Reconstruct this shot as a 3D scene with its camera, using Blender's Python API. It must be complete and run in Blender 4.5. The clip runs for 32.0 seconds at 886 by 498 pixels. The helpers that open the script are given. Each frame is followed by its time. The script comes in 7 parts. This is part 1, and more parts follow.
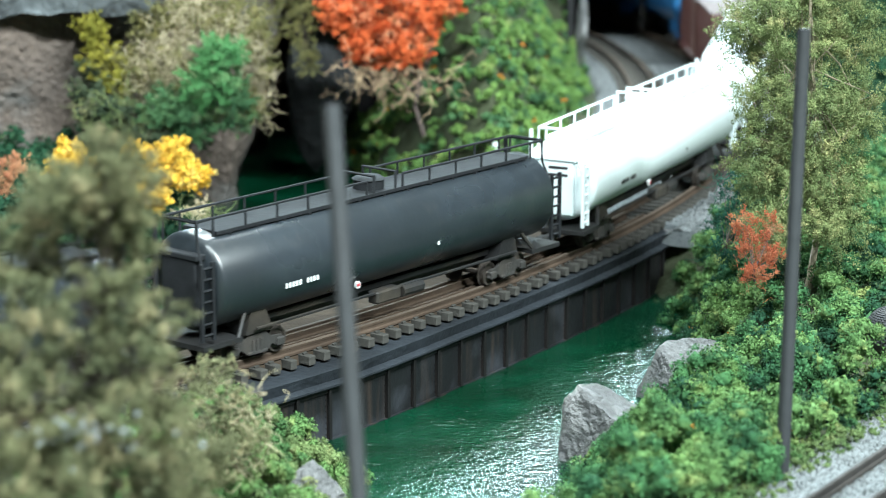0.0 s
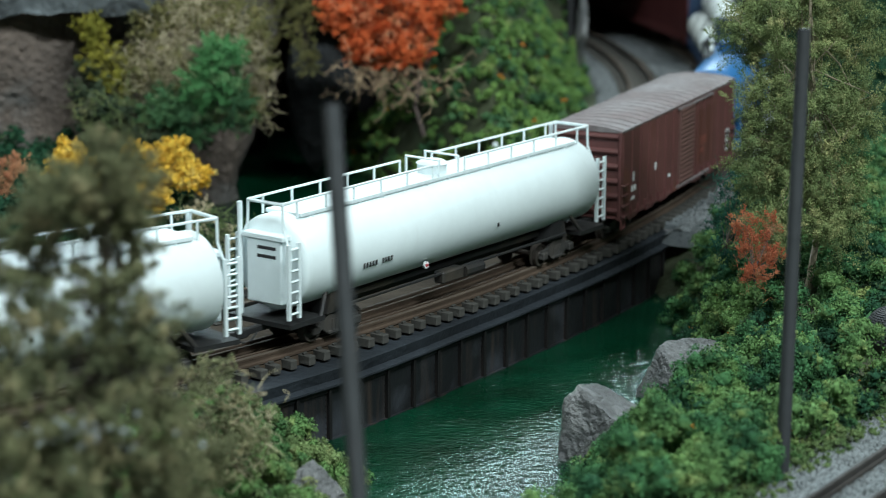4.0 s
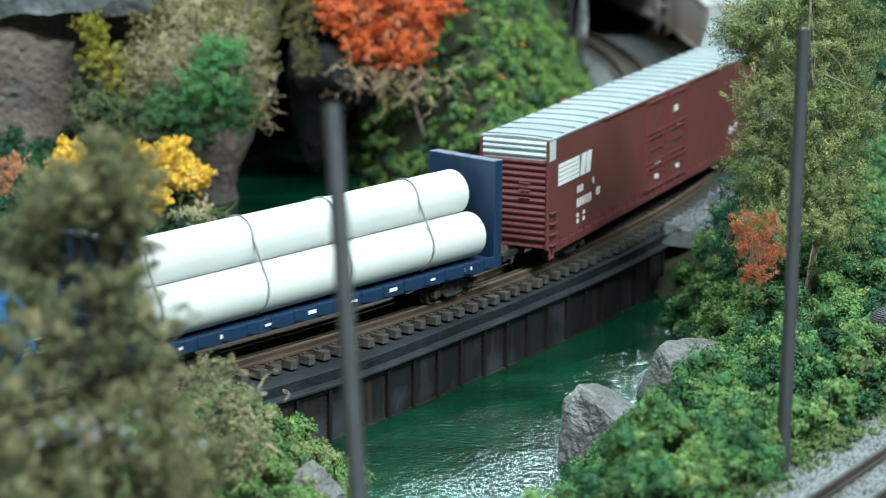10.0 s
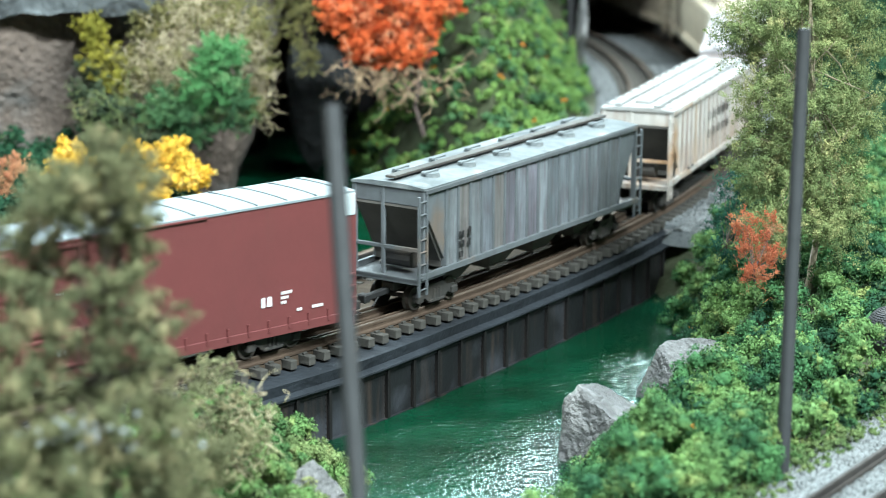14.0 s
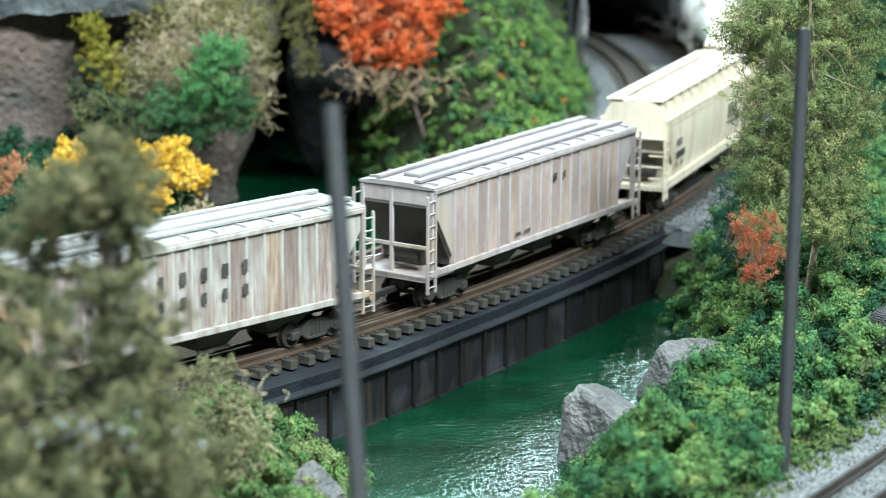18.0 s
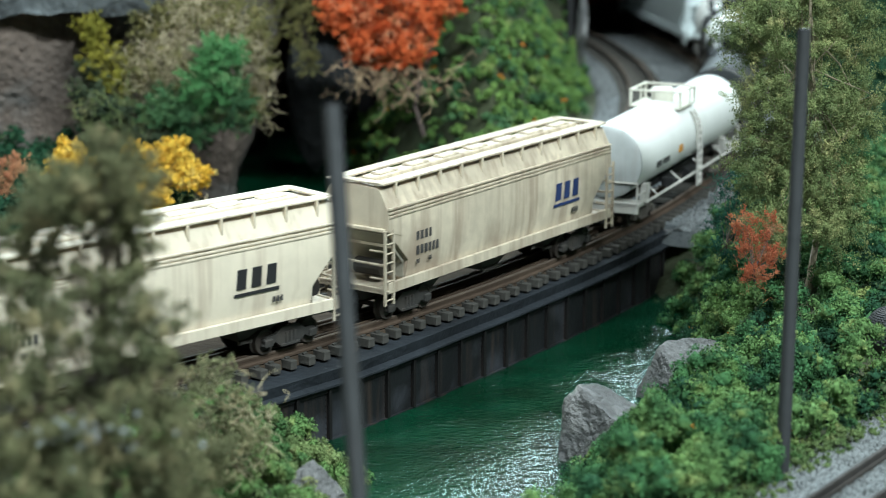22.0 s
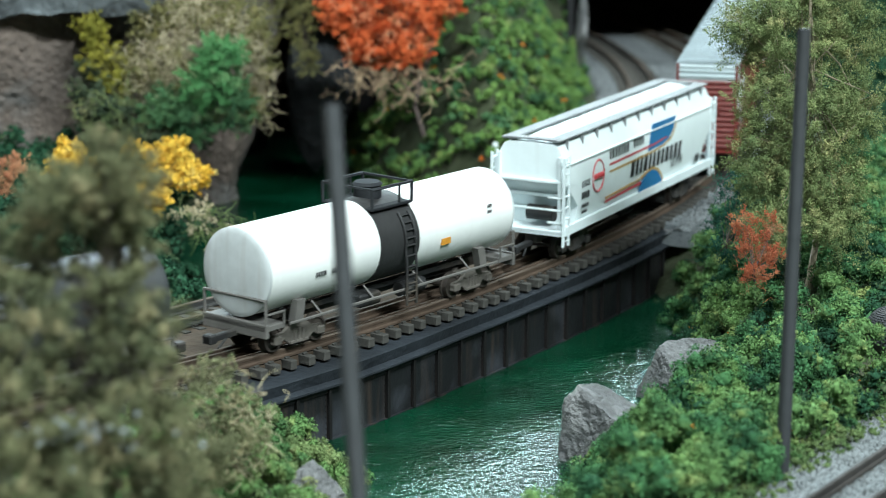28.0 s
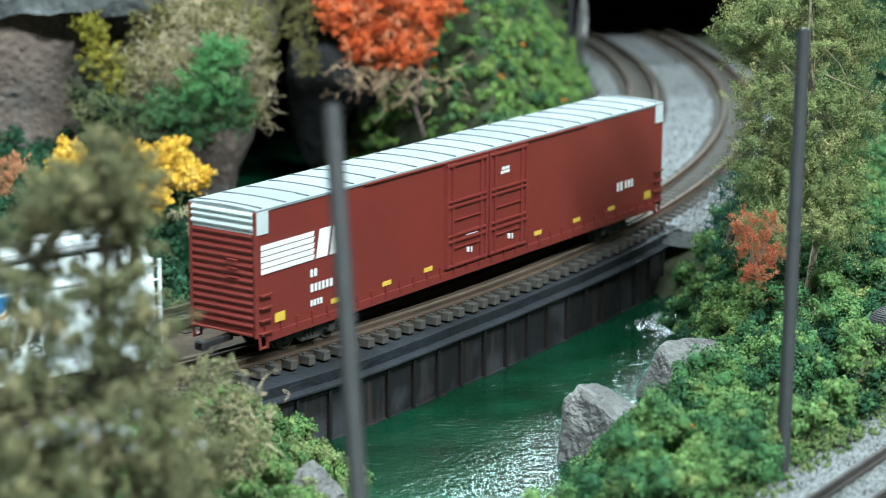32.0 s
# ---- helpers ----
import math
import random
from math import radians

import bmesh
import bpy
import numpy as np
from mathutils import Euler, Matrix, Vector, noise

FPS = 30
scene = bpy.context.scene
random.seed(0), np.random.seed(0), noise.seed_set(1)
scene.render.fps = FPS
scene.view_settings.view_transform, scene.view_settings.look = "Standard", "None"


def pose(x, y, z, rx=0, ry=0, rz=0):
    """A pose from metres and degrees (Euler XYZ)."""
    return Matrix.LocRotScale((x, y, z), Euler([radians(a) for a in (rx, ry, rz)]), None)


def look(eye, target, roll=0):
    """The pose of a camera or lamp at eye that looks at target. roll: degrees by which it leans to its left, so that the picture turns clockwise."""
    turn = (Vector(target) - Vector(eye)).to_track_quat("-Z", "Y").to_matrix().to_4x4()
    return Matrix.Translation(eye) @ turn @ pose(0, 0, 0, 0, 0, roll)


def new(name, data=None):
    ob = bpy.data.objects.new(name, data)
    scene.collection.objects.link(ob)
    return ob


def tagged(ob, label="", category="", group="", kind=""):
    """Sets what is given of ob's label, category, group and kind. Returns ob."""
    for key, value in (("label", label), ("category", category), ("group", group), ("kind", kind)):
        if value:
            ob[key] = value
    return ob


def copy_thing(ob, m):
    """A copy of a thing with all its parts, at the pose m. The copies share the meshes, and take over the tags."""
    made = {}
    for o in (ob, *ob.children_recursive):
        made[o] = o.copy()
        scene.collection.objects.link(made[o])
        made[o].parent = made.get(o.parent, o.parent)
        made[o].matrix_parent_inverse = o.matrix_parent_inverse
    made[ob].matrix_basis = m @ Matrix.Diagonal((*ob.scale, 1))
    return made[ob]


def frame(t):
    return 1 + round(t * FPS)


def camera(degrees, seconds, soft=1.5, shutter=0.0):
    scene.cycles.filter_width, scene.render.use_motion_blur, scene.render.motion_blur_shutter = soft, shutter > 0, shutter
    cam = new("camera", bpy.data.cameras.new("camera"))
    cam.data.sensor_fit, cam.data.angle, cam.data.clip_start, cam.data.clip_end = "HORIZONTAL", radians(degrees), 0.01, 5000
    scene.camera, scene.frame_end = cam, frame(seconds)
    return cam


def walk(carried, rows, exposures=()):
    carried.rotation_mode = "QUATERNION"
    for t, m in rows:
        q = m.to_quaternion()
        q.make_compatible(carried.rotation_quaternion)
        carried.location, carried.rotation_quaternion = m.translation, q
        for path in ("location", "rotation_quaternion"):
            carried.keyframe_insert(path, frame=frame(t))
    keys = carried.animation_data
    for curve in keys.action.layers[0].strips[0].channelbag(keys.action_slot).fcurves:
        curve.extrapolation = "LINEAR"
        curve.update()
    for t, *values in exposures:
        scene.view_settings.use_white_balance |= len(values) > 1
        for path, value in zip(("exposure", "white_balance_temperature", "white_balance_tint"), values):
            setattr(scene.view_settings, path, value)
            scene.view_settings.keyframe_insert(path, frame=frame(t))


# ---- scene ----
# A model railway in 1:160 on a table. Rail tops lie at z = 0; the double-track curve is one circle.
CX, CY, RAD = -0.447, 0.8157, 0.5511        # centre and radius of the outer track
# how far the train has run round the curve, in radians, at each second: it slows down after a third of the way
RUN = [0.0, 0.1073, 0.2203, 0.3298, 0.4336, 0.5394, 0.6544, 0.7684, 0.8835, 1.0035, 1.1176, 1.2282, 1.3295, 1.4318, 1.5363, 1.6376, 1.7374,
       1.8445, 1.9521, 2.0595, 2.1682, 2.2728, 2.3785, 2.4838, 2.5900, 2.6956, 2.8047, 2.9184, 3.0278, 3.1335, 3.2403, 3.3428, 3.4453]
TRACK2 = -0.0325                            # inner track, as an offset of the radius
WATER = -0.0195
CLIP = 32.0

cam = camera(22.48, CLIP, soft=0.75, shutter=0.28)
cam.data.dof.use_dof = True
cam.data.dof.focus_distance = 0.475
cam.data.dof.aperture_fstop = 28.0
EYE = Vector((0.0, 0.0, 0.1264))
AIM = Vector((0.0, math.cos(radians(13.293)), 0.1264 - math.sin(radians(13.293))))
EXPOSURE = [(0.0, 0.6), (1.0, 0.18), (2.0, -0.4), (3.0, -0.83), (5.0, -0.6), (6.0, -0.1), (7.0, 0.55), (8.0, 0.5), (9.0, 0.3), (10.0, 0.0), (11.0, 0.15),
            (12.0, 0.5), (14.0, 0.65), (17.0, 0.4), (18.0, 0.3), (20.0, 0.0), (22.0, -0.38), (24.0, -0.42), (26.0, -0.4), (28.0, -0.14), (29.0, -0.38), (30.0, -0.5), (31.0, -0.25), (CLIP, 0.22)]
walk(cam, [(0.0, look(EYE, AIM, 0.33)), (CLIP, look(EYE, AIM, 0.33))], exposures=EXPOSURE)

# ---- light ----
world = bpy.data.worlds.new("room_air")
world.use_nodes = True
world.node_tree.nodes["Background"].inputs[0].default_value = (0.75, 0.85, 1.0, 1)
world.node_tree.nodes["Background"].inputs[1].default_value = 0.08
scene.world = world


def area(name, eye, target, sx, sy, watts, color):
    d = bpy.data.lights.new(name, "AREA")
    d.shape, d.size, d.size_y, d.energy, d.color = "RECTANGLE", sx, sy, watts, color
    ob = new(name, d)
    ob.matrix_world = look(eye, target)
    return ob


LAMPS = [(-0.30, 0.95, 24, 1.2, 0.16), (0.70, -0.55, 95, 1.0, 0.16), (-0.60, -0.65, 30, 1.0, 0.16), (0.15, 2.45, 75, 1.0, 0.2), (-0.85, 2.45, 50, 0.6, 0.2)]
for x, y, watts, sx, sy in LAMPS:
    area("ceiling_light_lamp", (x, y, 1.36), (x, y, 0), sx, sy, watts, (0.85, 0.985, 1.0) if y < 2 else (0.70, 0.92, 1.0))

# ---- materials ----
MATS = {}


def mat(name, color, rough=0.6, metal=0.0, vary=0.12, scale=400.0, color2=None, streak=0.0, streak_color=(0.2, 0.1, 0.05),
        bump=0.15, bump_scale=900.0, spec=0.5, island=0.0, coat=0.0, patch=None, patch_amount=0.5, relief=0.0006, each=None, streak2=None):
    """A painted, moulded or grown surface: colour varied at two scales, streaks of grime, fine relief."""
    if name in MATS:
        return MATS[name]
    m = bpy.data.materials.new(name)
    m.use_nodes = True
    nt = m.node_tree
    N, K = nt.nodes, nt.links
    b = N["Principled BSDF"]
    b.inputs["Metallic"].default_value = metal
    b.inputs["Specular IOR Level"].default_value = spec
    b.inputs["Coat Weight"].default_value = coat
    co = N.new("ShaderNodeTexCoord")

    where = co.outputs["Object"]
    if each:     # pieces that share a mesh still differ in their grain
        own = N.new("ShaderNodeObjectInfo")
        shift = N.new("ShaderNodeVectorMath")
        shift.operation = "ADD"
        K.new(co.outputs["Object"], shift.inputs[0])
        K.new(own.outputs["Random"], shift.inputs[1])
        where = shift.outputs[0]

    def noise_tex(s, detail=4.0, vec=None):
        n = N.new("ShaderNodeTexNoise")
        n.inputs["Scale"].default_value, n.inputs["Detail"].default_value = s, detail
        K.new(vec or where, n.inputs["Vector"])
        return n

    def ramp(src, lo, hi, c0=(0, 0, 0, 1), c1=(1, 1, 1, 1)):
        r = N.new("ShaderNodeValToRGB")
        r.color_ramp.elements[0].position, r.color_ramp.elements[1].position = lo, hi
        r.color_ramp.elements[0].color, r.color_ramp.elements[1].color = c0, c1
        K.new(src, r.inputs[0])
        return r.outputs[0]

    def mix(fac, a, c, mode="MIX"):
        x = N.new("ShaderNodeMix")
        x.data_type, x.blend_type = "RGBA", mode
        for socket, v in ((x.inputs[0], fac), (x.inputs[6], a), (x.inputs[7], c)):
            if isinstance(v, (int, float)):
                socket.default_value = v
            elif isinstance(v, tuple):
                socket.default_value = (*v[:3], 1)
            else:
                K.new(v, socket)
        return x.outputs[2]

    big, fine = noise_tex(scale * 0.12), noise_tex(scale)
    second = color2 or tuple(min(1, c * (1 - 2.2 * vary)) for c in color)
    col = mix(ramp(big.outputs[0], 0.35, 0.68), tuple(color), tuple(second))
    col = mix(ramp(fine.outputs[0], 0.42, 0.62, (0.0, 0.0, 0.0, 1), (vary * 1.6,) * 3 + (1,)), col, tuple(c * 0.55 for c in color))
    if patch:
        pn = noise_tex(scale * 0.2, 6.0)
        col = mix(ramp(pn.outputs[0], 0.62 - 0.25 * patch_amount, 0.70), col, patch)
    if streak:
        mp = N.new("ShaderNodeMapping")
        mp.inputs["Scale"].default_value = (1.0, 1.0, 0.06)
        K.new(where, mp.inputs[0])
        sn = noise_tex(900.0 if each else 420.0, 5.0, mp.outputs[0])
        col = mix(ramp(sn.outputs[0], 0.62 - 0.22 * streak, 0.74, (0, 0, 0, 1), (min(1.0, streak * 1.2),) * 3 + (1,)), col, streak_color)
    if streak2:     # a second run of narrower streaks, from rust or old paint
        mp = N.new("ShaderNodeMapping")
        mp.inputs["Location"].default_value, mp.inputs["Scale"].default_value = (0.7, 0.3, 0.1), (1.0, 1.0, 0.09)
        K.new(where, mp.inputs[0])
        sn = noise_tex(1500.0, 6.0, mp.outputs[0])
        col = mix(ramp(sn.outputs[0], 0.50, 0.66, (0, 0, 0, 1), (0.75, 0.75, 0.75, 1)), col, streak2)
    if each:     # every piece takes its own shade between the colours given
        oi = N.new("ShaderNodeObjectInfo")
        er = N.new("ShaderNodeValToRGB")
        er.color_ramp.interpolation = "CONSTANT"
        for k, c in enumerate(each):
            e = er.color_ramp.elements[k] if k < 2 else er.color_ramp.elements.new(0.5)
            e.color = (*c, 1)
        for k, e in enumerate(er.color_ramp.elements):
            e.position = k / len(each)
        for k, c in enumerate(each):
            er.color_ramp.elements[k].color = (*c, 1)
        K.new(oi.outputs["Random"], er.inputs[0])
        col = mix(1.0, col, er.outputs[0], "MULTIPLY")
    if island:
        ge = N.new("ShaderNodeNewGeometry")
        hs = N.new("ShaderNodeHueSaturation")
        mr = N.new("ShaderNodeMapRange")
        mr.inputs[3].default_value, mr.inputs[4].default_value = 1 - island, 1 + island
        K.new(ge.outputs["Random Per Island"], mr.inputs[0])
        K.new(mr.outputs[0], hs.inputs["Value"])
        K.new(col, hs.inputs["Color"])
        col = hs.outputs[0]
    K.new(col, b.inputs["Base Color"])
    rr = N.new("ShaderNodeMapRange")
    rr.inputs[3].default_value, rr.inputs[4].default_value = max(0.03, rough - 0.12), min(1, rough + 0.12)
    K.new(big.outputs[0], rr.inputs[0])
    K.new(rr.outputs[0], b.inputs["Roughness"])
    if bump:
        bn = noise_tex(bump_scale, 5.0)
        bp = N.new("ShaderNodeBump")
        bp.inputs["Strength"].default_value, bp.inputs["Distance"].default_value = bump, relief
        K.new(bn.outputs[0], bp.inputs["Height"])
        K.new(bp.outputs[0], b.inputs["Normal"])
    MATS[name] = m
    return m


BLACK = mat("black_paint", (0.029, 0.037, 0.045), 0.30, spec=0.9, vary=0.2, scale=300, bump=0.05, streak=0.25, streak_color=(0.06, 0.06, 0.06))
DARK = mat("underframe_black", (0.018, 0.018, 0.019), 0.65, vary=0.3, bump=0.2, patch=(0.05, 0.04, 0.03), patch_amount=0.4)
WHITE = mat("white_paint", (0.745, 0.825, 0.84), 0.38, vary=0.03, bump=0.03, streak=0.08, streak_color=(0.5, 0.5, 0.48))
TANK_WHITE = mat("warm_white_tank_paint", (0.80, 0.815, 0.80), 0.38, vary=0.03, bump=0.03, streak=0.12, streak_color=(0.5, 0.48, 0.45))
WHITE_RAIL = mat("white_plastic", (0.72, 0.80, 0.82), 0.5, vary=0.05, bump=0.05)
BLUE = mat("blue_paint", (0.022, 0.130, 0.315), 0.33, vary=0.08, bump=0.04, streak=0.12, streak_color=(0.10, 0.16, 0.26))
NAVY = mat("navy_paint", (0.010, 0.034, 0.085), 0.45, vary=0.15, bump=0.08, streak=0.2, streak_color=(0.08, 0.09, 0.11))
BROWN = mat("oxide_brown_paint", (0.132, 0.046, 0.043), 0.6, vary=0.15, bump=0.08, streak=0.4, streak_color=(0.075, 0.045, 0.036), patch=(0.11, 0.038, 0.028), patch_amount=0.25)
BROWN_ROOF = mat("faded_oxide_roof", (0.16, 0.125, 0.125), 0.8, spec=0.25, vary=0.25, bump=0.1, color2=(0.26, 0.25, 0.255))
RED = mat("boxcar_red_paint", (0.165, 0.025, 0.020), 0.45, vary=0.06, bump=0.05, streak=0.12, streak_color=(0.12, 0.025, 0.02))
RED_DULL = mat("boxcar_dull_red_paint", (0.132, 0.036, 0.036), 0.5, vary=0.06, bump=0.05, streak=0.15, streak_color=(0.10, 0.04, 0.035))
ROOF_RIB = mat("roof_rib_grey", (0.085, 0.105, 0.112), 0.7, spec=0.25, vary=0.1)
ROOF_WHITE = mat("galvanised_roof", (0.205, 0.245, 0.26), 0.7, spec=0.3, vary=0.08, bump=0.05)
CAP_WHITE = mat("white_end_paint", (0.46, 0.53, 0.55), 0.6, vary=0.05, bump=0.03)
GREY_PANEL = mat("streaked_grey_panel", (0.215, 0.23, 0.25), 0.6, vary=0.2, scale=420, bump=0.15, streak=0.85, streak_color=(0.07, 0.075, 0.08), each=[(0.78, 0.82, 0.86), (1.02, 1.04, 1.08), (0.88, 0.95, 0.98), (0.90, 0.84, 0.86), (1.1, 1.14, 1.16), (0.82, 0.85, 0.84), (0.93, 0.86, 0.94), (0.92, 0.84, 0.76)], streak2=(0.10, 0.078, 0.085))
TAN_PANEL = mat("streaked_whitish_panel", (0.50, 0.465, 0.44), 0.75, vary=0.2, scale=420, bump=0.15, streak=0.95, streak_color=(0.22, 0.155, 0.125), each=[(0.96, 0.95, 0.95), (1.10, 1.13, 1.15), (0.88, 0.80, 0.79), (1.02, 0.99, 0.96), (1.13, 1.15, 1.15), (0.84, 0.76, 0.75), (1.0, 0.88, 0.74), (1.06, 1.08, 1.09)], streak2=(0.19, 0.115, 0.10))
PINK_PANEL = mat("streaked_mauve_panel", (0.53, 0.42, 0.385), 0.65, vary=0.2, scale=420, bump=0.15, streak=0.7, streak_color=(0.33, 0.25, 0.23), each=[(0.92, 0.90, 0.90), (1.06, 1.04, 1.02), (0.96, 0.96, 0.99), (1.03, 0.98, 0.92), (0.88, 0.86, 0.87), (1.02, 0.99, 0.98)], streak2=(0.30, 0.23, 0.21))
GREY_HOP = mat("weathered_grey_paint", (0.125, 0.14, 0.152), 0.6, vary=0.2, scale=250, bump=0.12, streak=0.65, streak_color=(0.08, 0.085, 0.09), patch=(0.14, 0.11, 0.09), patch_amount=0.1)
GREY_TOP = mat("weathered_grey_roof", (0.17, 0.195, 0.205), 0.85, spec=0.2, vary=0.25, scale=350, bump=0.12, patch=(0.28, 0.30, 0.30), patch_amount=0.3)
TAN_HOP = mat("rust_streaked_white_paint", (0.50, 0.48, 0.455), 0.65, vary=0.15, scale=250, bump=0.12, streak=0.75, streak_color=(0.24, 0.17, 0.13), patch=(0.36, 0.21, 0.11), patch_amount=0.35)
TAN_TOP = mat("dusty_white_roof", (0.40, 0.41, 0.41), 0.85, spec=0.2, vary=0.2, scale=350, bump=0.12, patch=(0.26, 0.24, 0.22), patch_amount=0.4)
PINK_HOP = mat("faded_mauve_grey_paint", (0.47, 0.415, 0.425), 0.65, vary=0.15, scale=250, bump=0.12, streak=0.7, streak_color=(0.25, 0.20, 0.185), patch=(0.44, 0.36, 0.29), patch_amount=0.4)
PINK_TOP = mat("mauve_grey_roof", (0.37, 0.355, 0.37), 0.85, spec=0.2, vary=0.2, scale=350, bump=0.12, patch=(0.24, 0.21, 0.20), patch_amount=0.35)
CREAM = mat("cream_paint", (0.74, 0.655, 0.525), 0.5, vary=0.08, scale=250, bump=0.06, streak=0.55, streak_color=(0.42, 0.33, 0.25), patch=(0.50, 0.41, 0.31), patch_amount=0.15)
CREAM_OLD = mat("grimy_cream_paint", (0.67, 0.58, 0.45), 0.6, vary=0.15, scale=300, bump=0.08, streak=0.8, streak_color=(0.33, 0.255, 0.19), patch=(0.36, 0.285, 0.215), patch_amount=0.45)
GREY_PAINT = mat("grey_paint", (0.19, 0.20, 0.205), 0.5, vary=0.1)
TANK_GREY = mat("charcoal_tank_paint", (0.042, 0.046, 0.048), 0.45, vary=0.15, bump=0.06, streak=0.3, streak_color=(0.10, 0.095, 0.085))
SOOT = mat("sooty_black_band", (0.03, 0.03, 0.031), 0.6, vary=0.2, bump=0.15)
INK = mat("black_lettering", (0.02, 0.02, 0.022), 0.6, vary=0.1, bump=0)
INK_WHITE = mat("white_lettering", (0.75, 0.77, 0.78), 0.6, vary=0.05, bump=0)
INK_FADED = mat("faded_lettering", (0.21, 0.065, 0.048), 0.6, vary=0.3, bump=0)
INK_NAVY = mat("navy_lettering", (0.02, 0.04, 0.13), 0.6, vary=0.1, bump=0)
INK_RED = mat("red_lettering", (0.50, 0.06, 0.07), 0.6, vary=0.05, bump=0)
INK_OCHRE = mat("ochre_stripe", (0.42, 0.27, 0.10), 0.6, vary=0.05, bump=0)
INK_BLUE = mat("blue_panel_paint", (0.02, 0.16, 0.36), 0.5, vary=0.05, bump=0)
YELLOW = mat("yellow_reflector", (0.62, 0.42, 0.06), 0.5, vary=0.05, bump=0)
ORANGE = mat("orange_placard", (0.55, 0.24, 0.03), 0.5, vary=0.05, bump=0)
PIPE_WHITE = mat("white_pipe_plastic", (0.59, 0.62, 0.615), 0.4, vary=0.03, bump=0.03)
STRAP = mat("grey_strap", (0.13, 0.14, 0.14), 0.6, vary=0.1)
GIRDER = mat("black_bridge_steel", (0.0135, 0.0150, 0.0165), 0.55, spec=0.25, vary=0.2, scale=350, bump=0.25, streak=0.45, streak_color=(0.055, 0.038, 0.030), patch=(0.035, 0.038, 0.045), patch_amount=0.4)
DECK = mat("dark_blue_grey_deck", (0.029, 0.035, 0.043), 0.7, spec=0.22, vary=0.25, scale=300, bump=0.8, bump_scale=500)
TIE = mat("weathered_tie", (0.092, 0.088, 0.08), 0.85, spec=0.15, vary=0.25, scale=700, bump=0.5, bump_scale=700)
TIE_TOP = mat("brown_track_bed", (0.085, 0.063, 0.046), 0.9, spec=0.08, vary=0.3, scale=300, bump=0.5, bump_scale=600)
RAIL = mat("brown_rail", (0.10, 0.07, 0.052), 0.75, spec=0.12, vary=0.25, scale=300, bump=0.15)
RAIL_TOP = mat("worn_rail_head", (0.13, 0.10, 0.08), 0.75, spec=0.15, vary=0.25, scale=200, bump=0.05)
BALLAST = mat("grey_ballast", (0.155, 0.17, 0.178), 0.9, vary=0.25, scale=1100, bump=0.9, bump_scale=1600, color2=(0.12, 0.135, 0.143))
ROCK = mat("grey_rock", (0.15, 0.152, 0.155), 0.8, vary=0.4, scale=500, bump=1.0, bump_scale=700, relief=0.0016, color2=(0.085, 0.087, 0.09), patch=(0.24, 0.24, 0.24), patch_amount=0.4)
PLASTER = mat("brown_grey_rock_face", (0.155, 0.118, 0.098), 0.9, vary=0.4, scale=350, bump=1.0, bump_scale=420, relief=0.0020, color2=(0.095, 0.076, 0.066), patch=(0.14, 0.135, 0.13), patch_amount=0.4)
LEDGE = mat("blue_grey_ledge_stone", (0.19, 0.215, 0.23), 0.85, vary=0.4, scale=400, bump=1.0, bump_scale=350, relief=0.0012)
EARTH = mat("dark_scatter_earth", (0.055, 0.065, 0.030), 0.95, vary=0.3, scale=500, bump=0.9, bump_scale=900, color2=(0.03, 0.045, 0.02))
# near-black for both vaults: the shade inside is put into the colour
TUNNEL = mat("shade_black_lining", (0.022, 0.023, 0.025), 0.95, vary=0.2, bump=0.3)
POLE_WOOD = mat("dark_stained_dowel", (0.036, 0.039, 0.043), 0.6, vary=0.15, scale=300, bump=0.2, bump_scale=400, streak=0.3, streak_color=(0.07, 0.06, 0.055))
BARK = mat("tan_twig_bark", (0.30, 0.25, 0.17), 0.8, vary=0.2, bump=0.4)
BARK_DARK = mat("dark_twig_bark", (0.07, 0.05, 0.042), 0.8, vary=0.2, bump=0.4)


def leaf(name, c1, c2, patch=None, amount=0.3, island=0.28):
    return mat(name, c1, 0.9, vary=0.10, scale=900, color2=c2, bump=0, spec=0.12, island=island, patch=patch, patch_amount=amount)


G_BANK = leaf("bank_green_foam", (0.060, 0.158, 0.058), (0.020, 0.068, 0.034), (0.15, 0.215, 0.070), 0.25, 0.30)
G_LIGHT = leaf("light_green_foam", (0.125, 0.225, 0.074), (0.044, 0.115, 0.046), (0.21, 0.26, 0.092), 0.25, 0.30)
G_OLIVE = leaf("olive_green_foam", (0.145, 0.200, 0.078), (0.060, 0.110, 0.045), (0.24, 0.25, 0.11), 0.25, 0.30)
G_HILL = leaf("hill_green_foam", (0.170, 0.290, 0.080), (0.075, 0.165, 0.050), (0.27, 0.34, 0.11), 0.25, 0.30)
G_TREE = leaf("olive_green_leaf", (0.190, 0.230, 0.092), (0.095, 0.135, 0.056), (0.32, 0.31, 0.14), 0.35)
G_NEAR = leaf("dull_olive_leaf", (0.150, 0.152, 0.078), (0.078, 0.092, 0.050), (0.29, 0.25, 0.14), 0.40)
G_FERN = leaf("mid_green_foam", (0.080, 0.175, 0.075), (0.035, 0.095, 0.045), (0.14, 0.20, 0.08), 0.3)
G_SAGE = leaf("dull_sage_lichen", (0.070, 0.095, 0.055), (0.035, 0.055, 0.034), (0.16, 0.155, 0.09), 0.35)
L_TWIG = leaf("orange_tan_twig", (0.58, 0.42, 0.28), (0.46, 0.32, 0.21))
G_TEAL = leaf("teal_green_leaf", (0.035, 0.13, 0.085), (0.02, 0.08, 0.06))
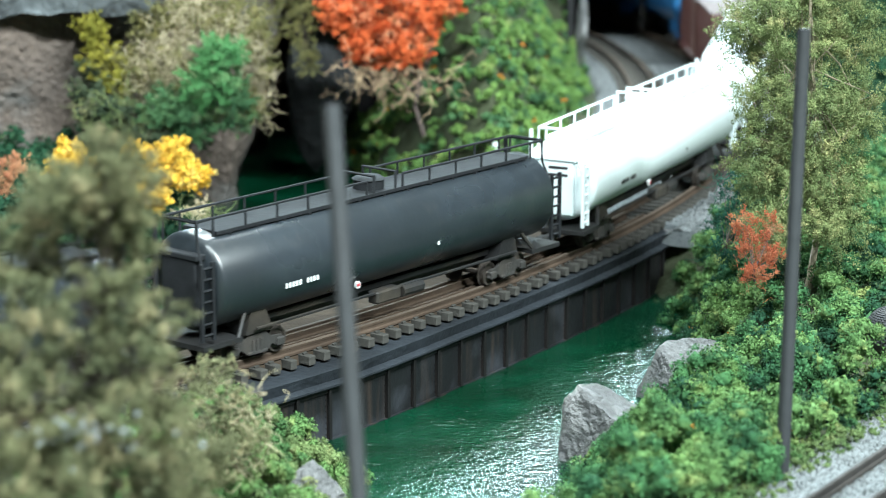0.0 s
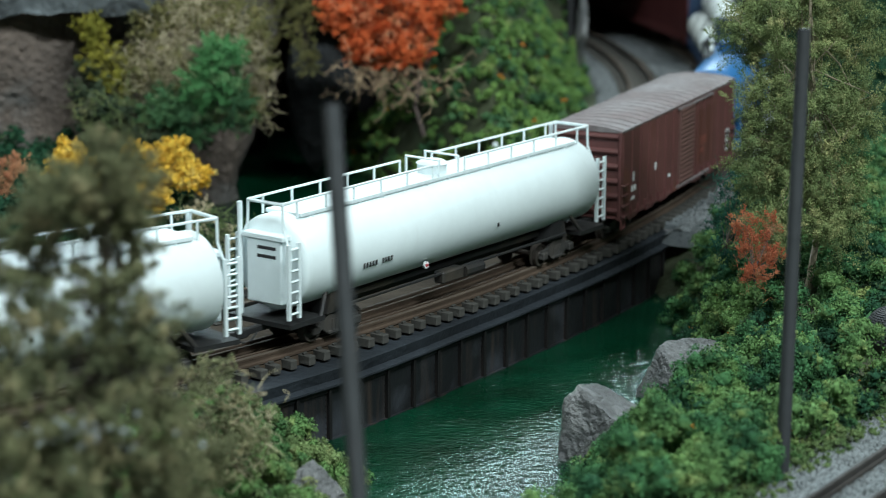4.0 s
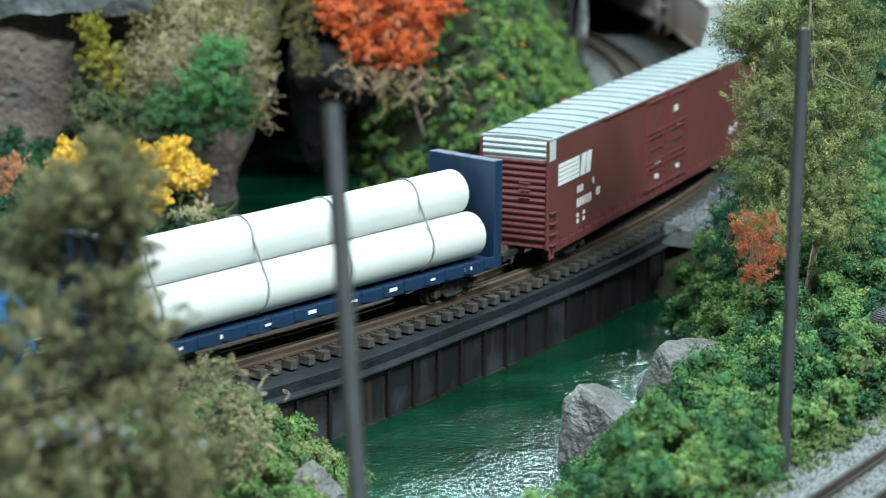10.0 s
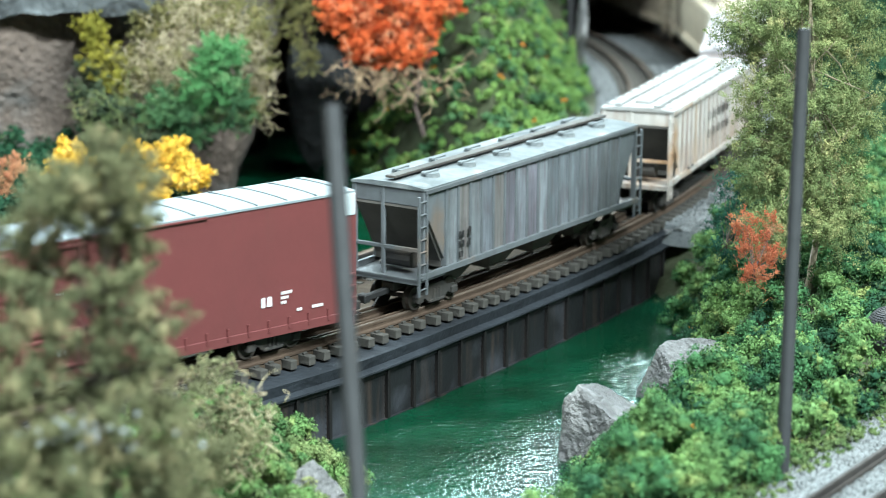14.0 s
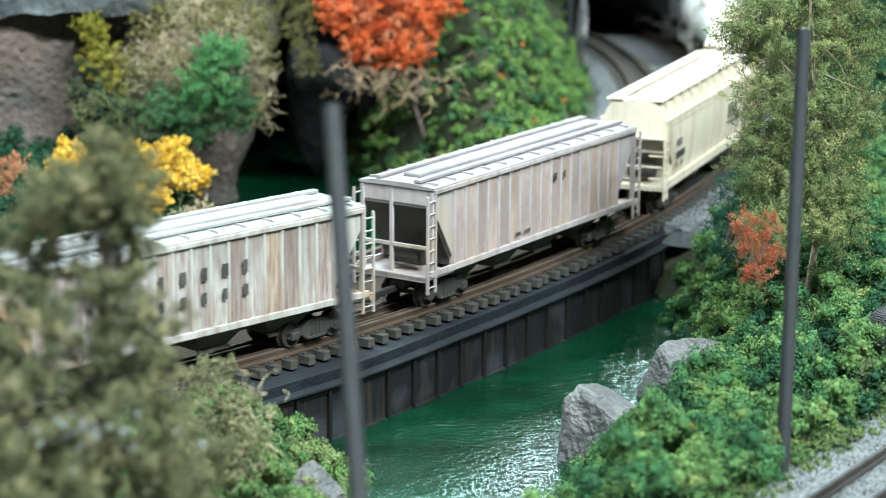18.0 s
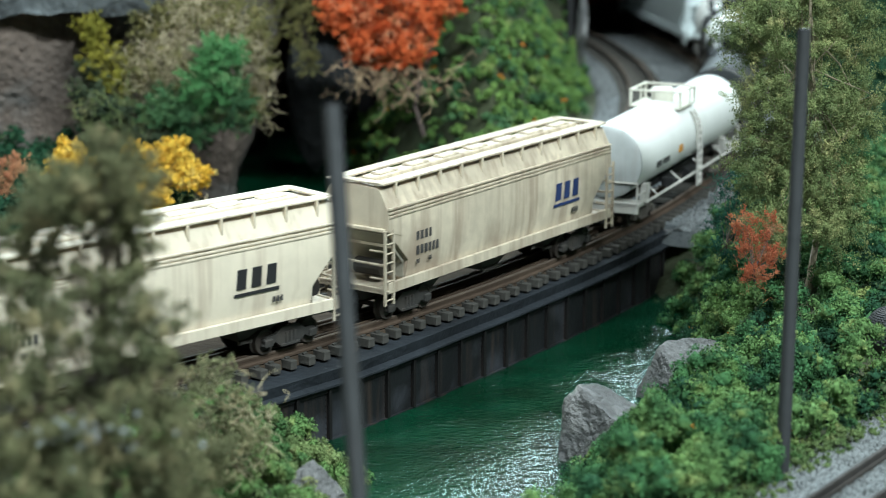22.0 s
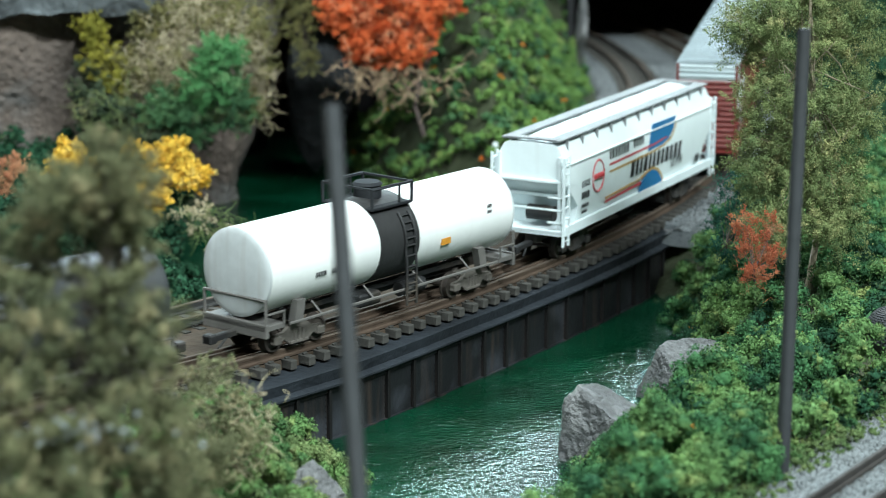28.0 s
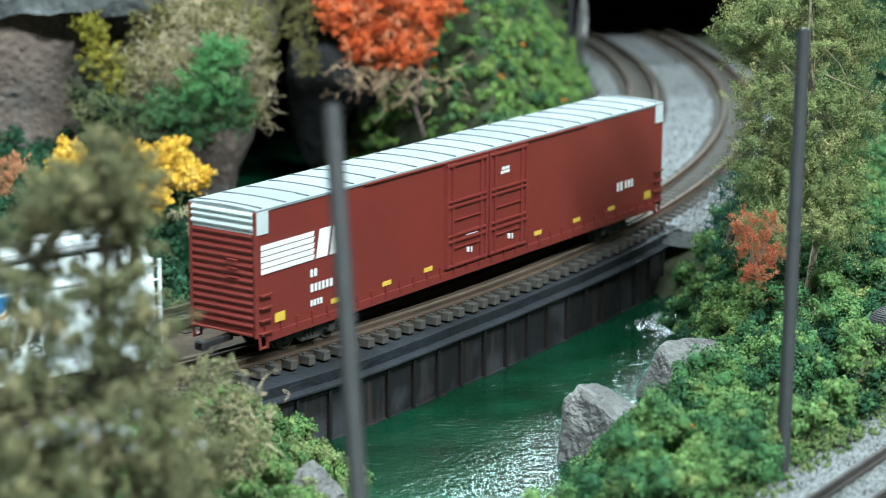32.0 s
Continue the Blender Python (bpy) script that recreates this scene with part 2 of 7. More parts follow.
G_EMER = leaf("emerald_foam", (0.105, 0.285, 0.105), (0.060, 0.185, 0.068), (0.21, 0.36, 0.16), 0.4)
G_DARK = leaf("dark_green_foam", (0.022, 0.075, 0.038), (0.014, 0.045, 0.026), (0.06, 0.09, 0.04), 0.3)
G_LIME = leaf("yellow_green_foam", (0.33, 0.29, 0.05), (0.20, 0.20, 0.035))
G_MOSS = leaf("dim_olive_lichen", (0.20, 0.185, 0.075), (0.085, 0.085, 0.035), (0.24, 0.21, 0.08), 0.3)
G_TAN = leaf("tan_lichen", (0.52, 0.44, 0.30), (0.38, 0.32, 0.20), (0.34, 0.32, 0.16), 0.3)
L_YEL = leaf("yellow_foam", (0.80, 0.54, 0.085), (0.72, 0.43, 0.045), (0.82, 0.64, 0.20), 0.3)
L_ORG = leaf("orange_foam", (0.68, 0.155, 0.050), (0.54, 0.095, 0.030), (0.76, 0.36, 0.20), 0.45)
L_RUST = leaf("rust_red_leaf", (0.36, 0.105, 0.05), (0.28, 0.085, 0.045), (0.36, 0.22, 0.12), 0.4)
L_PINK = leaf("salmon_lichen", (0.48, 0.20, 0.11), (0.40, 0.28, 0.15))
FLOWER = leaf("orange_flower_speck", (0.65, 0.14, 0.02), (0.60, 0.26, 0.03))
FLECK_WHITE = mat("bright_spot_fleck", (0.42, 0.48, 0.54), 0.6, vary=0.15)


def water_material():
    m = bpy.data.materials.new("green_river_resin")
    m.use_nodes = True
    nt = m.node_tree
    N, K = nt.nodes, nt.links
    b = N["Principled BSDF"]
    co = N.new("ShaderNodeTexCoord")
    n1, n2, n3 = N.new("ShaderNodeTexNoise"), N.new("ShaderNodeTexNoise"), N.new("ShaderNodeTexNoise")
    flow = N.new("ShaderNodeMapping")          # wavelets lie across the stream
    flow.inputs["Rotation"].default_value, flow.inputs["Scale"].default_value = (0, 0, 0.25), (0.68, 1.2, 1.0)
    K.new(co.outputs["Object"], flow.inputs[0])
    for n, s, d in ((n1, 60.0, 5.0), (n2, 680.0, 3.0), (n3, 1700.0, 1.0)):
        n.inputs["Scale"].default_value, n.inputs["Detail"].default_value = s, d
        K.new(flow.outputs[0], n.inputs["Vector"])
    r = N.new("ShaderNodeValToRGB")
    r.color_ramp.elements[0].position, r.color_ramp.elements[1].position = 0.35, 0.7
    r.color_ramp.elements[0].color, r.color_ramp.elements[1].color = (0.0006, 0.017, 0.007, 1), (0.0020, 0.040, 0.0195, 1)
    K.new(n1.outputs[0], r.inputs[0])
    K.new(r.outputs[0], b.inputs["Base Color"])
    b.inputs["Roughness"].default_value = 0.035
    b.inputs["IOR"].default_value = 1.5
    n4 = N.new("ShaderNodeTexNoise")
    n4.inputs["Scale"].default_value, n4.inputs["Detail"].default_value = 38.0, 2.0
    K.new(co.outputs["Object"], n4.inputs["Vector"])
    xyz = N.new("ShaderNodeSeparateXYZ")
    K.new(co.outputs["Object"], xyz.inputs[0])
    wob = N.new("ShaderNodeMath")          # riffles gather downstream of the bridge, with a ragged edge
    wob.operation, wob.inputs[1].default_value = "MULTIPLY_ADD", -0.20
    K.new(n4.outputs[0], wob.inputs[0])
    K.new(xyz.outputs[1], wob.inputs[2])
    gate = N.new("ShaderNodeMapRange")
    gate.inputs[1].default_value, gate.inputs[2].default_value = 0.445, 0.370
    gate.inputs[3].default_value, gate.inputs[4].default_value = 0.35, 1.0
    K.new(wob.outputs[0], gate.inputs[0])
    ad = N.new("ShaderNodeMath")
    ad.operation, ad.inputs[1].default_value = "MULTIPLY_ADD", 0.28
    K.new(n3.outputs[0], ad.inputs[0])
    K.new(n2.outputs[0], ad.inputs[2])
    mu = N.new("ShaderNodeMath")
    mu.operation = "MULTIPLY"
    K.new(ad.outputs[0], mu.inputs[0])
    K.new(gate.outputs[0], mu.inputs[1])
    bp = N.new("ShaderNodeBump")
    bp.inputs["Strength"].default_value, bp.inputs["Distance"].default_value = 1.0, 0.00054
    K.new(mu.outputs[0], bp.inputs["Height"])
    K.new(bp.outputs[0], b.inputs["Normal"])
    return m


RIVER = water_material()

# ---- mesh helpers; sizes of the rolling stock are in millimetres ----
MM = 0.001


def thing(name, label, category, group="", kind=""):
    ob = new(name)
    ob.empty_display_size = 0.005
    return tagged(ob, label, category, group, kind)


def finish(bm, name, material, smooth=None):
    me = bpy.data.meshes.new(name)
    bm.to_mesh(me)
    bm.free()
    me.materials.append(material)
    if smooth:
        me.shade_smooth()
        me.set_sharp_from_angle(angle=radians(smooth))
    return me


def part(name, bm, material, parent, label="", smooth=None):
    ob = new(name, finish(bm, name, material, smooth))
    ob.parent = parent
    return tagged(ob, label) if label else ob


def shared(name, me, parent, m=None, label=""):
    ob = new(name, me)
    ob.parent = parent
    if m is not None:
        ob.matrix_basis = m
    return tagged(ob, label) if label else ob


def box(bm, x0, x1, y0, y1, z0, z1, bevel=0.0, m=None, u=MM):
    """A box between the given limits (millimetres unless u says otherwise), with bevelled edges."""
    size = Matrix.Diagonal(((x1 - x0) * u, (y1 - y0) * u, (z1 - z0) * u, 1))
    at = Matrix.Translation(((x0 + x1) / 2 * u, (y0 + y1) / 2 * u, (z0 + z1) / 2 * u))
    r = bmesh.ops.create_cube(bm, size=1.0, matrix=(m or Matrix()) @ at @ size)
    if bevel:
        es = list({e for v in r["verts"] for e in v.link_edges})
        bmesh.ops.bevel(bm, geom=es, offset=bevel * u, segments=1, affect="EDGES", profile=0.5)
    return r


def rod(bm, p, q, r, seg=6, r2=None, u=MM, ends=True):
    """A round bar from p to q."""
    p, q = Vector(p) * u, Vector(q) * u
    d = q - p
    if d.length < 1e-9:
        return
    m = Matrix.Translation((p + q) / 2) @ d.to_track_quat("Z", "Y").to_matrix().to_4x4()
    bmesh.ops.create_cone(bm, cap_ends=ends, segments=seg, radius1=r * u, radius2=(r if r2 is None else r2) * u, depth=d.length, matrix=m)


def rods(bm, points, r, seg=6):
    """A bent round bar through the points, in one piece."""
    pts = [Vector(p) * MM for p in points]
    rings, side = [], None
    for k, p in enumerate(pts):
        d = (pts[min(k + 1, len(pts) - 1)] - p).normalized() + (p - pts[max(k - 1, 0)]).normalized()
        d.normalize()
        side = d.orthogonal().normalized() if side is None else (side - d * side.dot(d)).normalized()
        other = d.cross(side)
        wide = 1.0
        if 0 < k < len(pts) - 1:
            wide = 1 / max(0.5, d.dot((p - pts[k - 1]).normalized()))
        rings.append([bm.verts.new(p + (side * math.cos(w) + other * math.sin(w)) * r * MM * wide) for w in (2 * math.pi * j / seg for j in range(seg))])
    for p, q in zip(rings, rings[1:]):
        for j in range(seg):
            bm.faces.new((p[j], p[(j + 1) % seg], q[(j + 1) % seg], q[j]))
    bm.faces.new(rings[0][::-1])
    bm.faces.new(rings[-1])


def lathe(bm, profile, seg, m=None, u=MM):
    """Turn a profile of (along x, radius) about the x axis, closed at both ends."""
    rings = []
    for x, r in profile:
        rings.append([bm.verts.new((m or Matrix()) @ Vector((x * u, r * u * math.cos(a), r * u * math.sin(a))))
                      for a in (2 * math.pi * k / seg for k in range(seg))])
    for a, b in zip(rings, rings[1:]):
        for k in range(seg):
            bm.faces.new((a[k], a[(k + 1) % seg], b[(k + 1) % seg], b[k]))
    bm.faces.new(rings[0][::-1])
    bm.faces.new(rings[-1])
    bmesh.ops.recalc_face_normals(bm, faces=bm.faces)


def prism(bm, outline, y0, y1, u=MM):
    """An outline in x and z, drawn out from y0 to y1."""
    a = [bm.verts.new((x * u, y0 * u, z * u)) for x, z in outline]
    b = [bm.verts.new((x * u, y1 * u, z * u)) for x, z in outline]
    n = len(a)
    for k in range(n):
        bm.faces.new((a[k], a[(k + 1) % n], b[(k + 1) % n], b[k]))
    bm.faces.new(a[::-1])
    bm.faces.new(b)
    bmesh.ops.recalc_face_normals(bm, faces=bm.faces)


def along(bm, section, x0, x1, u=MM):
    """A section in y and z, drawn out from x0 to x1."""
    a = [bm.verts.new((x0 * u, y * u, z * u)) for y, z in section]
    b = [bm.verts.new((x1 * u, y * u, z * u)) for y, z in section]
    n = len(a)
    for k in range(n):
        bm.faces.new((a[k], a[(k + 1) % n], b[(k + 1) % n], b[k]))
    bm.faces.new(a[::-1])
    bm.faces.new(b)
    bmesh.ops.recalc_face_normals(bm, faces=bm.faces)


def ring_point(theta, dr, z=0.0):
    return Vector((CX + (RAD + dr) * math.cos(theta), CY + (RAD + dr) * math.sin(theta), z))


def sweep(bm, section, t0, t1, steps, shift=None):
    """A section of (offset of the radius, z) in metres, swept round the track's centre from t0 to t1 degrees."""
    rings = []
    for k in range(steps + 1):
        th = radians(t0 + (t1 - t0) * k / steps)
        s = shift(math.degrees(th)) if shift else 0.0
        rings.append([bm.verts.new(ring_point(th, dr + s, z)) for dr, z in section])
    n = len(section)
    for a, b in zip(rings, rings[1:]):
        for k in range(n):
            bm.faces.new((a[k], a[(k + 1) % n], b[(k + 1) % n], b[k]))
    bm.faces.new(rings[0][::-1])
    bm.faces.new(rings[-1])
    bmesh.ops.recalc_face_normals(bm, faces=bm.faces)


def raw_mesh(name, verts, faces, material, smooth=False):
    me = bpy.data.meshes.new(name)
    me.from_pydata(verts, [], faces)
    me.materials.append(material)
    me.update()
    if smooth:
        me.shade_smooth()
    return me


def soup(name, v, f, material):
    """Many small triangles as one mesh, straight from arrays."""
    me = bpy.data.meshes.new(name)
    me.vertices.add(len(v))
    me.vertices.foreach_set("co", np.ascontiguousarray(v, dtype=np.float32).ravel())
    me.loops.add(f.size)
    me.loops.foreach_set("vertex_index", np.ascontiguousarray(f, dtype=np.int32).ravel())
    me.polygons.add(len(f))
    me.polygons.foreach_set("loop_start", np.arange(0, f.size, 3, dtype=np.int32))
    me.update(calc_edges=True)
    me.materials.append(material)
    return me


def units(rng, *shape):
    d = rng.normal(size=(*shape, 3))
    return d / np.linalg.norm(d, axis=-1, keepdims=True)


def spin(rng, n):
    """n random turns, as matrices."""
    q = rng.normal(size=(n, 4))
    q /= np.linalg.norm(q, axis=1)[:, None]
    w, x, y, z = q.T
    return np.stack([np.stack([1 - 2 * (y * y + z * z), 2 * (x * y - z * w), 2 * (x * z + y * w)], -1), np.stack([2 * (x * y + z * w), 1 - 2 * (x * x + z * z), 2 * (y * z - x * w)], -1), np.stack([2 * (x * z - y * w), 2 * (y * z + x * w), 1 - 2 * (x * x + y * y)], -1)], 1)


OCT = np.array([(1, 0, 0), (-1, 0, 0), (0, 1, 0), (0, -1, 0), (0, 0, 1), (0, 0, -1)], float)
OCT_FACES = np.array([(0, 2, 4), (2, 1, 4), (1, 3, 4), (3, 0, 4), (2, 0, 5), (1, 2, 5), (3, 1, 5), (0, 3, 5)])


def crumbs(rng, p, size):
    """Small uneven lumps of ground foam at the points p."""
    n = len(p)
    v = OCT[None] * (0.65 + 0.7 * rng.random((n, 6, 1))) * np.asarray(size, float).reshape(-1, 1, 1)
    v = np.einsum("nij,nkj->nki", spin(rng, n), v) + p[:, None, :]
    return v.reshape(-1, 3), (np.arange(n)[:, None, None] * 6 + OCT_FACES[None]).reshape(-1, 3)


def leaves(rng, p, out, size):
    """Small pointed leaf flecks at the points p that face outwards more or less."""
    n = len(p)
    nor = out * 0.75 + rng.normal(size=(n, 3)) * 0.5
    a = np.cross(nor, rng.normal(size=(n, 3)))
    a /= np.linalg.norm(a, axis=1)[:, None] + 1e-9
    b = np.cross(a, nor)
    b /= np.linalg.norm(b, axis=1)[:, None] + 1e-9
    up = np.cross(a, b)
    s = (size * (0.55 + 0.9 * rng.random(n)))[:, None]
    v = np.stack([p - a * s - b * s * 0.4, p + b * s * 0.8 + up * s * 0.2, p + a * s - b * s * 0.4], axis=1)
    return v.reshape(-1, 3), np.arange(n * 3).reshape(-1, 3)


def puffs(rng, centres, radii, subs, per, size):
    """Foam mounds: each is a heap of small puffs, and each puff a core under fine flecks."""
    c, r = np.asarray(centres, float), np.asarray(radii, float)
    m = len(c) * subs
    d = units(rng, m)
    d[:, 2] = np.abs(d[:, 2]) * 1.2 - 0.25
    d /= np.linalg.norm(d, axis=1)[:, None]
    rr = np.repeat(r, subs)
    rs = rr * (0.26 + 0.26 * rng.random(m))
    sub = np.repeat(c, subs, axis=0) + d * (rr * (0.62 + 0.3 * rng.random(m)))[:, None]
    e = units(rng, m * per) + np.repeat(d, per, axis=0) * 0.55
    e /= np.linalg.norm(e, axis=1)[:, None]
    p = np.repeat(sub, per, axis=0) + e * (np.repeat(rs, per) * (0.72 + 0.42 * rng.random(m * per)))[:, None]
    v, f = leaves(rng, p, e, size)
    w, g = crumbs(rng, sub, rs * 0.70)
    return np.concatenate([v, w]), np.concatenate([f, g + len(v)])


def sprigs(rng, c, r, n, length, width, per, lift=0.35):
    """Points along short sprays that grow out of an ellipsoid, and the way each one points."""
    d = units(rng, n)
    out = d + rng.normal(size=(n, 3)) * 0.45 + np.array([0, 0, lift])
    out /= np.linalg.norm(out, axis=1)[:, None]
    start = np.asarray(c)[None] + d * np.asarray(r)[None] * (0.30 + 0.58 * rng.random((n, 1)))
    t = rng.random((n, per, 1))
    p = start[:, None] + out[:, None] * t * (length * (0.5 + 0.9 * rng.random((n, 1, 1)))) + rng.normal(size=(n, per, 3)) * width * (1.1 - 0.7 * t)
    return p.reshape(-1, 3), np.repeat(out, per, axis=0)


CACHE = {}


def bit(name, parent, material, x0, x1, y0, y1, z0, z1, bevel=0.1, label=""):
    """One small block as a part of its own; blocks of the same size share their mesh."""
    k = (name, material.name, round(x1 - x0, 2), round(y1 - y0, 2), round(z1 - z0, 2), bevel)
    if k not in CACHE:
        b = bmesh.new()
        box(b, -(x1 - x0) / 2, (x1 - x0) / 2, -(y1 - y0) / 2, (y1 - y0) / 2, -(z1 - z0) / 2, (z1 - z0) / 2, bevel)
        CACHE[k] = finish(b, name, material)
    return shared(name, CACHE[k], parent, Matrix.Translation(((x0 + x1) / 2 * MM, (y0 + y1) / 2 * MM, (z0 + z1) / 2 * MM)), label)


def bar(name, parent, material, p, q, r, seg=8, r2=None, label=""):
    """One round bar as a part of its own; bars of the same size share their mesh."""
    p, q = Vector(p), Vector(q)
    d = q - p
    k = (name, material.name, round(d.length, 2), r, seg, r2)
    if k not in CACHE:
        b = bmesh.new()
        rod(b, (0, 0, -d.length / 2), (0, 0, d.length / 2), r, seg, r2)
        CACHE[k] = finish(b, name, material, 40)
    return shared(name, CACHE[k], parent, Matrix.Translation((p + q) / 2 * MM) @ d.to_track_quat("Z", "Y").to_matrix().to_4x4(), label)


class Sticks:
    """Collects thin tapered sticks and makes one mesh of them."""

    def __init__(self):
        self.v, self.f = [], []

    def add(self, p, q, r0, r1, seg=4):
        p, q = Vector(p), Vector(q)
        d = q - p
        if d.length < 1e-9:
            return
        d.normalize()
        a = d.orthogonal().normalized()
        c = d.cross(a)
        k = len(self.v)
        for o, r in ((p, r0), (q, r1)):
            for j in range(seg):
                w = 2 * math.pi * j / seg
                self.v.append(tuple(o + (a * math.cos(w) + c * math.sin(w)) * r))
        self.f += [(k + j, k + (j + 1) % seg, k + seg + (j + 1) % seg, k + seg + j) for j in range(seg)]
        self.f.append(tuple(k + seg + j for j in range(seg)))

    def mesh(self, name, material):
        return raw_mesh(name, self.v, self.f, material, True)

# ---- terrain ----
def ease(t):
    t = np.clip(t, 0, 1)
    return t * t * (3 - 2 * t)


LEFT_Y, LEFT_X = (-0.5, 0.30, 0.37, 0.4186, 0.4395, 0.47, 0.60, 0.70, 2.0), (-0.10, -0.030, -0.0120, -0.0165, -0.031, -0.049, -0.072, -0.070, -0.065)
RIGHT_Y, RIGHT_X = (-0.5, 0.30, 0.4085, 0.425, 0.445, 0.4726, 0.5535, 0.60, 0.70, 0.75, 2.0), (-0.08, -0.004, 0.0245, 0.0375, 0.0500, 0.0550, 0.059, 0.035, -0.022, -0.030, -0.030)


def waves(x, y, s, k):
    return (np.sin(x * s + k) * np.cos(y * s * 1.3 + 2 * k) + 0.5 * np.sin(x * s * 2.3 + y * s * 1.9 + k * 3) + 0.25 * np.sin(x * s * 4.7 - y * s * 5.1 + k)) / 1.75


def river_depth(x, y):
    return np.minimum(x - np.interp(y, LEFT_Y, LEFT_X), np.interp(y, RIGHT_Y, RIGHT_X) - x) + 0.003 * waves(x, y, 160, 1.0)


def height(x, y):
    """The ground's height: track shelf, inner hill, river bed and banks."""
    dr = np.hypot(x - CX, y - CY) - RAD
    th = np.degrees(np.arctan2(y - CY, x - CX))
    d = river_depth(x, y)
    right = x > np.interp(y, RIGHT_Y, RIGHT_X) - 0.004
    z = -0.003 + 0.0018 * waves(x, y, 110, 0.3)
    hill = 0.085 * ease((-0.0525 - dr) / (0.050 - 0.036 * ease((th - 1.0) / 4.0))) * (th > -35)
    z = z + np.where(right, hill, 0.05 * ease((y - 0.66) / 0.03))
    z = z + 0.055 * ease((dr - 0.048) / 0.06) * ease((y - 0.70) / 0.08)
    z = np.where(dr > 0.04, z + 0.004 * ease((x - 0.06) / 0.05) * (y > 0.42), z)
    bank = WATER - 0.004 + np.where(right & (dr < -0.02), 2.2, 0.95) * np.maximum(-d, 0)
    z = np.minimum(z, np.where(d > 0, WATER - 0.004 - 0.010 * ease(d / 0.012), bank))
    shelf = ease((dr + 0.054) / 0.006) * ease((0.022 - dr) / 0.008)
    span = (th > -49.0) & (th < -25.2)
    z = np.where(span, z, z * (1 - shelf) - 0.0046 * shelf)
    fore = ease((0.016 - np.abs((x - 0.0745) * 0.833 - (y - 0.3665) * 0.553)) / 0.006) * (y < 0.5)
    return z * (1 - fore) - 0.0032 * fore


def lines(*runs):
    out = []
    for a, b, s in runs:
        out.extend(np.arange(a, b, s).tolist())
    return np.array(out)


gx = lines((-1.30, -0.20, 0.02), (-0.20, 0.20, 0.0025), (0.20, 0.72, 0.02))
gy = lines((-0.30, 0.30, 0.02), (0.30, 0.98, 0.0025), (0.98, 1.72, 0.02))
GX, GY = np.meshgrid(gx, gy)
GZ = height(GX, GY)
nx, ny = len(gx), len(gy)
gv = np.stack([GX, GY, GZ], axis=-1).reshape(-1, 3)
ii = (np.arange(ny - 1)[:, None] * nx + np.arange(nx - 1)[None, :]).reshape(-1)
gf = np.stack([ii, ii + 1, ii + 1 + nx, ii + nx], axis=-1)
ground = tagged(new("ground", raw_mesh("ground", gv.tolist(), gf.tolist(), EARTH, True)), "modelled ground of dark green and earth scatter", "ground", kind="structure")

bm = bmesh.new()
bmesh.ops.create_grid(bm, x_segments=90, y_segments=260, size=0.5)
for v in bm.verts:
    v.co.x, v.co.y = v.co.x * 0.30 - 0.02, 0.62 + v.co.y * 0.78
    v.co.z = WATER + 0.00035 * float(waves(v.co.x, v.co.y, 420, 0.7))
tagged(new("water", finish(bm, "water", RIVER, 60)), "glossy emerald green river of resin with fine ripples", "river", kind="structure")

# layout table and the room around it
WALL = mat("room_wall_paint", (0.10, 0.105, 0.11), 0.95, vary=0.05, scale=3, bump=0.1, bump_scale=60)
FLOOR = mat("room_floor_boards", (0.22, 0.17, 0.12), 0.6, vary=0.2, scale=6, bump=0.2, bump_scale=40)
TABLE = mat("table_fascia_board", (0.20, 0.15, 0.10), 0.6, vary=0.15, scale=20, bump=0.2, bump_scale=80)


def slab(name, x0, x1, y0, y1, z0, z1, material, label, category):
    b = bmesh.new()
    box(b, x0, x1, y0, y1, z0, z1, u=1.0)
    return tagged(new(name, finish(b, name, material)), label, category, kind="structure")


slab("floor", -3.0, 3.0, -2.5, 3.5, -1.15, -1.10, FLOOR, "brown boarded floor of the room", "floor")
slab("ceiling", -3.0, 3.0, -2.5, 3.5, 1.40, 1.45, mat("ceiling_paint", (0.6, 0.61, 0.62), 0.9, vary=0.05, scale=3, bump=0.1, bump_scale=60), "white painted ceiling above the layout", "ceiling")
slab("wall_west", -3.1, -3.0, -2.5, 3.5, -1.10, 1.40, WALL, "plain dark grey painted room wall", "wall")
slab("wall_east", 3.0, 3.1, -2.5, 3.5, -1.10, 1.40, WALL, "plain dark grey painted room wall", "wall")
slab("wall_south", -3.0, 3.0, -2.6, -2.5, -1.10, 1.40, WALL, "plain dark grey painted room wall", "wall")
slab("wall_north", -3.0, 3.0, 3.5, 3.6, -1.10, 1.40, WALL, "plain dark grey painted room wall", "wall")
slab("table", -1.32, 0.74, -0.32, 1.74, -1.10, -0.045, TABLE, "boxed wooden table under the layout", "table")
for x, y, watts, sx, sy in LAMPS:
    lamp = thing("ceiling_light", "long white fluorescent ceiling light", "ceiling light", "ceiling lights")
    lamp.location = (x, y, 1.40)
    b = bmesh.new()
    box(b, -sx / 2 - 0.04, sx / 2 + 0.04, -sy / 2 - 0.04, sy / 2 + 0.04, -0.03, 0.0, 0.004, u=1.0)
    part("housing", b, WHITE_RAIL, lamp)

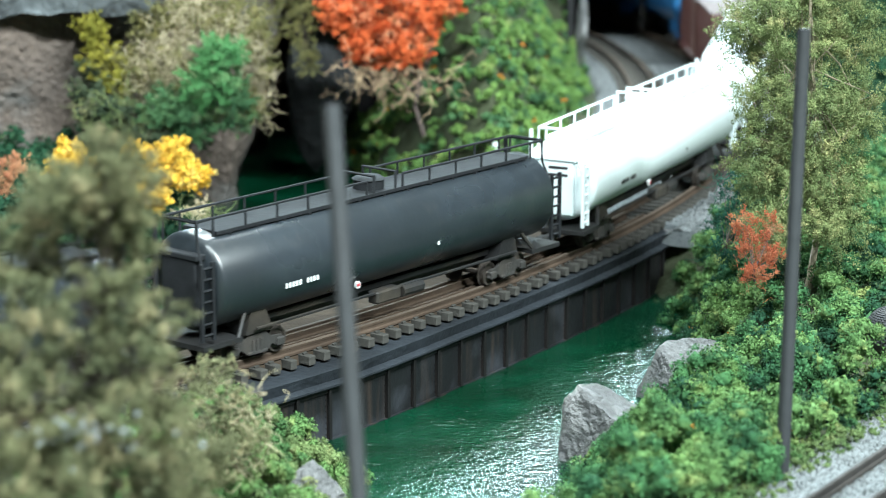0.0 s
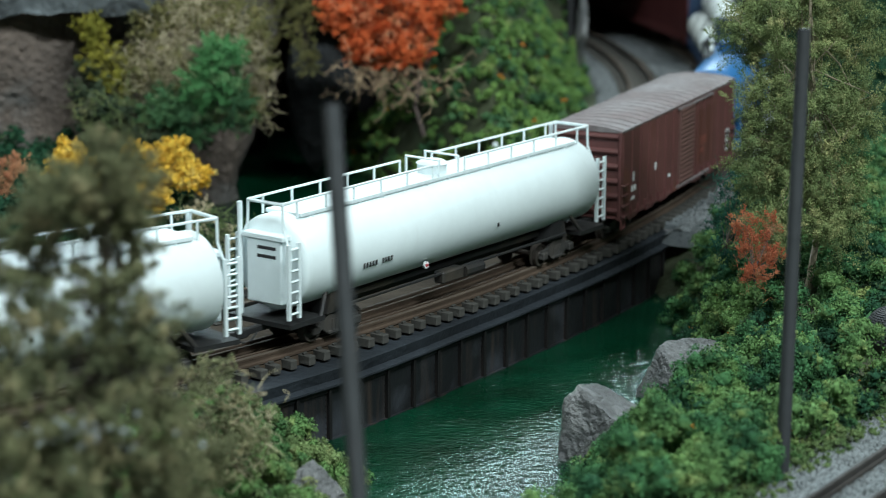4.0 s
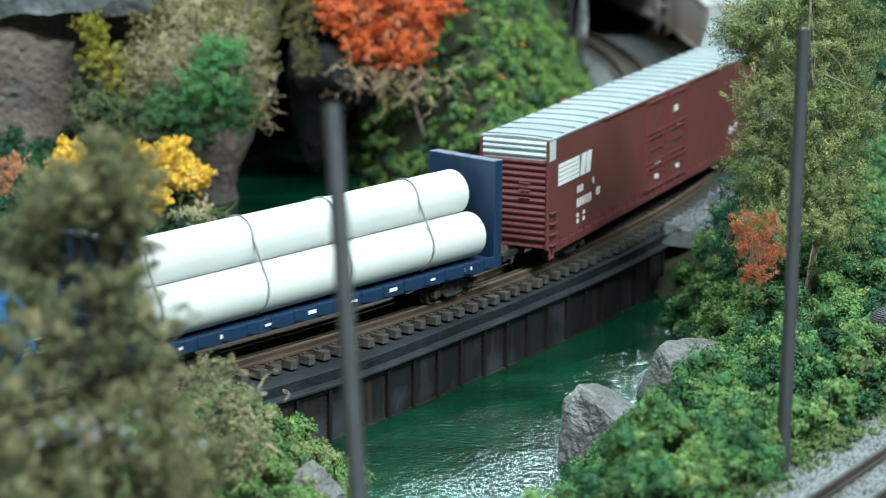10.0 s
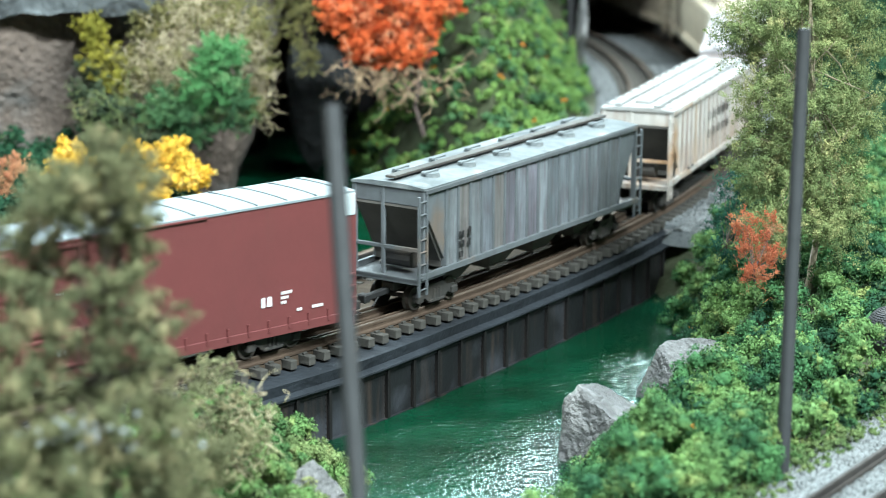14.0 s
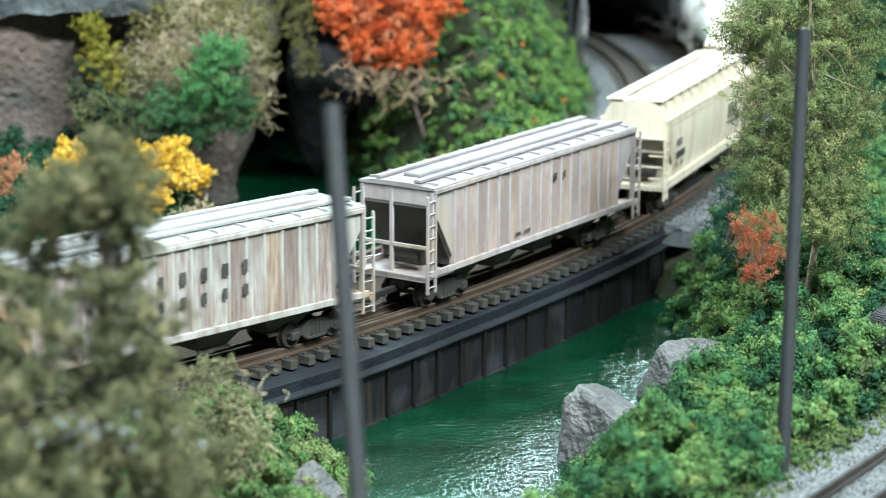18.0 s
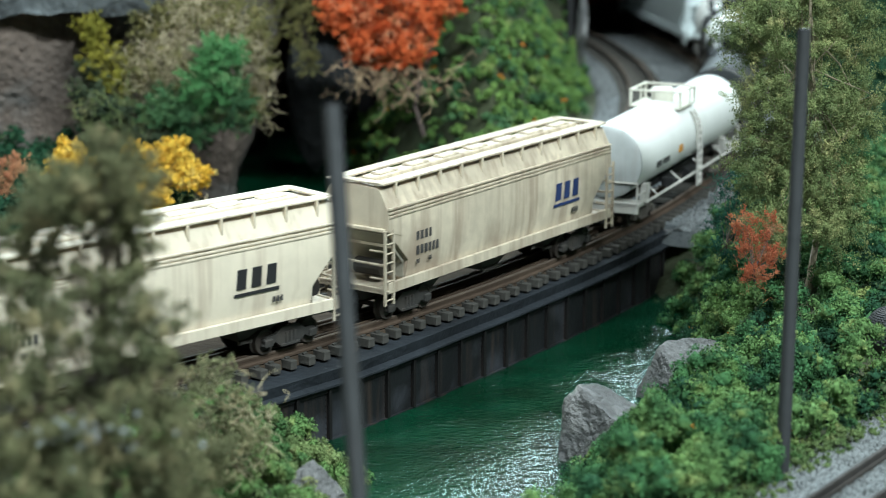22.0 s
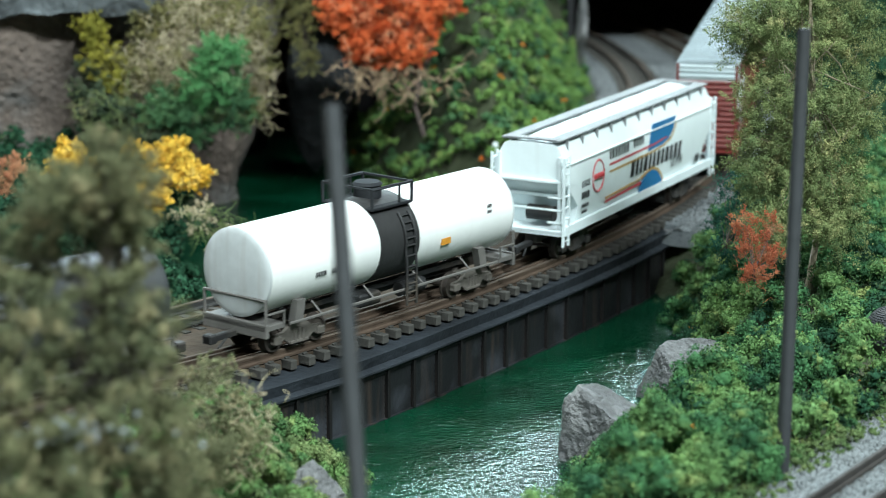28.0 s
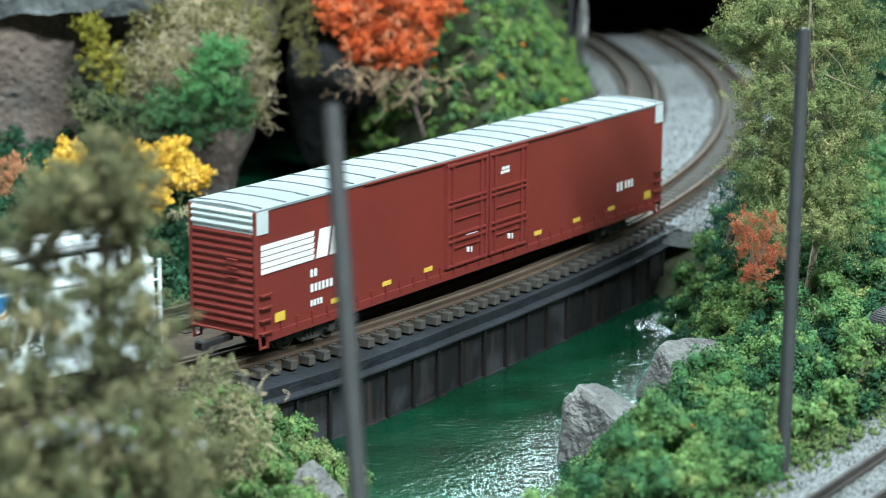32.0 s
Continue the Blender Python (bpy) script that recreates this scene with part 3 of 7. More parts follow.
# ---- track ----
rail_section = lambda c: [(c - 0.0006, -0.0020), (c + 0.0006, -0.0020), (c + 0.0006, -0.0016), (c + 0.00025, -0.0013), (c + 0.00025, -0.0007), (c + 0.0004, -0.0006), (c + 0.0004, -0.0002), (c - 0.0004, -0.0002), (c - 0.0004, -0.0006), (c - 0.00025, -0.0007), (c - 0.00025, -0.0013), (c - 0.0006, -0.0016)]
head_section = lambda c: [(c - 0.00042, -0.0002), (c + 0.00042, -0.0002), (c + 0.00036, 0.0), (c - 0.00036, 0.0)]
tie_rng = random.Random(4)


def tie_mesh(long, wide, high):
    b = bmesh.new()
    box(b, -wide / 2, wide / 2, -long / 2, long / 2, -high, 0, 0.15)
    for s in (-1, 1):
        for e in (-0.95, 0.95):
            box(b, -0.62, 0.62, s * 4.9 + e - 0.35, s * 4.9 + e + 0.35, -0.02, 0.45, 0.1)
    return finish(b, "tie", TIE)


TIE_MESH = [tie_mesh(16.4, 1.9, 2.0), tie_mesh(16.0, 1.8, 2.0), tie_mesh(16.7, 2.0, 2.0)]


def track(offset, label, t_from, t_to, steel):
    tr = thing("railway_track", label, "railway track", kind="structure")
    for c in (-0.0045, 0.0045):
        b = bmesh.new()
        sweep(b, rail_section(offset + c), -180, 180, 300)
        r = part("rail", b, steel, tr)
        b = bmesh.new()
        sweep(b, head_section(offset + c), -180, 180, 300)
        part("rail_head", b, RAIL_TOP, r, "worn shiny rail head")
    th = t_from
    while th < t_to:
        a = radians(th + tie_rng.uniform(-0.03, 0.03))
        m = Matrix.Translation(ring_point(a, offset + tie_rng.uniform(-0.0003, 0.0003), -0.0020 + tie_rng.uniform(-0.0001, 0))) @ Matrix.Rotation(a + math.pi / 2 + tie_rng.uniform(-0.02, 0.02), 4, "Z")
        shared("tie", tie_rng.choice(TIE_MESH), tr, m)
        th += 0.475
    return tr


outer = track(0.0, "brown weathered model track curving over the bridge", -58, 14, RAIL)
track(TRACK2, "brown weathered model track on grey ballast", -58, 14, mat("grey_rail", (0.07, 0.07, 0.068), 0.7, spec=0.15, vary=0.25, scale=300, bump=0.15))
for c in (-0.0026, 0.0026):
    b = bmesh.new()
    sweep(b, rail_section(c), -48.8, -25.4, 60)
    part("guard_rail", b, RAIL, outer)
b = bmesh.new()
sweep(b, [(-0.0440, -0.0044), (0.0052, -0.0044), (0.0050, -0.0023), (-0.0440, -0.0023)], -58, -25.3, 80)
part("track_bed", b, TIE_TOP, outer, "brown painted bed between the ties")

BALLAST_RNG = np.random.default_rng(8)


def ballast(name, t0, t1, lo, hi, count, label):
    """A raised bed and its loose stones."""
    b = bmesh.new()
    sweep(b, [(lo - 0.004, -0.0075), (hi + 0.004, -0.0075), (hi, -0.0030), (lo, -0.0030)], t0, t1, 120)
    bed = tagged(new(name, finish(b, name, BALLAST)), label, "ballast", kind="structure")
    rng = BALLAST_RNG
    th = np.radians(t0 + (t1 - t0) * rng.random(count))
    dr = lo - 0.003 + (hi - lo + 0.006) * rng.random(count)
    c = np.stack([CX + (RAD + dr) * np.cos(th), CY + (RAD + dr) * np.sin(th), np.full(count, -0.0029) - 0.8 * np.maximum(0, np.maximum(lo - dr, dr - hi))], axis=1)
    stones(name + "_stones", c, 0.00036, bed)


def stones(name, c, size, parent, material=None):
    rng, n = BALLAST_RNG, len(c)
    base = np.array([(1, 0, -0.2), (-0.5, 0.87, -0.2), (-0.5, -0.87, -0.2), (0.1, 0.1, 1.0)])
    v = (np.einsum("nij,kj->nki", spin(rng, n), base) * (size * (0.6 + 0.9 * rng.random((n, 1, 1)))) + c[:, None, :]).reshape(-1, 3)
    k = np.arange(n)[:, None] * 4
    f = np.concatenate([k + np.array([0, 1, 2]), k + np.array([0, 1, 3]), k + np.array([1, 2, 3]), k + np.array([2, 0, 3])])
    ob = tagged(new("ballast_stones", soup(name, v, f, material or BALLAST_LOOSE)), "loose grey ballast chips", kind="stuff")
    ob.parent = parent


BALLAST_PALE = mat("pale_ballast_chip", (0.21, 0.227, 0.234), 0.9, vary=0.2, scale=200, bump=0, island=0.25)
BALLAST_LOOSE = mat("grey_ballast_chip", (0.20, 0.215, 0.222), 0.9, vary=0.2, scale=200, bump=0, island=0.35)
ballast("ballast_bed", -25.2, 15, -0.0475, 0.0125, 15000, "light grey ballast shoulder under two tracks")

ballast("ballast_shoulder", -24.2, -17.5, 0.0090, 0.0205, 3000, "pale grey rubble shoulder beside the bridge end")

ballast("ballast_shoulder", -25.7, -24.3, 0.0122, 0.0215, 1000, "pale grey gravel beside the bridge end")

ballast("ballast_shoulder", -60, -50.2, 0.0085, 0.0190, 3000, "pale grey ballast shoulder past the bridge's near end")

# nearer siding at the table's front
SIDING_RAIL = mat("dark_siding_rail", (0.055, 0.05, 0.047), 0.7, spec=0.2, vary=0.25, scale=300, bump=0.15)
side = thing("siding_track", "dark rail siding on grey ballast near the table front", "railway track", kind="structure")
turn = math.atan2(0.0279, 0.0185)
at = Matrix.Translation((0.0708 + 0.00373, 0.3687 - 0.00248, 0)) @ Matrix.Rotation(turn, 4, "Z")
for y in (-4.5, 4.5):
    b = bmesh.new()
    along(b, [(y - 0.6, -2), (y + 0.6, -2), (y + 0.6, -1.6), (y + 0.25, -1.3), (y + 0.4, -0.6), (y + 0.4, -0.02), (y - 0.4, -0.02), (y - 0.4, -0.6), (y - 0.25, -1.3), (y - 0.6, -1.6)], -140, 120)
    r = part("rail", b, SIDING_RAIL, side)
    b = bmesh.new()
    along(b, [(y - 0.38, -0.02), (y + 0.38, -0.02), (y + 0.34, 0.05), (y - 0.34, 0.05)], -140, 120)
    part("rail_head", b, SIDING_RAIL, r)
for k in range(-20, 20):
    shared("tie", TIE_MESH[k % 3], side, pose(k * 0.0046, 0, -0.0026))
side.matrix_basis = at
b = bmesh.new()
along(b, [(-15.5, -3.4), (16.5, -3.4), (15.5, -2.35), (-14.5, -2.35)], -120, 110)
part("ballast_bed", b, mat("pale_ballast_bed", (0.20, 0.22, 0.228), 0.9, vary=0.25, scale=1400, bump=0.9, bump_scale=2400, color2=(0.16, 0.178, 0.182)), side, "pale grey ballast bed of the siding")
rng = np.random.default_rng(3)
uv = np.stack([rng.uniform(-0.07, 0.07, 26000), rng.uniform(-0.016, 0.018, 26000)], 1)
c = np.stack([0.0745 + uv[:, 0] * 0.553 - uv[:, 1] * 0.833, 0.3662 + uv[:, 0] * 0.833 + uv[:, 1] * 0.553, -0.0021 - 0.0004 * rng.random(26000)], 1)
stones("siding_stones", c, 0.00020, ground, BALLAST_PALE)

# ---- girder bridge ----
bridge = thing("girder_bridge", "curved black plate girder bridge with rust streaks", "bridge")
bow = lambda th: float(np.interp(th, (-44.6, -40.2, -36.5, -32.8, -25.2), (0.0040, 0.0036, 0.0008, 0.0, 0.0008)))
T0, T1 = -49.0, -25.3
b = bmesh.new()
sweep(b, [(-0.0440, -0.0072), (0.0083, -0.0072), (0.0090, -0.0046), (0.0088, -0.0045), (-0.0440, -0.0046)], T0, T1, 60, bow)
part("deck", b, DECK, bridge, "dark blue-grey deck board")
b = bmesh.new()
sweep(b, [(0.0060, -0.0082), (0.0098, -0.0082), (0.0102, -0.0078), (0.0102, -0.0074), (0.0083, -0.0070), (0.0060, -0.0072)], T0, T1, 60, bow)
part("top_flange", b, DECK, bridge, "worn grey flange lip")
for c, lab in ((0.0080, "black riveted web plate"), (-0.0430, "black web plate of the far girder")):
    b = bmesh.new()
    sweep(b, [(c - 0.0005, -0.0235), (c + 0.0005, -0.0235), (c + 0.0005, -0.0080), (c - 0.0005, -0.0072)], T0, T1, 60, bow)
    part("web", b, GIRDER, bridge, lab)
b = bmesh.new()
sweep(b, [(0.0082, -0.0092), (0.0090, -0.0092), (0.0090, -0.0082), (0.0082, -0.0082)], T0, T1, 60, bow)
part("flange_angle", b, GIRDER, bridge)
b = bmesh.new()
sweep(b, [(0.0072, -0.0205), (0.0092, -0.0205), (0.0092, -0.0193), (0.0072, -0.0193)], T0, T1, 60, bow)
part("bottom_flange", b, GIRDER, bridge)
b = bmesh.new()
box(b, -0.42, 0.42, 0.3, 1.25, -19.3, -8.2, 0.08)
for k in range(8):
    box(b, -0.72, -0.54, 0.3, 0.5, -18.4 + k * 1.25, -18.1 + k * 1.25)
    box(b, 0.54, 0.72, 0.3, 0.5, -18.4 + k * 1.25, -18.1 + k * 1.25)
stiff = finish(b, "stiffener", mat("rusty_stiffener", (0.013, 0.0125, 0.0125), 0.6, spec=0.25, vary=0.25, scale=500, bump=0.3, streak=0.4, streak_color=(0.055, 0.036, 0.030)))
th = -48.07
while th < T1:
    a = radians(th)
    shared("stiffener", stiff, bridge, Matrix.Translation(ring_point(a, 0.0082 + bow(th))) @ Matrix.Rotation(a - math.pi / 2, 4, "Z"))
    th += 0.968
for th, lab in ((-49.9, "grey abutment block"), (-24.6, "blue-grey stone abutment")):
    b = bmesh.new()
    a = radians(th)
    box(b, -6.5, 6.5, -16, 10.5, -30, -4.4, 0.6, Matrix.Translation(ring_point(a, 0)) @ Matrix.Rotation(a - math.pi / 2, 4, "Z"))
    bmesh.ops.subdivide_edges(b, edges=b.edges, cuts=4, use_grid_fill=True)
    for v in b.verts:
        v.co += Vector((noise.noise(v.co * 300), noise.noise(v.co * 300 + Vector((9, 9, 9))), 0)) * 0.0008
    part("abutment", b, ROCK, bridge, lab)

# ---- rocks, walls and the tunnel ----
def rock(name, centre, size, seed, material, label, faces=(), detail=5, rot=0.0, cuts=11):
    """A broken boulder: a ball cut by its main faces and by random planes, then roughened."""
    rg = random.Random(seed)
    b = bmesh.new()
    bmesh.ops.create_icosphere(b, subdivisions=detail, radius=1.0)
    planes = [(Vector(n).normalized(), d) for n, d in faces]
    planes += [(Vector((rg.uniform(-1, 1), rg.uniform(-1, 1), rg.uniform(-0.6, 1))).normalized(), rg.uniform(0.45, 0.8) if not faces else rg.uniform(0.66, 0.85)) for _ in range(cuts)]
    for v in b.verts:
        for n, d in planes:
            k = v.co.dot(n) - d
            if k > 0:
                v.co -= n * k * 0.985
        v.co += v.co.normalized() * (0.045 * noise.fractal(v.co * 3.2 + Vector((seed, 0, 0)), 0.8, 2.0, 6) + 0.016 * noise.noise(v.co * 13) + 0.012 * noise.noise(v.co * 31))
    bmesh.ops.transform(b, verts=b.verts, matrix=Matrix.Translation(centre) @ Matrix.Rotation(rot, 4, "Z") @ Matrix.Diagonal((*size, 1)))
    return tagged(new(name, finish(b, name, material, 28)), label, "rock")


rock("rock", (0.0370, 0.4300, -0.0190), (0.0170, 0.0140, 0.0185), 3, ROCK, "grey jagged boulder standing in the green river",
     [((0.45, -0.10, 0.85), 0.42), ((-0.72, -0.62, 0.22), 0.50), ((0.28, -0.92, 0.12), 0.55), ((0.80, -0.50, 0.35), 0.62)], detail=6, cuts=7)
rock("rock", (0.0535, 0.4730, -0.0205), (0.0142, 0.0120, 0.0190), 11, ROCK, "darker grey boulder at the river bank",
     [((0.10, -0.28, 0.95), 0.60), ((-0.86, -0.45, 0.28), 0.52), ((0.30, -0.90, 0.30), 0.50)], detail=6, cuts=7)
rock("rock", (-0.0215, 0.384, -0.0110), (0.0065, 0.006, 0.0075), 5, ROCK, "small grey stone among green bank foliage", rot=0.2)
rock("rock", (-0.0062, 0.392, -0.0180), (0.0045, 0.005, 0.0060), 8, ROCK, "small pale grey stone at the water's edge", rot=0.9)

plan = [(-0.30, 0.60), (-0.19, 0.635), (-0.131, 0.648), (-0.1085, 0.652), (-0.1060, 0.668), (-0.0860, 0.674), (-0.0675, 0.6755), (-0.0640, 0.683), (-0.068, 0.72), (-0.066, 0.95)]
b = bmesh.new()
dense = []
for (x0, y0), (x1, y1) in zip(plan, plan[1:]):
    n = max(2, int(math.hypot(x1 - x0, y1 - y0) / 0.003))
    dense += [(x0 + (x1 - x0) * k / n, y0 + (y1 - y0) * k / n) for k in range(n)]
dense.append(plan[-1])
rows_ = []
for k in range(34):
    z = -0.034 + k * 0.0031
    row = []
    for x, y in dense:
        q = Vector((x, y, z))
        s = 0.0035 * noise.fractal(q * 45, 1.0, 2.0, 4) + 0.0008 * noise.noise(q * 300)
        row.append(b.verts.new((x + s + (0.26 * (z + 0.0154) if x > -0.09 and y < 0.73 else 0), y + s * 1.2, z)))
    rows_.append(row)
back = [[b.verts.new((v.co.x - 0.05, v.co.y + 0.05, v.co.z)) for v in row] for row in (rows_[0], rows_[-1])]
for r0, r1 in zip(rows_, rows_[1:]):
    for k in range(len(dense) - 1):
        b.faces.new((r0[k], r0[k + 1], r1[k + 1], r1[k]))
for k in range(len(dense) - 1):
    b.faces.new((rows_[-1][k], rows_[-1][k + 1], back[1][k + 1], back[1][k]))
tagged(new("rock_wall", finish(b, "rock_wall", PLASTER, 50)), "brown-grey plaster rock face beside a dark river arch", "rock face", kind="structure")

b = bmesh.new()
box(b, -0.20, -0.0840, 0.6430, 0.69, 0.0437, 0.062, u=1.0)
bmesh.ops.subdivide_edges(b, edges=b.edges, cuts=26, use_grid_fill=True)
for v in b.verts:
    q = v.co.copy()
    v.co += Vector((0.0035 * noise.noise(q * 60), 0.005 * noise.noise(q * 70 + Vector((5, 0, 0))), 0.0016 * noise.noise(q * 110) + 0.0008 * noise.noise(q * 320) - (0.004 if q.x < -0.126 and q.z < 0.045 else 0) * (0.7 + noise.noise(q * 90))))
tagged(new("stone_ledge", finish(b, "stone_ledge", LEDGE, 40)), "overhanging blue-grey stone ledge above the rock face", "ledge", kind="structure")

# rock colour set near-black to stand for the arch's shade
rock("rock", (-0.0385, 0.7150, 0.0130), (0.0130, 0.0100, 0.0300), 27, mat("shade_dark_rock", (0.020, 0.022, 0.025), 0.85, vary=0.4, scale=400, bump=1.0, bump_scale=400, relief=0.0012), "dark grey rock inside the river arch, darkened for its shade")

# unseen roofs added to shade the river arch and the tracks' tunnel
b = bmesh.new()
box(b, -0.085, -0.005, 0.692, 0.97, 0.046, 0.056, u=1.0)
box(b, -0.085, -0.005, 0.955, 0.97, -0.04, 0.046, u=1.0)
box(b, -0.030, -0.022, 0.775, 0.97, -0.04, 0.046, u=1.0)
tagged(new("river_arch", finish(b, "river_arch", TUNNEL)), "added near-black vault that keeps the river arch in shade", "tunnel", kind="structure")
b = bmesh.new()
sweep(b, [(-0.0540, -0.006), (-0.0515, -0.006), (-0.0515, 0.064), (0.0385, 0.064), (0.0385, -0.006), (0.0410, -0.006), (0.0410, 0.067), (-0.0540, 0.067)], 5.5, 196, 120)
tagged(new("tunnel", finish(b, "tunnel", TUNNEL)), "tunnel over both tracks, unseen roof and lining black for shade", "tunnel", kind="structure")
rock("portal_rock", (0.0495, 0.800, 0.020), (0.0022, 0.009, 0.016), 21, ROCK, "pale grey rock edge beside the tunnel")

# ---- foliage mats ----
frng = np.random.default_rng(17)


def scatter(name, x0, x1, y0, y1, step, keep, radius, subs, per, size, material, label, lift=0.5, mound=0.0046, rise=0.0032):
    """Foam mounds over the part of the ground that keep() picks."""
    x, y = np.meshgrid(np.arange(x0, x1, step), np.arange(y0, y1, step))
    x[::2] += step / 2
    x = x.ravel() + step * frng.uniform(-0.42, 0.42, x.size)
    y = y.ravel() + step * frng.uniform(-0.42, 0.42, y.size)
    k = keep(x, y)
    x, y = x[k], y[k]
    r = radius * (0.6 + 0.75 * frng.random(len(x)))
    c = np.stack([x, y, height(x, y) + r * lift + rise * frng.random(len(x)) + mound * waves(x, y, 430, 4.0)], 1)
    ob = new(name, soup(name, *puffs(frng, c, r, subs, per, size), material))
    return tagged(ob, label, "foliage", kind="stuff")


def offtrack(x, y):
    dr, th = np.hypot(x - CX, y - CY) - RAD, np.degrees(np.arctan2(y - CY, x - CX))
    siding = np.abs((x - 0.0745) * 0.833 - (y - 0.3665) * 0.553) > 0.0165
    edge = np.where((th > -26.4) & (th < -23.6), 0.025, np.where((th > -31) & (th < -23.6), 0.014, np.where(th < -18.5, 0.0225, 0.019)))
    return ((dr > edge) | (dr < -0.055)) & (siding | (y > 0.5)) & (river_depth(x, y) < -0.001)


mixed = lambda x, y, k: waves(x, y, 95, k)
outside = lambda x, y: np.hypot(x - CX, y - CY) > RAD
rightbank = lambda x, y: offtrack(x, y) & (np.hypot(x - 0.091, y - 0.438) > 0.0125) & ~((np.abs(x - 0.0810) < 0.0045) & (y > 0.466) & (y < 0.498)) & (x > np.interp(y, RIGHT_Y, RIGHT_X))
leftbank = lambda x, y: offtrack(x, y) & (x < np.interp(y, LEFT_Y, LEFT_X))
hillside = lambda x, y: (np.hypot(x - CX, y - CY) - RAD < -0.0535) & (x > np.interp(y, RIGHT_Y, RIGHT_X) - 0.004)
inview = lambda x, y: np.abs(x) < 0.212 * y + 0.008
scatter("bank_foliage", 0.01, 0.15, 0.355, 0.64, 0.0074, lambda x, y: rightbank(x, y) & (mixed(x, y, 2.0) > -0.15) & outside(x, y) & inview(x, y), 0.0047, 11, 110, 0.00032, G_BANK, "deep green foam foliage on the river bank")
scatter("bank_foliage", 0.01, 0.15, 0.355, 0.64, 0.0072, lambda x, y: rightbank(x, y) & (mixed(x, y, 2.0) <= 0.1) & outside(x, y) & inview(x, y), 0.0044, 11, 110, 0.00032, G_LIGHT, "lighter yellow-green foam foliage on the river bank")
scatter("bank_foliage", 0.01, 0.12, 0.40, 0.60, 0.0062, lambda x, y: rightbank(x, y) & outside(x, y) & inview(x, y), 0.0034, 6, 64, 0.00032, G_DARK, "dark blue-green foam clumps among the bank foliage", 0.1)
scatter("bank_grass", 0.03, 0.12, 0.345, 0.46, 0.0026, lambda x, y: rightbank(x, y) & outside(x, y) & inview(x, y), 0.0012, 5, 22, 0.00028, G_LIGHT, "short light green turf beside the siding", 0.15, 0.0, 0.0008)
aside = lambda x, y: (x - 0.0745) * 0.833 - (y - 0.3665) * 0.553
scatter("bank_grass", 0.03, 0.13, 0.345, 0.47, 0.0024, lambda x, y: (aside(x, y) < -0.0115) & (aside(x, y) > -0.0185) & inview(x, y), 0.0012, 5, 40, 0.00024, G_OLIVE, "thin yellow-green turf at the ballast's edge", 0.1, 0.0, 0.0006)
scatter("far_foliage", 0.10, 0.20, 0.62, 0.92, 0.007, lambda x, y: offtrack(x, y) & (np.hypot(x - CX, y - CY) - RAD > 0.035) & inview(x, y), 0.0055, 8, 40, 0.0007, G_DARK, "dark green foliage beyond the tracks")
scatter("hill_foliage", -0.05, 0.07, 0.60, 0.90, 0.0042, lambda x, y: hillside(x, y) & inview(x, y), 0.0027, 6, 36, 0.00042, G_HILL, "bright green foam foliage covering the hillside")
scatter("hill_foliage", -0.05, 0.07, 0.60, 0.90, 0.0066, lambda x, y: hillside(x, y) & inview(x, y), 0.0029, 6, 36, 0.00042, G_FERN, "deeper green foam clumps on the hillside")
scatter("left_bank_foliage", -0.07, -0.004, 0.33, 0.47, 0.0050, lambda x, y: leftbank(x, y) & outside(x, y), 0.0030, 11, 75, 0.00032, G_OLIVE, "fresh olive-green foam foliage on the near bank", 0.4, 0.002, 0.0012)
scatter("left_bank_foliage", -0.07, -0.004, 0.33, 0.47, 0.0056, lambda x, y: leftbank(x, y) & outside(x, y), 0.0029, 11, 75, 0.00032, G_LIGHT, "light green foam foliage on the near bank", 0.4, 0.002, 0.0012)
scatter("far_bank_foliage", -0.20, -0.05, 0.52, 0.66, 0.0060, lambda x, y: leftbank(x, y) & inview(x, y), 0.0045, 7, 34, 0.0006, G_DARK, "dark green foliage on the far bank")
scatter("flower_specks", -0.05, 0.07, 0.60, 0.90, 0.014, hillside, 0.0008, 3, 3, 0.0006, FLOWER, "orange flower specks on the hillside", 4.0)
scatter("flower_specks", 0.03, 0.12, 0.37, 0.56, 0.017, lambda x, y: rightbank(x, y) & outside(x, y) & (np.hypot(x - 0.0535, y - 0.473) > 0.015) & (np.hypot(x - 0.037, y - 0.43) > 0.018), 0.0007, 3, 2, 0.00022, FLOWER, "orange and red flecks among the bank foliage", 4.0)

# ---- trees and shrubs ----
def branch_mesh(name, rg, base, tips, r0, material, bend=0.12):
    """Tapered trunk and limbs from base towards the tips."""
    b = Sticks()
    for tip, start, thick in tips:
        p, q = Vector(start), Vector(tip)
        last, n = p, 5
        for k in range(1, n + 1):
            f = k / n
            pt = p.lerp(q, f) + Vector((rg.uniform(-1, 1), rg.uniform(-1, 1), rg.uniform(-0.3, 0.5))) * (q - p).length * bend * (1 - f) * (k < n)
            b.add(last, pt, thick * (1 - 0.75 * (f - 1 / n)), thick * (1 - 0.75 * f), 7)
            last = pt
    return b.mesh(name, material)


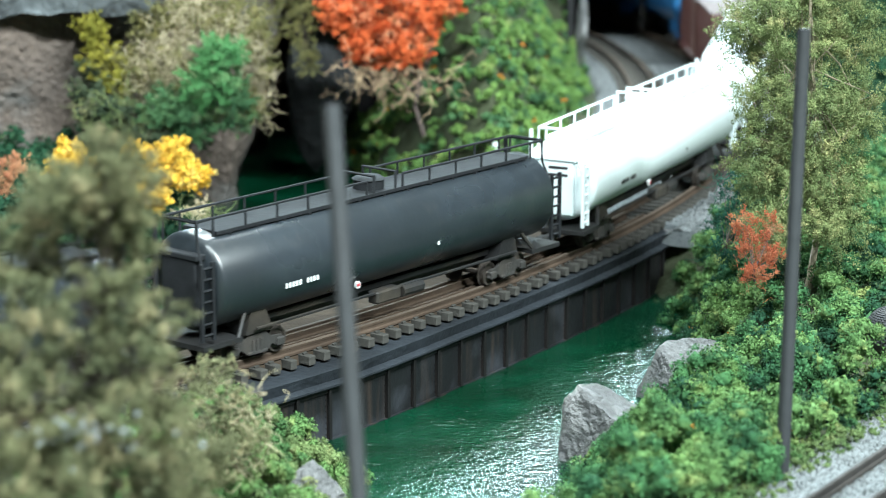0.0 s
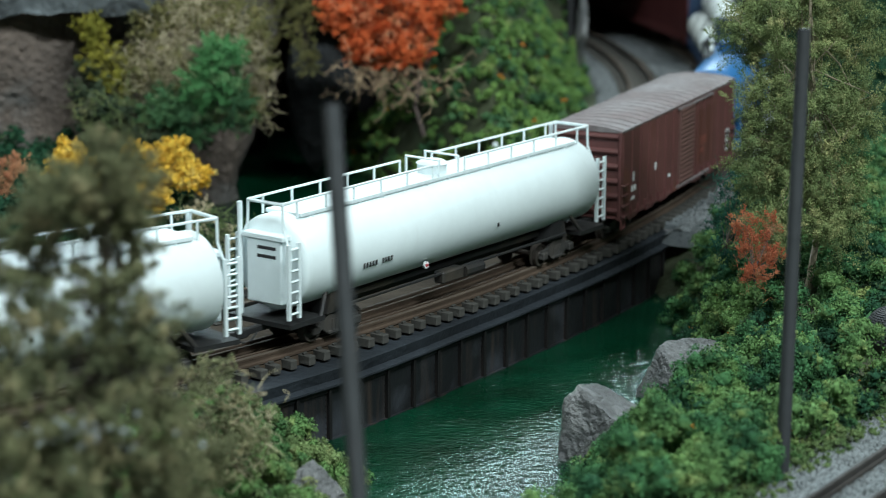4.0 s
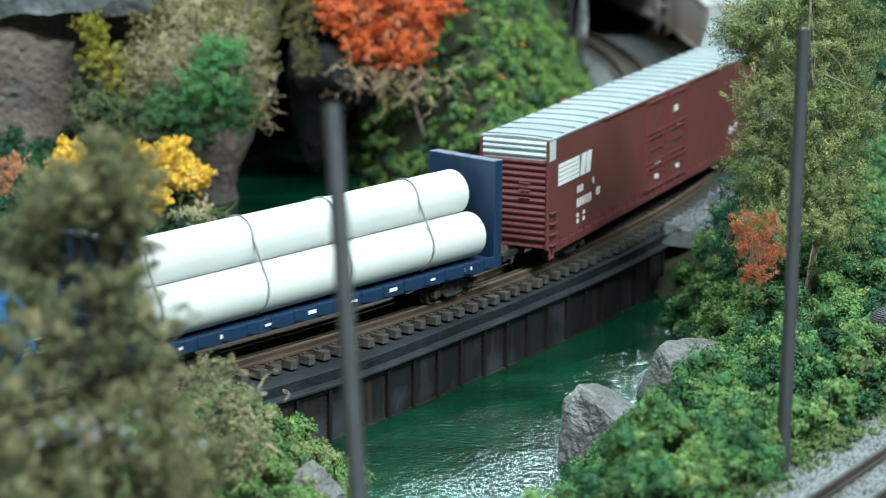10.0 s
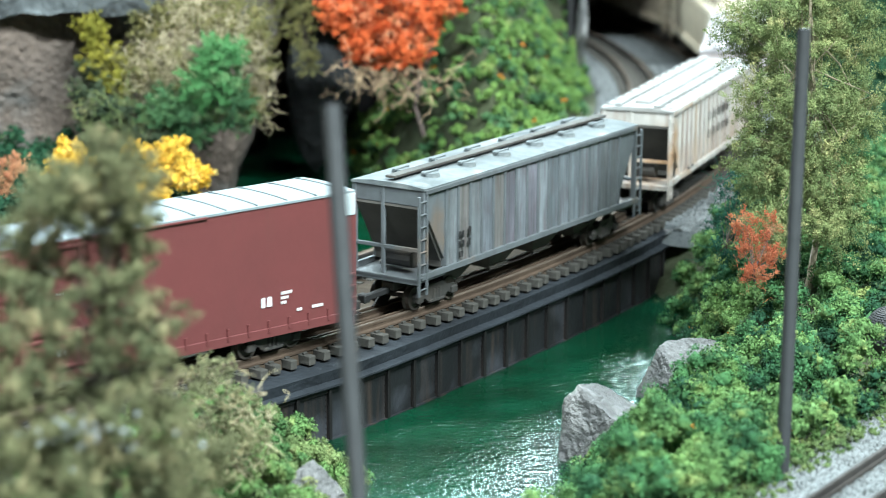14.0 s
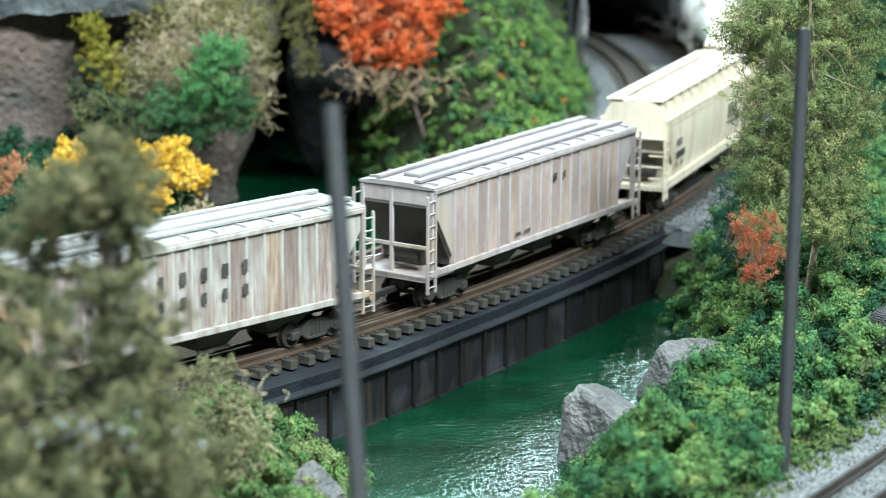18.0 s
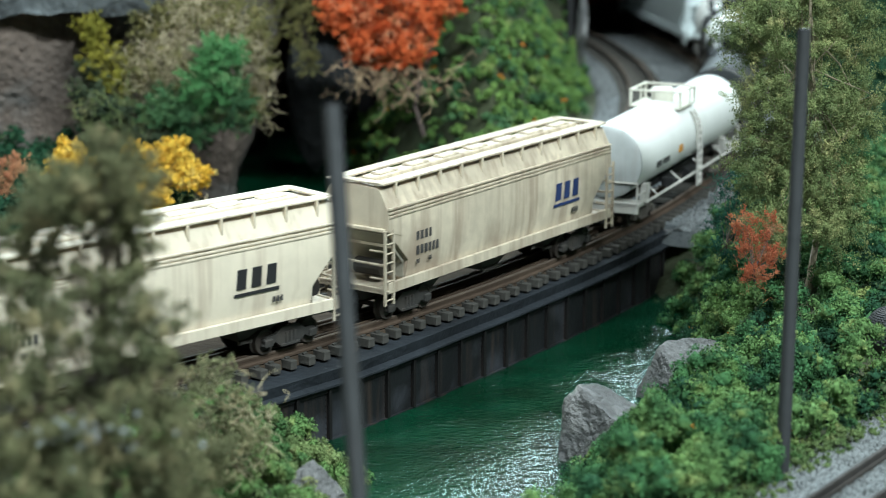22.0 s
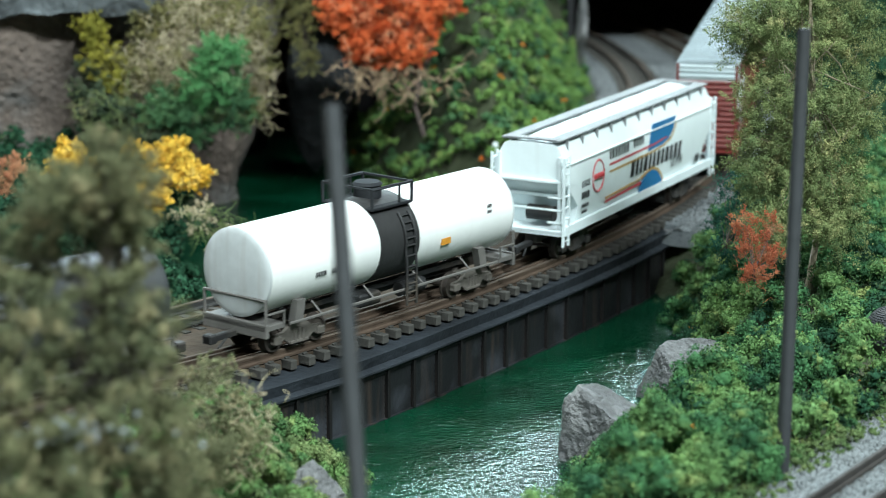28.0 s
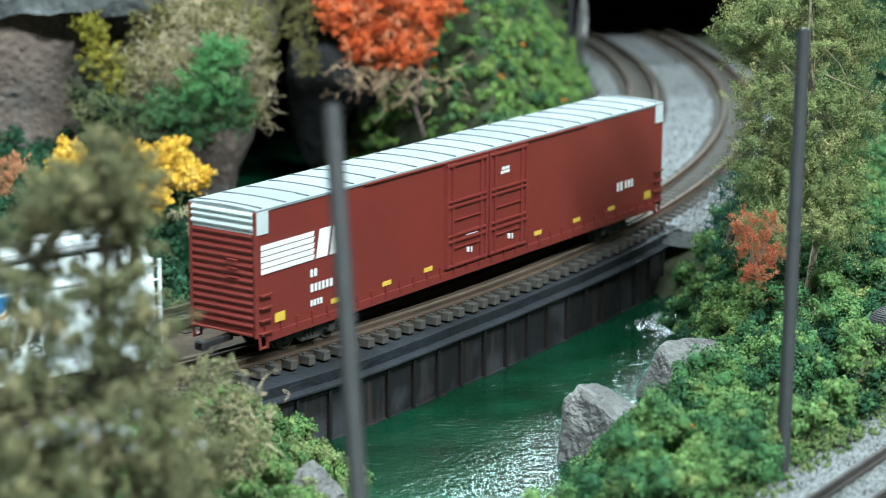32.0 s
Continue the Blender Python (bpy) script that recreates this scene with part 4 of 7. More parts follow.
def tree(name, base, top, lobes, rg_seed, leaf_mat, bark, label, count=60, clump=0.003, flake=0.0008, per=26, trunk=0.0011, category="tree", foam=True, spray=2.2):
    """A trunk with limbs into each lobe (centre, radii), and a crown of leafy or foam-coated sprays round the lobes."""
    rg, nr = random.Random(rg_seed), np.random.default_rng(rg_seed)
    t = thing(name, label, category)
    t.location = base
    o = Vector(base)
    top = Vector(top) - o
    tips = [(tuple(top), (0, 0, -0.001), trunk)]
    points, ways = [], []
    for c, r in lobes:
        c, r = Vector(c) - o, Vector(r)
        for _ in range(5):
            f = rg.uniform(0.25, 0.85)
            tip = c + Vector((rg.uniform(-1, 1) * r.x, rg.uniform(-1, 1) * r.y, rg.uniform(-1, 1) * r.z)) * 0.8
            tips.append((tuple(tip), tuple(top * f), trunk * 0.28))
        n = max(6, int(count * (r.x * r.y * r.z) ** (1 / 3) / 0.008))
        p, w = sprigs(nr, c, r, n, clump * spray, clump * 0.42, per)
        points.append(p)
        ways.append(w)
    limbs = new("trunk", branch_mesh("trunk", rg, base, tips, trunk, bark, 0.05))
    limbs.parent = t
    p, w = np.concatenate(points), np.concatenate(ways)
    v, f = crumbs(nr, p, flake * (0.55 + 0.8 * nr.random(len(p)))) if foam else leaves(nr, p, w, flake)
    crown = new("crown", soup("crown", v, f, leaf_mat))
    crown.parent = t
    return t


def twigs(t, seed, starts, spread, length, r, material, label, n=120):
    """Curly bare twiglets round the starting points, as one part of the thing t."""
    rg = random.Random(seed)
    near = lambda: max(-1.6, min(1.6, rg.gauss(0, 1)))
    b = Sticks()
    o = t.location
    for _ in range(n):
        c = Vector(rg.choice(starts)) - o
        p = c + Vector((near() * spread[0], near() * spread[1], near() * spread[2]))
        d = Vector((rg.uniform(-1, 1), rg.uniform(-1, 1), rg.uniform(-1, 0.6))).normalized()
        rr = r
        for k in range(4):
            d = (d + Vector((rg.uniform(-1, 1), rg.uniform(-1, 1), rg.uniform(-1, 1))) * 0.75).normalized()
            q = p + d * length * rg.uniform(0.5, 1.0) / 4
            b.add(p, q, rr, rr * 0.8)
            if rg.random() < 0.5:
                b.add(q, q + Vector((rg.uniform(-1, 1), rg.uniform(-1, 1), rg.uniform(-1, 1))).normalized() * length * 0.2, rr * 0.75, rr * 0.4)
            p, rr = q, rr * 0.82
    return tagged(shared("twig_tangle", b.mesh("twig_tangle", material), t, None, label), kind="stuff")


tree("tree", (0.0822, 0.490, -0.002), (0.0815, 0.494, 0.075), [((0.0778, 0.4978, 0.0589), (0.0125, 0.011, 0.0114)), ((0.0676, 0.4978, 0.0588), (0.0057, 0.006, 0.0076)), ((0.0914, 0.5028, 0.0583), (0.0077, 0.0077, 0.0102)), ((0.0918, 0.494, 0.0429), (0.0063, 0.0063, 0.0076)), ((0.0728, 0.494, 0.0428), (0.0076, 0.0076, 0.0101)), ((0.0821, 0.4882, 0.04), (0.01, 0.008, 0.0113)), ((0.0703, 0.4914, 0.0317), (0.0051, 0.0051, 0.0076)), ((0.086, 0.4871, 0.0266), (0.0075, 0.0065, 0.0075)), ((0.076, 0.4868, 0.0254), (0.0075, 0.0065, 0.01)), ((0.0864, 0.4816, 0.0175), (0.0062, 0.0055, 0.0056)), ((0.0728, 0.4813, 0.0165), (0.0056, 0.0055, 0.0062)), ((0.0836, 0.5054, 0.0694), (0.0141, 0.0141, 0.0064))],
     5, G_TREE, BARK, "tall olive-green leafy tree beside the track", count=125, clump=0.0018, flake=0.00020, per=165, trunk=0.0009, foam=False, spray=3.0)
near = tree("tree", (-0.047, 0.287, -0.003), (-0.046, 0.294, 0.068), [((-0.0455, 0.2965, 0.068), (0.0038, 0.0038, 0.0036)), ((-0.0513, 0.2931, 0.0624), (0.0072, 0.0072, 0.0053)), ((-0.0410, 0.2850, 0.0680), (0.0034, 0.0034, 0.0034)), ((-0.0480, 0.2840, 0.0660), (0.0045, 0.0045, 0.0038)), ((-0.0421, 0.2899, 0.0616), (0.0045, 0.0045, 0.0053)), ((-0.0573, 0.2914, 0.055), (0.0068, 0.0068, 0.0068)), ((-0.0441, 0.2891, 0.054), (0.0072, 0.0072, 0.0068)), ((-0.0535, 0.2853, 0.0464), (0.009, 0.009, 0.0075)), ((-0.0399, 0.2843, 0.0468), (0.006, 0.006, 0.0067)), ((-0.0538, 0.2809, 0.0368), (0.0097, 0.0097, 0.0082)), ((-0.0412, 0.2809, 0.0369), (0.0097, 0.0097, 0.0075)), ((-0.0467, 0.2772, 0.0296), (0.0111, 0.0111, 0.0067)), ((-0.0343, 0.2848, 0.027), (0.0068, 0.0068, 0.0053)), ((-0.0564, 0.2766, 0.0273), (0.0089, 0.0089, 0.0067)), ((-0.046, 0.280, 0.014), (0.011, 0.011, 0.008))],
     9, G_NEAR, BARK_DARK, "dull olive tree close to the table front", count=62, clump=0.0016, flake=0.00032, per=95, trunk=0.0006, foam=False)
# pale lumps added in the crown, standing in for bright spots seen there
fleck_rng = np.random.default_rng(61)
fleck = fleck_rng.normal(size=(34, 3)) * np.array([0.0052, 0.0010, 0.0017]) + np.array([-0.0445, 0.2675, 0.0388]) - np.array(near.location)
tagged(shared("pale_flecks", soup("pale_flecks", *crumbs(fleck_rng, fleck, 0.00024 * (0.6 + fleck_rng.random(34))), FLECK_WHITE), near, None, "pale bluish-white lumps added low in the crown for bright spots"), kind="stuff")
org = tree("orange_tree", (-0.006, 0.672, 0.004), (-0.012, 0.676, 0.046), [((-0.0304, 0.678, 0.0388), (0.0085, 0.007, 0.0086)), ((-0.0182, 0.6735, 0.0412), (0.0103, 0.008, 0.0094)), ((-0.0054, 0.6781, 0.039), (0.0078, 0.007, 0.0086)), ((-0.0233, 0.6707, 0.0305), (0.0080, 0.006, 0.006)), ((-0.0113, 0.6705, 0.0298), (0.0077, 0.006, 0.006)), ((0.0006, 0.6793, 0.044), (0.0052, 0.0052, 0.0052))],
     13, L_ORG, BARK_DARK, "bright orange autumn tree on the hillside", count=110, clump=0.0015, flake=0.00036, per=85, trunk=0.0009, foam=False)
twigs(org, 3, [(-0.0233, 0.668, 0.023), (-0.0113, 0.668, 0.024), (-0.017, 0.667, 0.020), (-0.004, 0.669, 0.020), (-0.026, 0.668, 0.026)], (0.004, 0.002, 0.0025), 0.013, 0.00015, L_TWIG, "pale tan bare twigs under the crown", 80)


def shrub(name, lobes, seed, leaf_mat, label, count, clump, flake, per, bark=BARK_DARK, foam=True):
    low = min(range(len(lobes)), key=lambda k: lobes[k][0][2])
    c, r = lobes[low]
    low_z = float(height(np.array(c[0]), np.array(c[1])))
    base = (c[0], c[1], low_z if c[2] - low_z < 0.014 else c[2])
    return tree(name, base, (c[0], c[1], c[2] + r[2] * 0.5), lobes, seed, leaf_mat, bark, label, count, clump, flake, per, 0.0004, "shrub", foam)


shrub("yellow_bush", [((-0.076, 0.5888, 0.0089), (0.0085, 0.006, 0.0065)), ((-0.0682, 0.5863, 0.0071), (0.0061, 0.005, 0.003)), ((-0.0791, 0.5823, 0.0033), (0.0075, 0.006, 0.0053)), ((-0.0829, 0.5894, 0.0118), (0.0038, 0.0038, 0.0038)), ((-0.0722, 0.5898, 0.0134), (0.0046, 0.004, 0.003))], 31, L_YEL, "golden yellow foam bush on the far bank", 120, 0.0013, 0.00032, 70, foam=False)
shrub("yellow_bush", [((-0.0996, 0.5891, 0.0102), (0.0061, 0.005, 0.0046)), ((-0.103, 0.5857, 0.0047), (0.0061, 0.005, 0.0045)), ((-0.0957, 0.5824, 0.0039), (0.006, 0.005, 0.0045)), ((-0.1004, 0.5899, 0.0139), (0.0023, 0.0023, 0.0018))], 32, L_YEL, "smaller golden bush on the far bank", 110, 0.0013, 0.00032, 70, foam=False)
shrub("salmon_bush", [((-0.1155, 0.5884, 0.0072), (0.0061, 0.005, 0.0053)), ((-0.1178, 0.5873, 0.0027), (0.0061, 0.005, 0.0038))], 33, L_PINK, "salmon-pink lichen bush by the rock face", 70, 0.0015, 0.00022, 36)
t = shrub("grey_green_bush", [((-0.066, 0.582, -0.003), (0.006, 0.006, 0.005)), ((-0.058, 0.580, -0.008), (0.004, 0.005, 0.004))], 34, G_TAN, "grey-green lichen tuft below the yellow bush", 30, 0.0016, 0.0003, 18)
twigs(t, 5, [(-0.064, 0.580, -0.002), (-0.058, 0.579, -0.005)], (0.004, 0.002, 0.003), 0.009, 0.00013, G_TREE, "pale green twiglets", 60)
# bushes that hang on the rock face
t = shrub("lichen_bush", [((-0.0594, 0.6377, 0.0422), (0.0138, 0.010, 0.0097)), ((-0.0540, 0.6351, 0.0312), (0.0050, 0.0057, 0.0146)), ((-0.0795, 0.6419, 0.0383), (0.0131, 0.008, 0.0098)), ((-0.0892, 0.6393, 0.0271), (0.0098, 0.007, 0.0098)), ((-0.0719, 0.6481, 0.0425), (0.0181, 0.008, 0.0082)), ((-0.0556, 0.6272, 0.0194), (0.0032, 0.0032, 0.0048)), ((-0.0788, 0.6363, 0.0279), (0.0097, 0.007, 0.0097))], 41, G_MOSS, "tan stringy lichen bush hanging over the rock face", 90, 0.0018, 0.00034, 60, foam=False)
twigs(t, 7, [(-0.0594, 0.630, 0.040), (-0.0560, 0.631, 0.032), (-0.0545, 0.629, 0.022), (-0.0795, 0.635, 0.036), (-0.0850, 0.634, 0.027), (-0.072, 0.634, 0.044), (-0.076, 0.630, 0.030)], (0.0038, 0.002, 0.0045), 0.006, 0.00010, G_TAN, "curly tan lichen twigs", 1300)
shrub("emerald_bush", [((-0.0625, 0.6200, 0.0350), (0.0075, 0.006, 0.0060)), ((-0.0655, 0.6184, 0.0275), (0.0085, 0.006, 0.0070))], 42, G_EMER, "emerald green foam bush on the rock face", 140, 0.0016, 0.00023, 130, foam=False)
shrub("green_bush", [((-0.0600, 0.6205, 0.0215), (0.0075, 0.005, 0.0080)), ((-0.0711, 0.622, 0.0165), (0.0088, 0.006, 0.0066)), ((-0.079, 0.6248, 0.0190), (0.0080, 0.006, 0.0075))], 48, G_FERN, "mid green foam bush on the rock face", 130, 0.0017, 0.00024, 115, foam=False)
shrub("lime_bush", [((-0.1016, 0.6421, 0.039), (0.0033, 0.0033, 0.0049)), ((-0.0991, 0.6402, 0.031), (0.0065, 0.005, 0.0074)), ((-0.0933, 0.6389, 0.0255), (0.0057, 0.005, 0.0049))], 43, G_LIME, "yellow-green foam bush under the ledge", 100, 0.0016, 0.00032, 70, foam=False)
shrub("olive_bush", [((-0.0440, 0.6800, 0.0370), (0.0060, 0.006, 0.0095)), ((-0.0470, 0.6780, 0.0470), (0.0075, 0.006, 0.0075)), ((-0.0420, 0.6820, 0.0250), (0.0030, 0.004, 0.0060))], 49, G_MOSS, "dim olive moss hanging inside the arch", 60, 0.0017, 0.00034, 20)
t = shrub("dark_bush", [((-0.0998, 0.6317, 0.0167), (0.0065, 0.0065, 0.0097)), ((-0.0917, 0.631, 0.0136), (0.0097, 0.006, 0.0073)), ((-0.0829, 0.6253, 0.0114), (0.0097, 0.006, 0.0048)), ((-0.1023, 0.6381, 0.0222), (0.0049, 0.0049, 0.0098)), ((-0.0716, 0.6251, 0.0107), (0.008, 0.006, 0.0032))], 44, G_SAGE, "dull dark green bush at the foot of the rock face", 100, 0.0016, 0.00032, 60, foam=False)
twigs(t, 8, [(-0.096, 0.625, 0.017), (-0.088, 0.624, 0.014)], (0.006, 0.002, 0.005), 0.008, 0.00013, G_TREE, "olive twiglets", 120)
t = shrub("rust_bush", [((0.0645, 0.4705, 0.0214), (0.0022, 0.0022, 0.0027)), ((0.0676, 0.4673, 0.0165), (0.0043, 0.003, 0.0036)), ((0.0713, 0.4668, 0.0148), (0.0027, 0.0027, 0.003)), ((0.0668, 0.4639, 0.0111), (0.003, 0.003, 0.0036)), ((0.0709, 0.4703, 0.0209), (0.0015, 0.0015, 0.0024))], 45, L_RUST, "rust-red spindly bush under the tall tree", 70, 0.0010, 0.00013, 60)
twigs(t, 9, [(0.0650, 0.469, 0.020), (0.0676, 0.466, 0.015), (0.0668, 0.463, 0.010)], (0.002, 0.002, 0.003), 0.006, 0.00006, L_RUST, "thin rust-coloured twigs", 40)
t = shrub("teal_bush", [((0.0690, 0.5196, 0.0187), (0.0034, 0.0034, 0.0064)), ((0.0672, 0.5132, 0.0112), (0.0034, 0.004, 0.0053)), ((0.0702, 0.5126, 0.0107), (0.004, 0.004, 0.0053)), ((0.0660, 0.5060, 0.0070), (0.0034, 0.004, 0.0034)), ((0.0735, 0.5193, 0.0165), (0.004, 0.004, 0.0054))], 46, G_TEAL, "teal-green wispy bush beside the bridge end", 45, 0.0012, 0.00022, 22)
twigs(t, 10, [(0.0685, 0.518, 0.018), (0.0668, 0.512, 0.012), (0.070, 0.512, 0.012)], (0.0022, 0.002, 0.005), 0.009, 0.00010, G_TEAL, "thin teal twigs", 90)
t = shrub("near_bush", [((-0.0383, 0.3595, 0.0149), (0.0060, 0.0067, 0.0067)), ((-0.0349, 0.3627, 0.0079), (0.0058, 0.0058, 0.0058)), ((-0.0405, 0.3525, 0.0083), (0.0084, 0.0084, 0.0066)), ((-0.044, 0.3419, 0.007), (0.0082, 0.0082, 0.0055))], 47, G_NEAR, "olive and tan wispy bush on the near bank", 60, 0.0017, 0.00030, 24)
twigs(t, 11, [(-0.0383, 0.358, 0.014), (-0.0349, 0.360, 0.008), (-0.033, 0.362, 0.011)], (0.004, 0.003, 0.004), 0.007, 0.00009, G_TAN, "pale straw twigs", 80)

# ---- poles and small scenery ----
def pole(base, top, r, label):
    b = bmesh.new()
    rod(b, base, top, r, 20, r * 0.97, u=1.0)
    bmesh.ops.bevel(b, geom=[e for e in b.edges if len(e.link_faces) == 2 and e.calc_face_angle(0) > 1.2], offset=r * 0.15, segments=2, affect="EDGES")
    return tagged(new("line_pole", finish(b, "line_pole", POLE_WOOD, 40)), label, "pole", "line poles")


pole((0.0603, 0.3753, -0.004), (0.0616, 0.380, 0.0757), 0.00120, "slim dark grey wooden pole beside the siding")
pole((-0.0076, 0.258, -0.006), (-0.0141, 0.2767, 0.0796), 0.00120, "slim dark grey wooden pole leaning near the tree")
b = bmesh.new()
rod(b, (0.0156, 0.652, -0.012), (0.0154, 0.652, 0.0042), 0.0008, 12, u=1.0)
bmesh.ops.create_icosphere(b, subdivisions=2, radius=0.0010, matrix=Matrix.Translation((0.0154, 0.652, 0.0042)))
tagged(new("marker_post", finish(b, "marker_post", WHITE_RAIL, 50)), "small white marker post by the hillside", "post")
b = bmesh.new()
for k in range(19):
    for j in range(32):
        a, e = 2 * math.pi * (j + 0.5 * (k % 2)) / 32, radians(-20 + 5.6 * k)
        p = Vector((math.cos(a) * math.cos(e), math.sin(a) * math.cos(e), math.sin(e)))
        bmesh.ops.create_cube(b, size=1.0, matrix=Matrix.Translation(Vector((0.0925, 0.4442, 0.0045)) + p * 0.0050) @ p.to_track_quat("Z", "Y").to_matrix().to_4x4() @ Matrix.Diagonal((0.00055, 0.00036, 0.0007, 1)))
bmesh.ops.create_icosphere(b, subdivisions=3, radius=0.0049, matrix=Matrix.Translation((0.0925, 0.4442, 0.0045)))
tagged(new("ribbed_cone", finish(b, "ribbed_cone", mat("dark_grey_scales", (0.06, 0.065, 0.07), 0.6, vary=0.3))), "dark grey scaly cone lying in the foliage", "cone")

# ---- rolling stock ----
def wheelset_mesh():
    b = bmesh.new()
    for s in (-1, 1):
        m = Matrix.Rotation(math.pi / 2, 4, "Z") @ Matrix.Translation((0, 0, 0))
        y = s * 4.6
        prof = [(y - 0.75 * s, 1.0), (y - 0.75 * s, 3.1), (y - 0.45 * s, 3.15), (y - 0.35 * s, 2.75), (y + 0.75 * s, 2.68), (y + 0.75 * s, 2.2), (y + 0.45 * s, 2.0), (y + 0.45 * s, 0.9), (y + 0.8 * s, 0.7), (y + 0.8 * s, 0.4)]
        lathe(b, prof if s > 0 else prof, 22, m)
    rod(b, (0, -6.6, 0), (0, 6.6, 0), 0.55, 8)
    return finish(b, "wheelset", WHEEL, 35)


WHEEL = mat("brown_wheel_steel", (0.075, 0.062, 0.054), 0.5, metal=0.35, vary=0.25, bump=0.15)


def truck_mesh(material):
    b = bmesh.new()
    for s in (-1, 1):
        y0, y1 = s * 5.9 - 0.45, s * 5.9 + 0.45
        prism(b, [(-7.6, 2.0), (-6.9, 3.7), (-4.2, 3.9), (-2.4, 5.2), (2.4, 5.2), (4.2, 3.9), (6.9, 3.7), (7.6, 2.0), (5.4, 1.8), (4.2, 2.4), (2.6, 1.1), (-2.6, 1.1), (-4.2, 2.4), (-5.4, 1.8)], y0, y1)
        for x in (-6.3, 6.3):
            box(b, x - 1.1, x + 1.1, s * 6.1 - 0.75, s * 6.1 + 0.75, 1.6, 3.4, 0.25)
        for x in (-1.1, 0, 1.1):
            rod(b, (x, s * 6.35, 1.6), (x, s * 6.35, 4.1), 0.42, 8)
        box(b, -2.7, 2.7, s * 6.0 - 0.7, s * 6.0 + 0.7, 1.0, 1.7, 0.15)
    box(b, -1.6, 1.6, -6, 6, 2.0, 4.6, 0.3)
    rod(b, (0, 0, 4.4), (0, 0, 5.4), 2.0, 12)
    return finish(b, "truck", material)


WHEELSET = wheelset_mesh()
TRUCKS = {"dark": truck_mesh(mat("dull_truck_black", (0.048, 0.045, 0.042), 0.7, vary=0.3, bump=0.2, patch=(0.085, 0.068, 0.055), patch_amount=0.4)), "steel": truck_mesh(mat("dusty_truck_brown", (0.13, 0.115, 0.10), 0.7, vary=0.25, bump=0.2))}


def running_gear(car, length, spac, kind="dark", sill=DARK):
    """Trucks with wheelsets, couplers and the centre sill under a car of that length."""
    delta = math.degrees(math.asin(spac * MM / 2 / RAD))
    for s in (1, -1):
        t = shared("truck", TRUCKS[kind], car, pose(s * spac / 2 * MM, 0, 0, 0, 0, -s * delta))
        for x in (6.3, -6.3):
            shared("wheelset", WHEELSET, t, pose(x * MM, 0, 2.68 * MM, 0, 0, 0), "brown steel wheels on an axle")
        b = bmesh.new()
        x0, x1 = s * (length / 2 - 2), s * (length / 2 + 8.0)
        box(b, min(x0, x1), max(x0, x1), -0.7, 0.7, 4.0, 5.4, 0.2)
        box(b, min(x1, x1 - s * 2.2), max(x1, x1 - s * 2.2), -1.4, 1.1, 3.7, 5.7, 0.3)
        rod(b, (s * (length / 2 + 4), 1.6, 4.5), (s * (length / 2 + 7), 2.2, 3.2), 0.22, 5)
        part("coupler", b, DARK, car)
    b = bmesh.new()
    box(b, -length / 2 + 2, length / 2 - 2, -1.6, 1.6, 4.6, 6.4, 0.2)
    part("centre_sill", b, sill, car)


def ladder(b, x, y, z0, z1, wide, rungs, axis="x", r=0.28):
    for k in (-wide / 2, wide / 2):
        p = (x + k, y) if axis == "x" else (x, y + k)
        box(b, p[0] - r, p[0] + r, p[1] - r, p[1] + r, z0, z1)
    for j in range(rungs):
        z = z0 + (z1 - z0) * (j + 0.5) / rungs
        a, c = ((x - wide / 2, y, z), (x + wide / 2, y, z)) if axis == "x" else ((x, y - wide / 2, z), (x, y + wide / 2, z))
        rod(b, a, c, r * 0.85, 4)


def marks(car, name, material, y, rows, label, seed=1, tall=1.3, slant=0.0):
    """Lettering too small to read, as short bars: rows of (x of the first bar, z, how many, bar height)."""
    rg = random.Random(seed)
    for x, z, n, h in rows:
        b = bmesh.new()
        for k in range(n):
            w = h * rg.uniform(0.42, 0.60)
            prism(b, [(x, z), (x - w, z), (x - w - slant * h, z + h), (x - slant * h, z + h)], y, y + 0.07)
            x -= w + h * 0.29
        part(name, b, material, car, label)


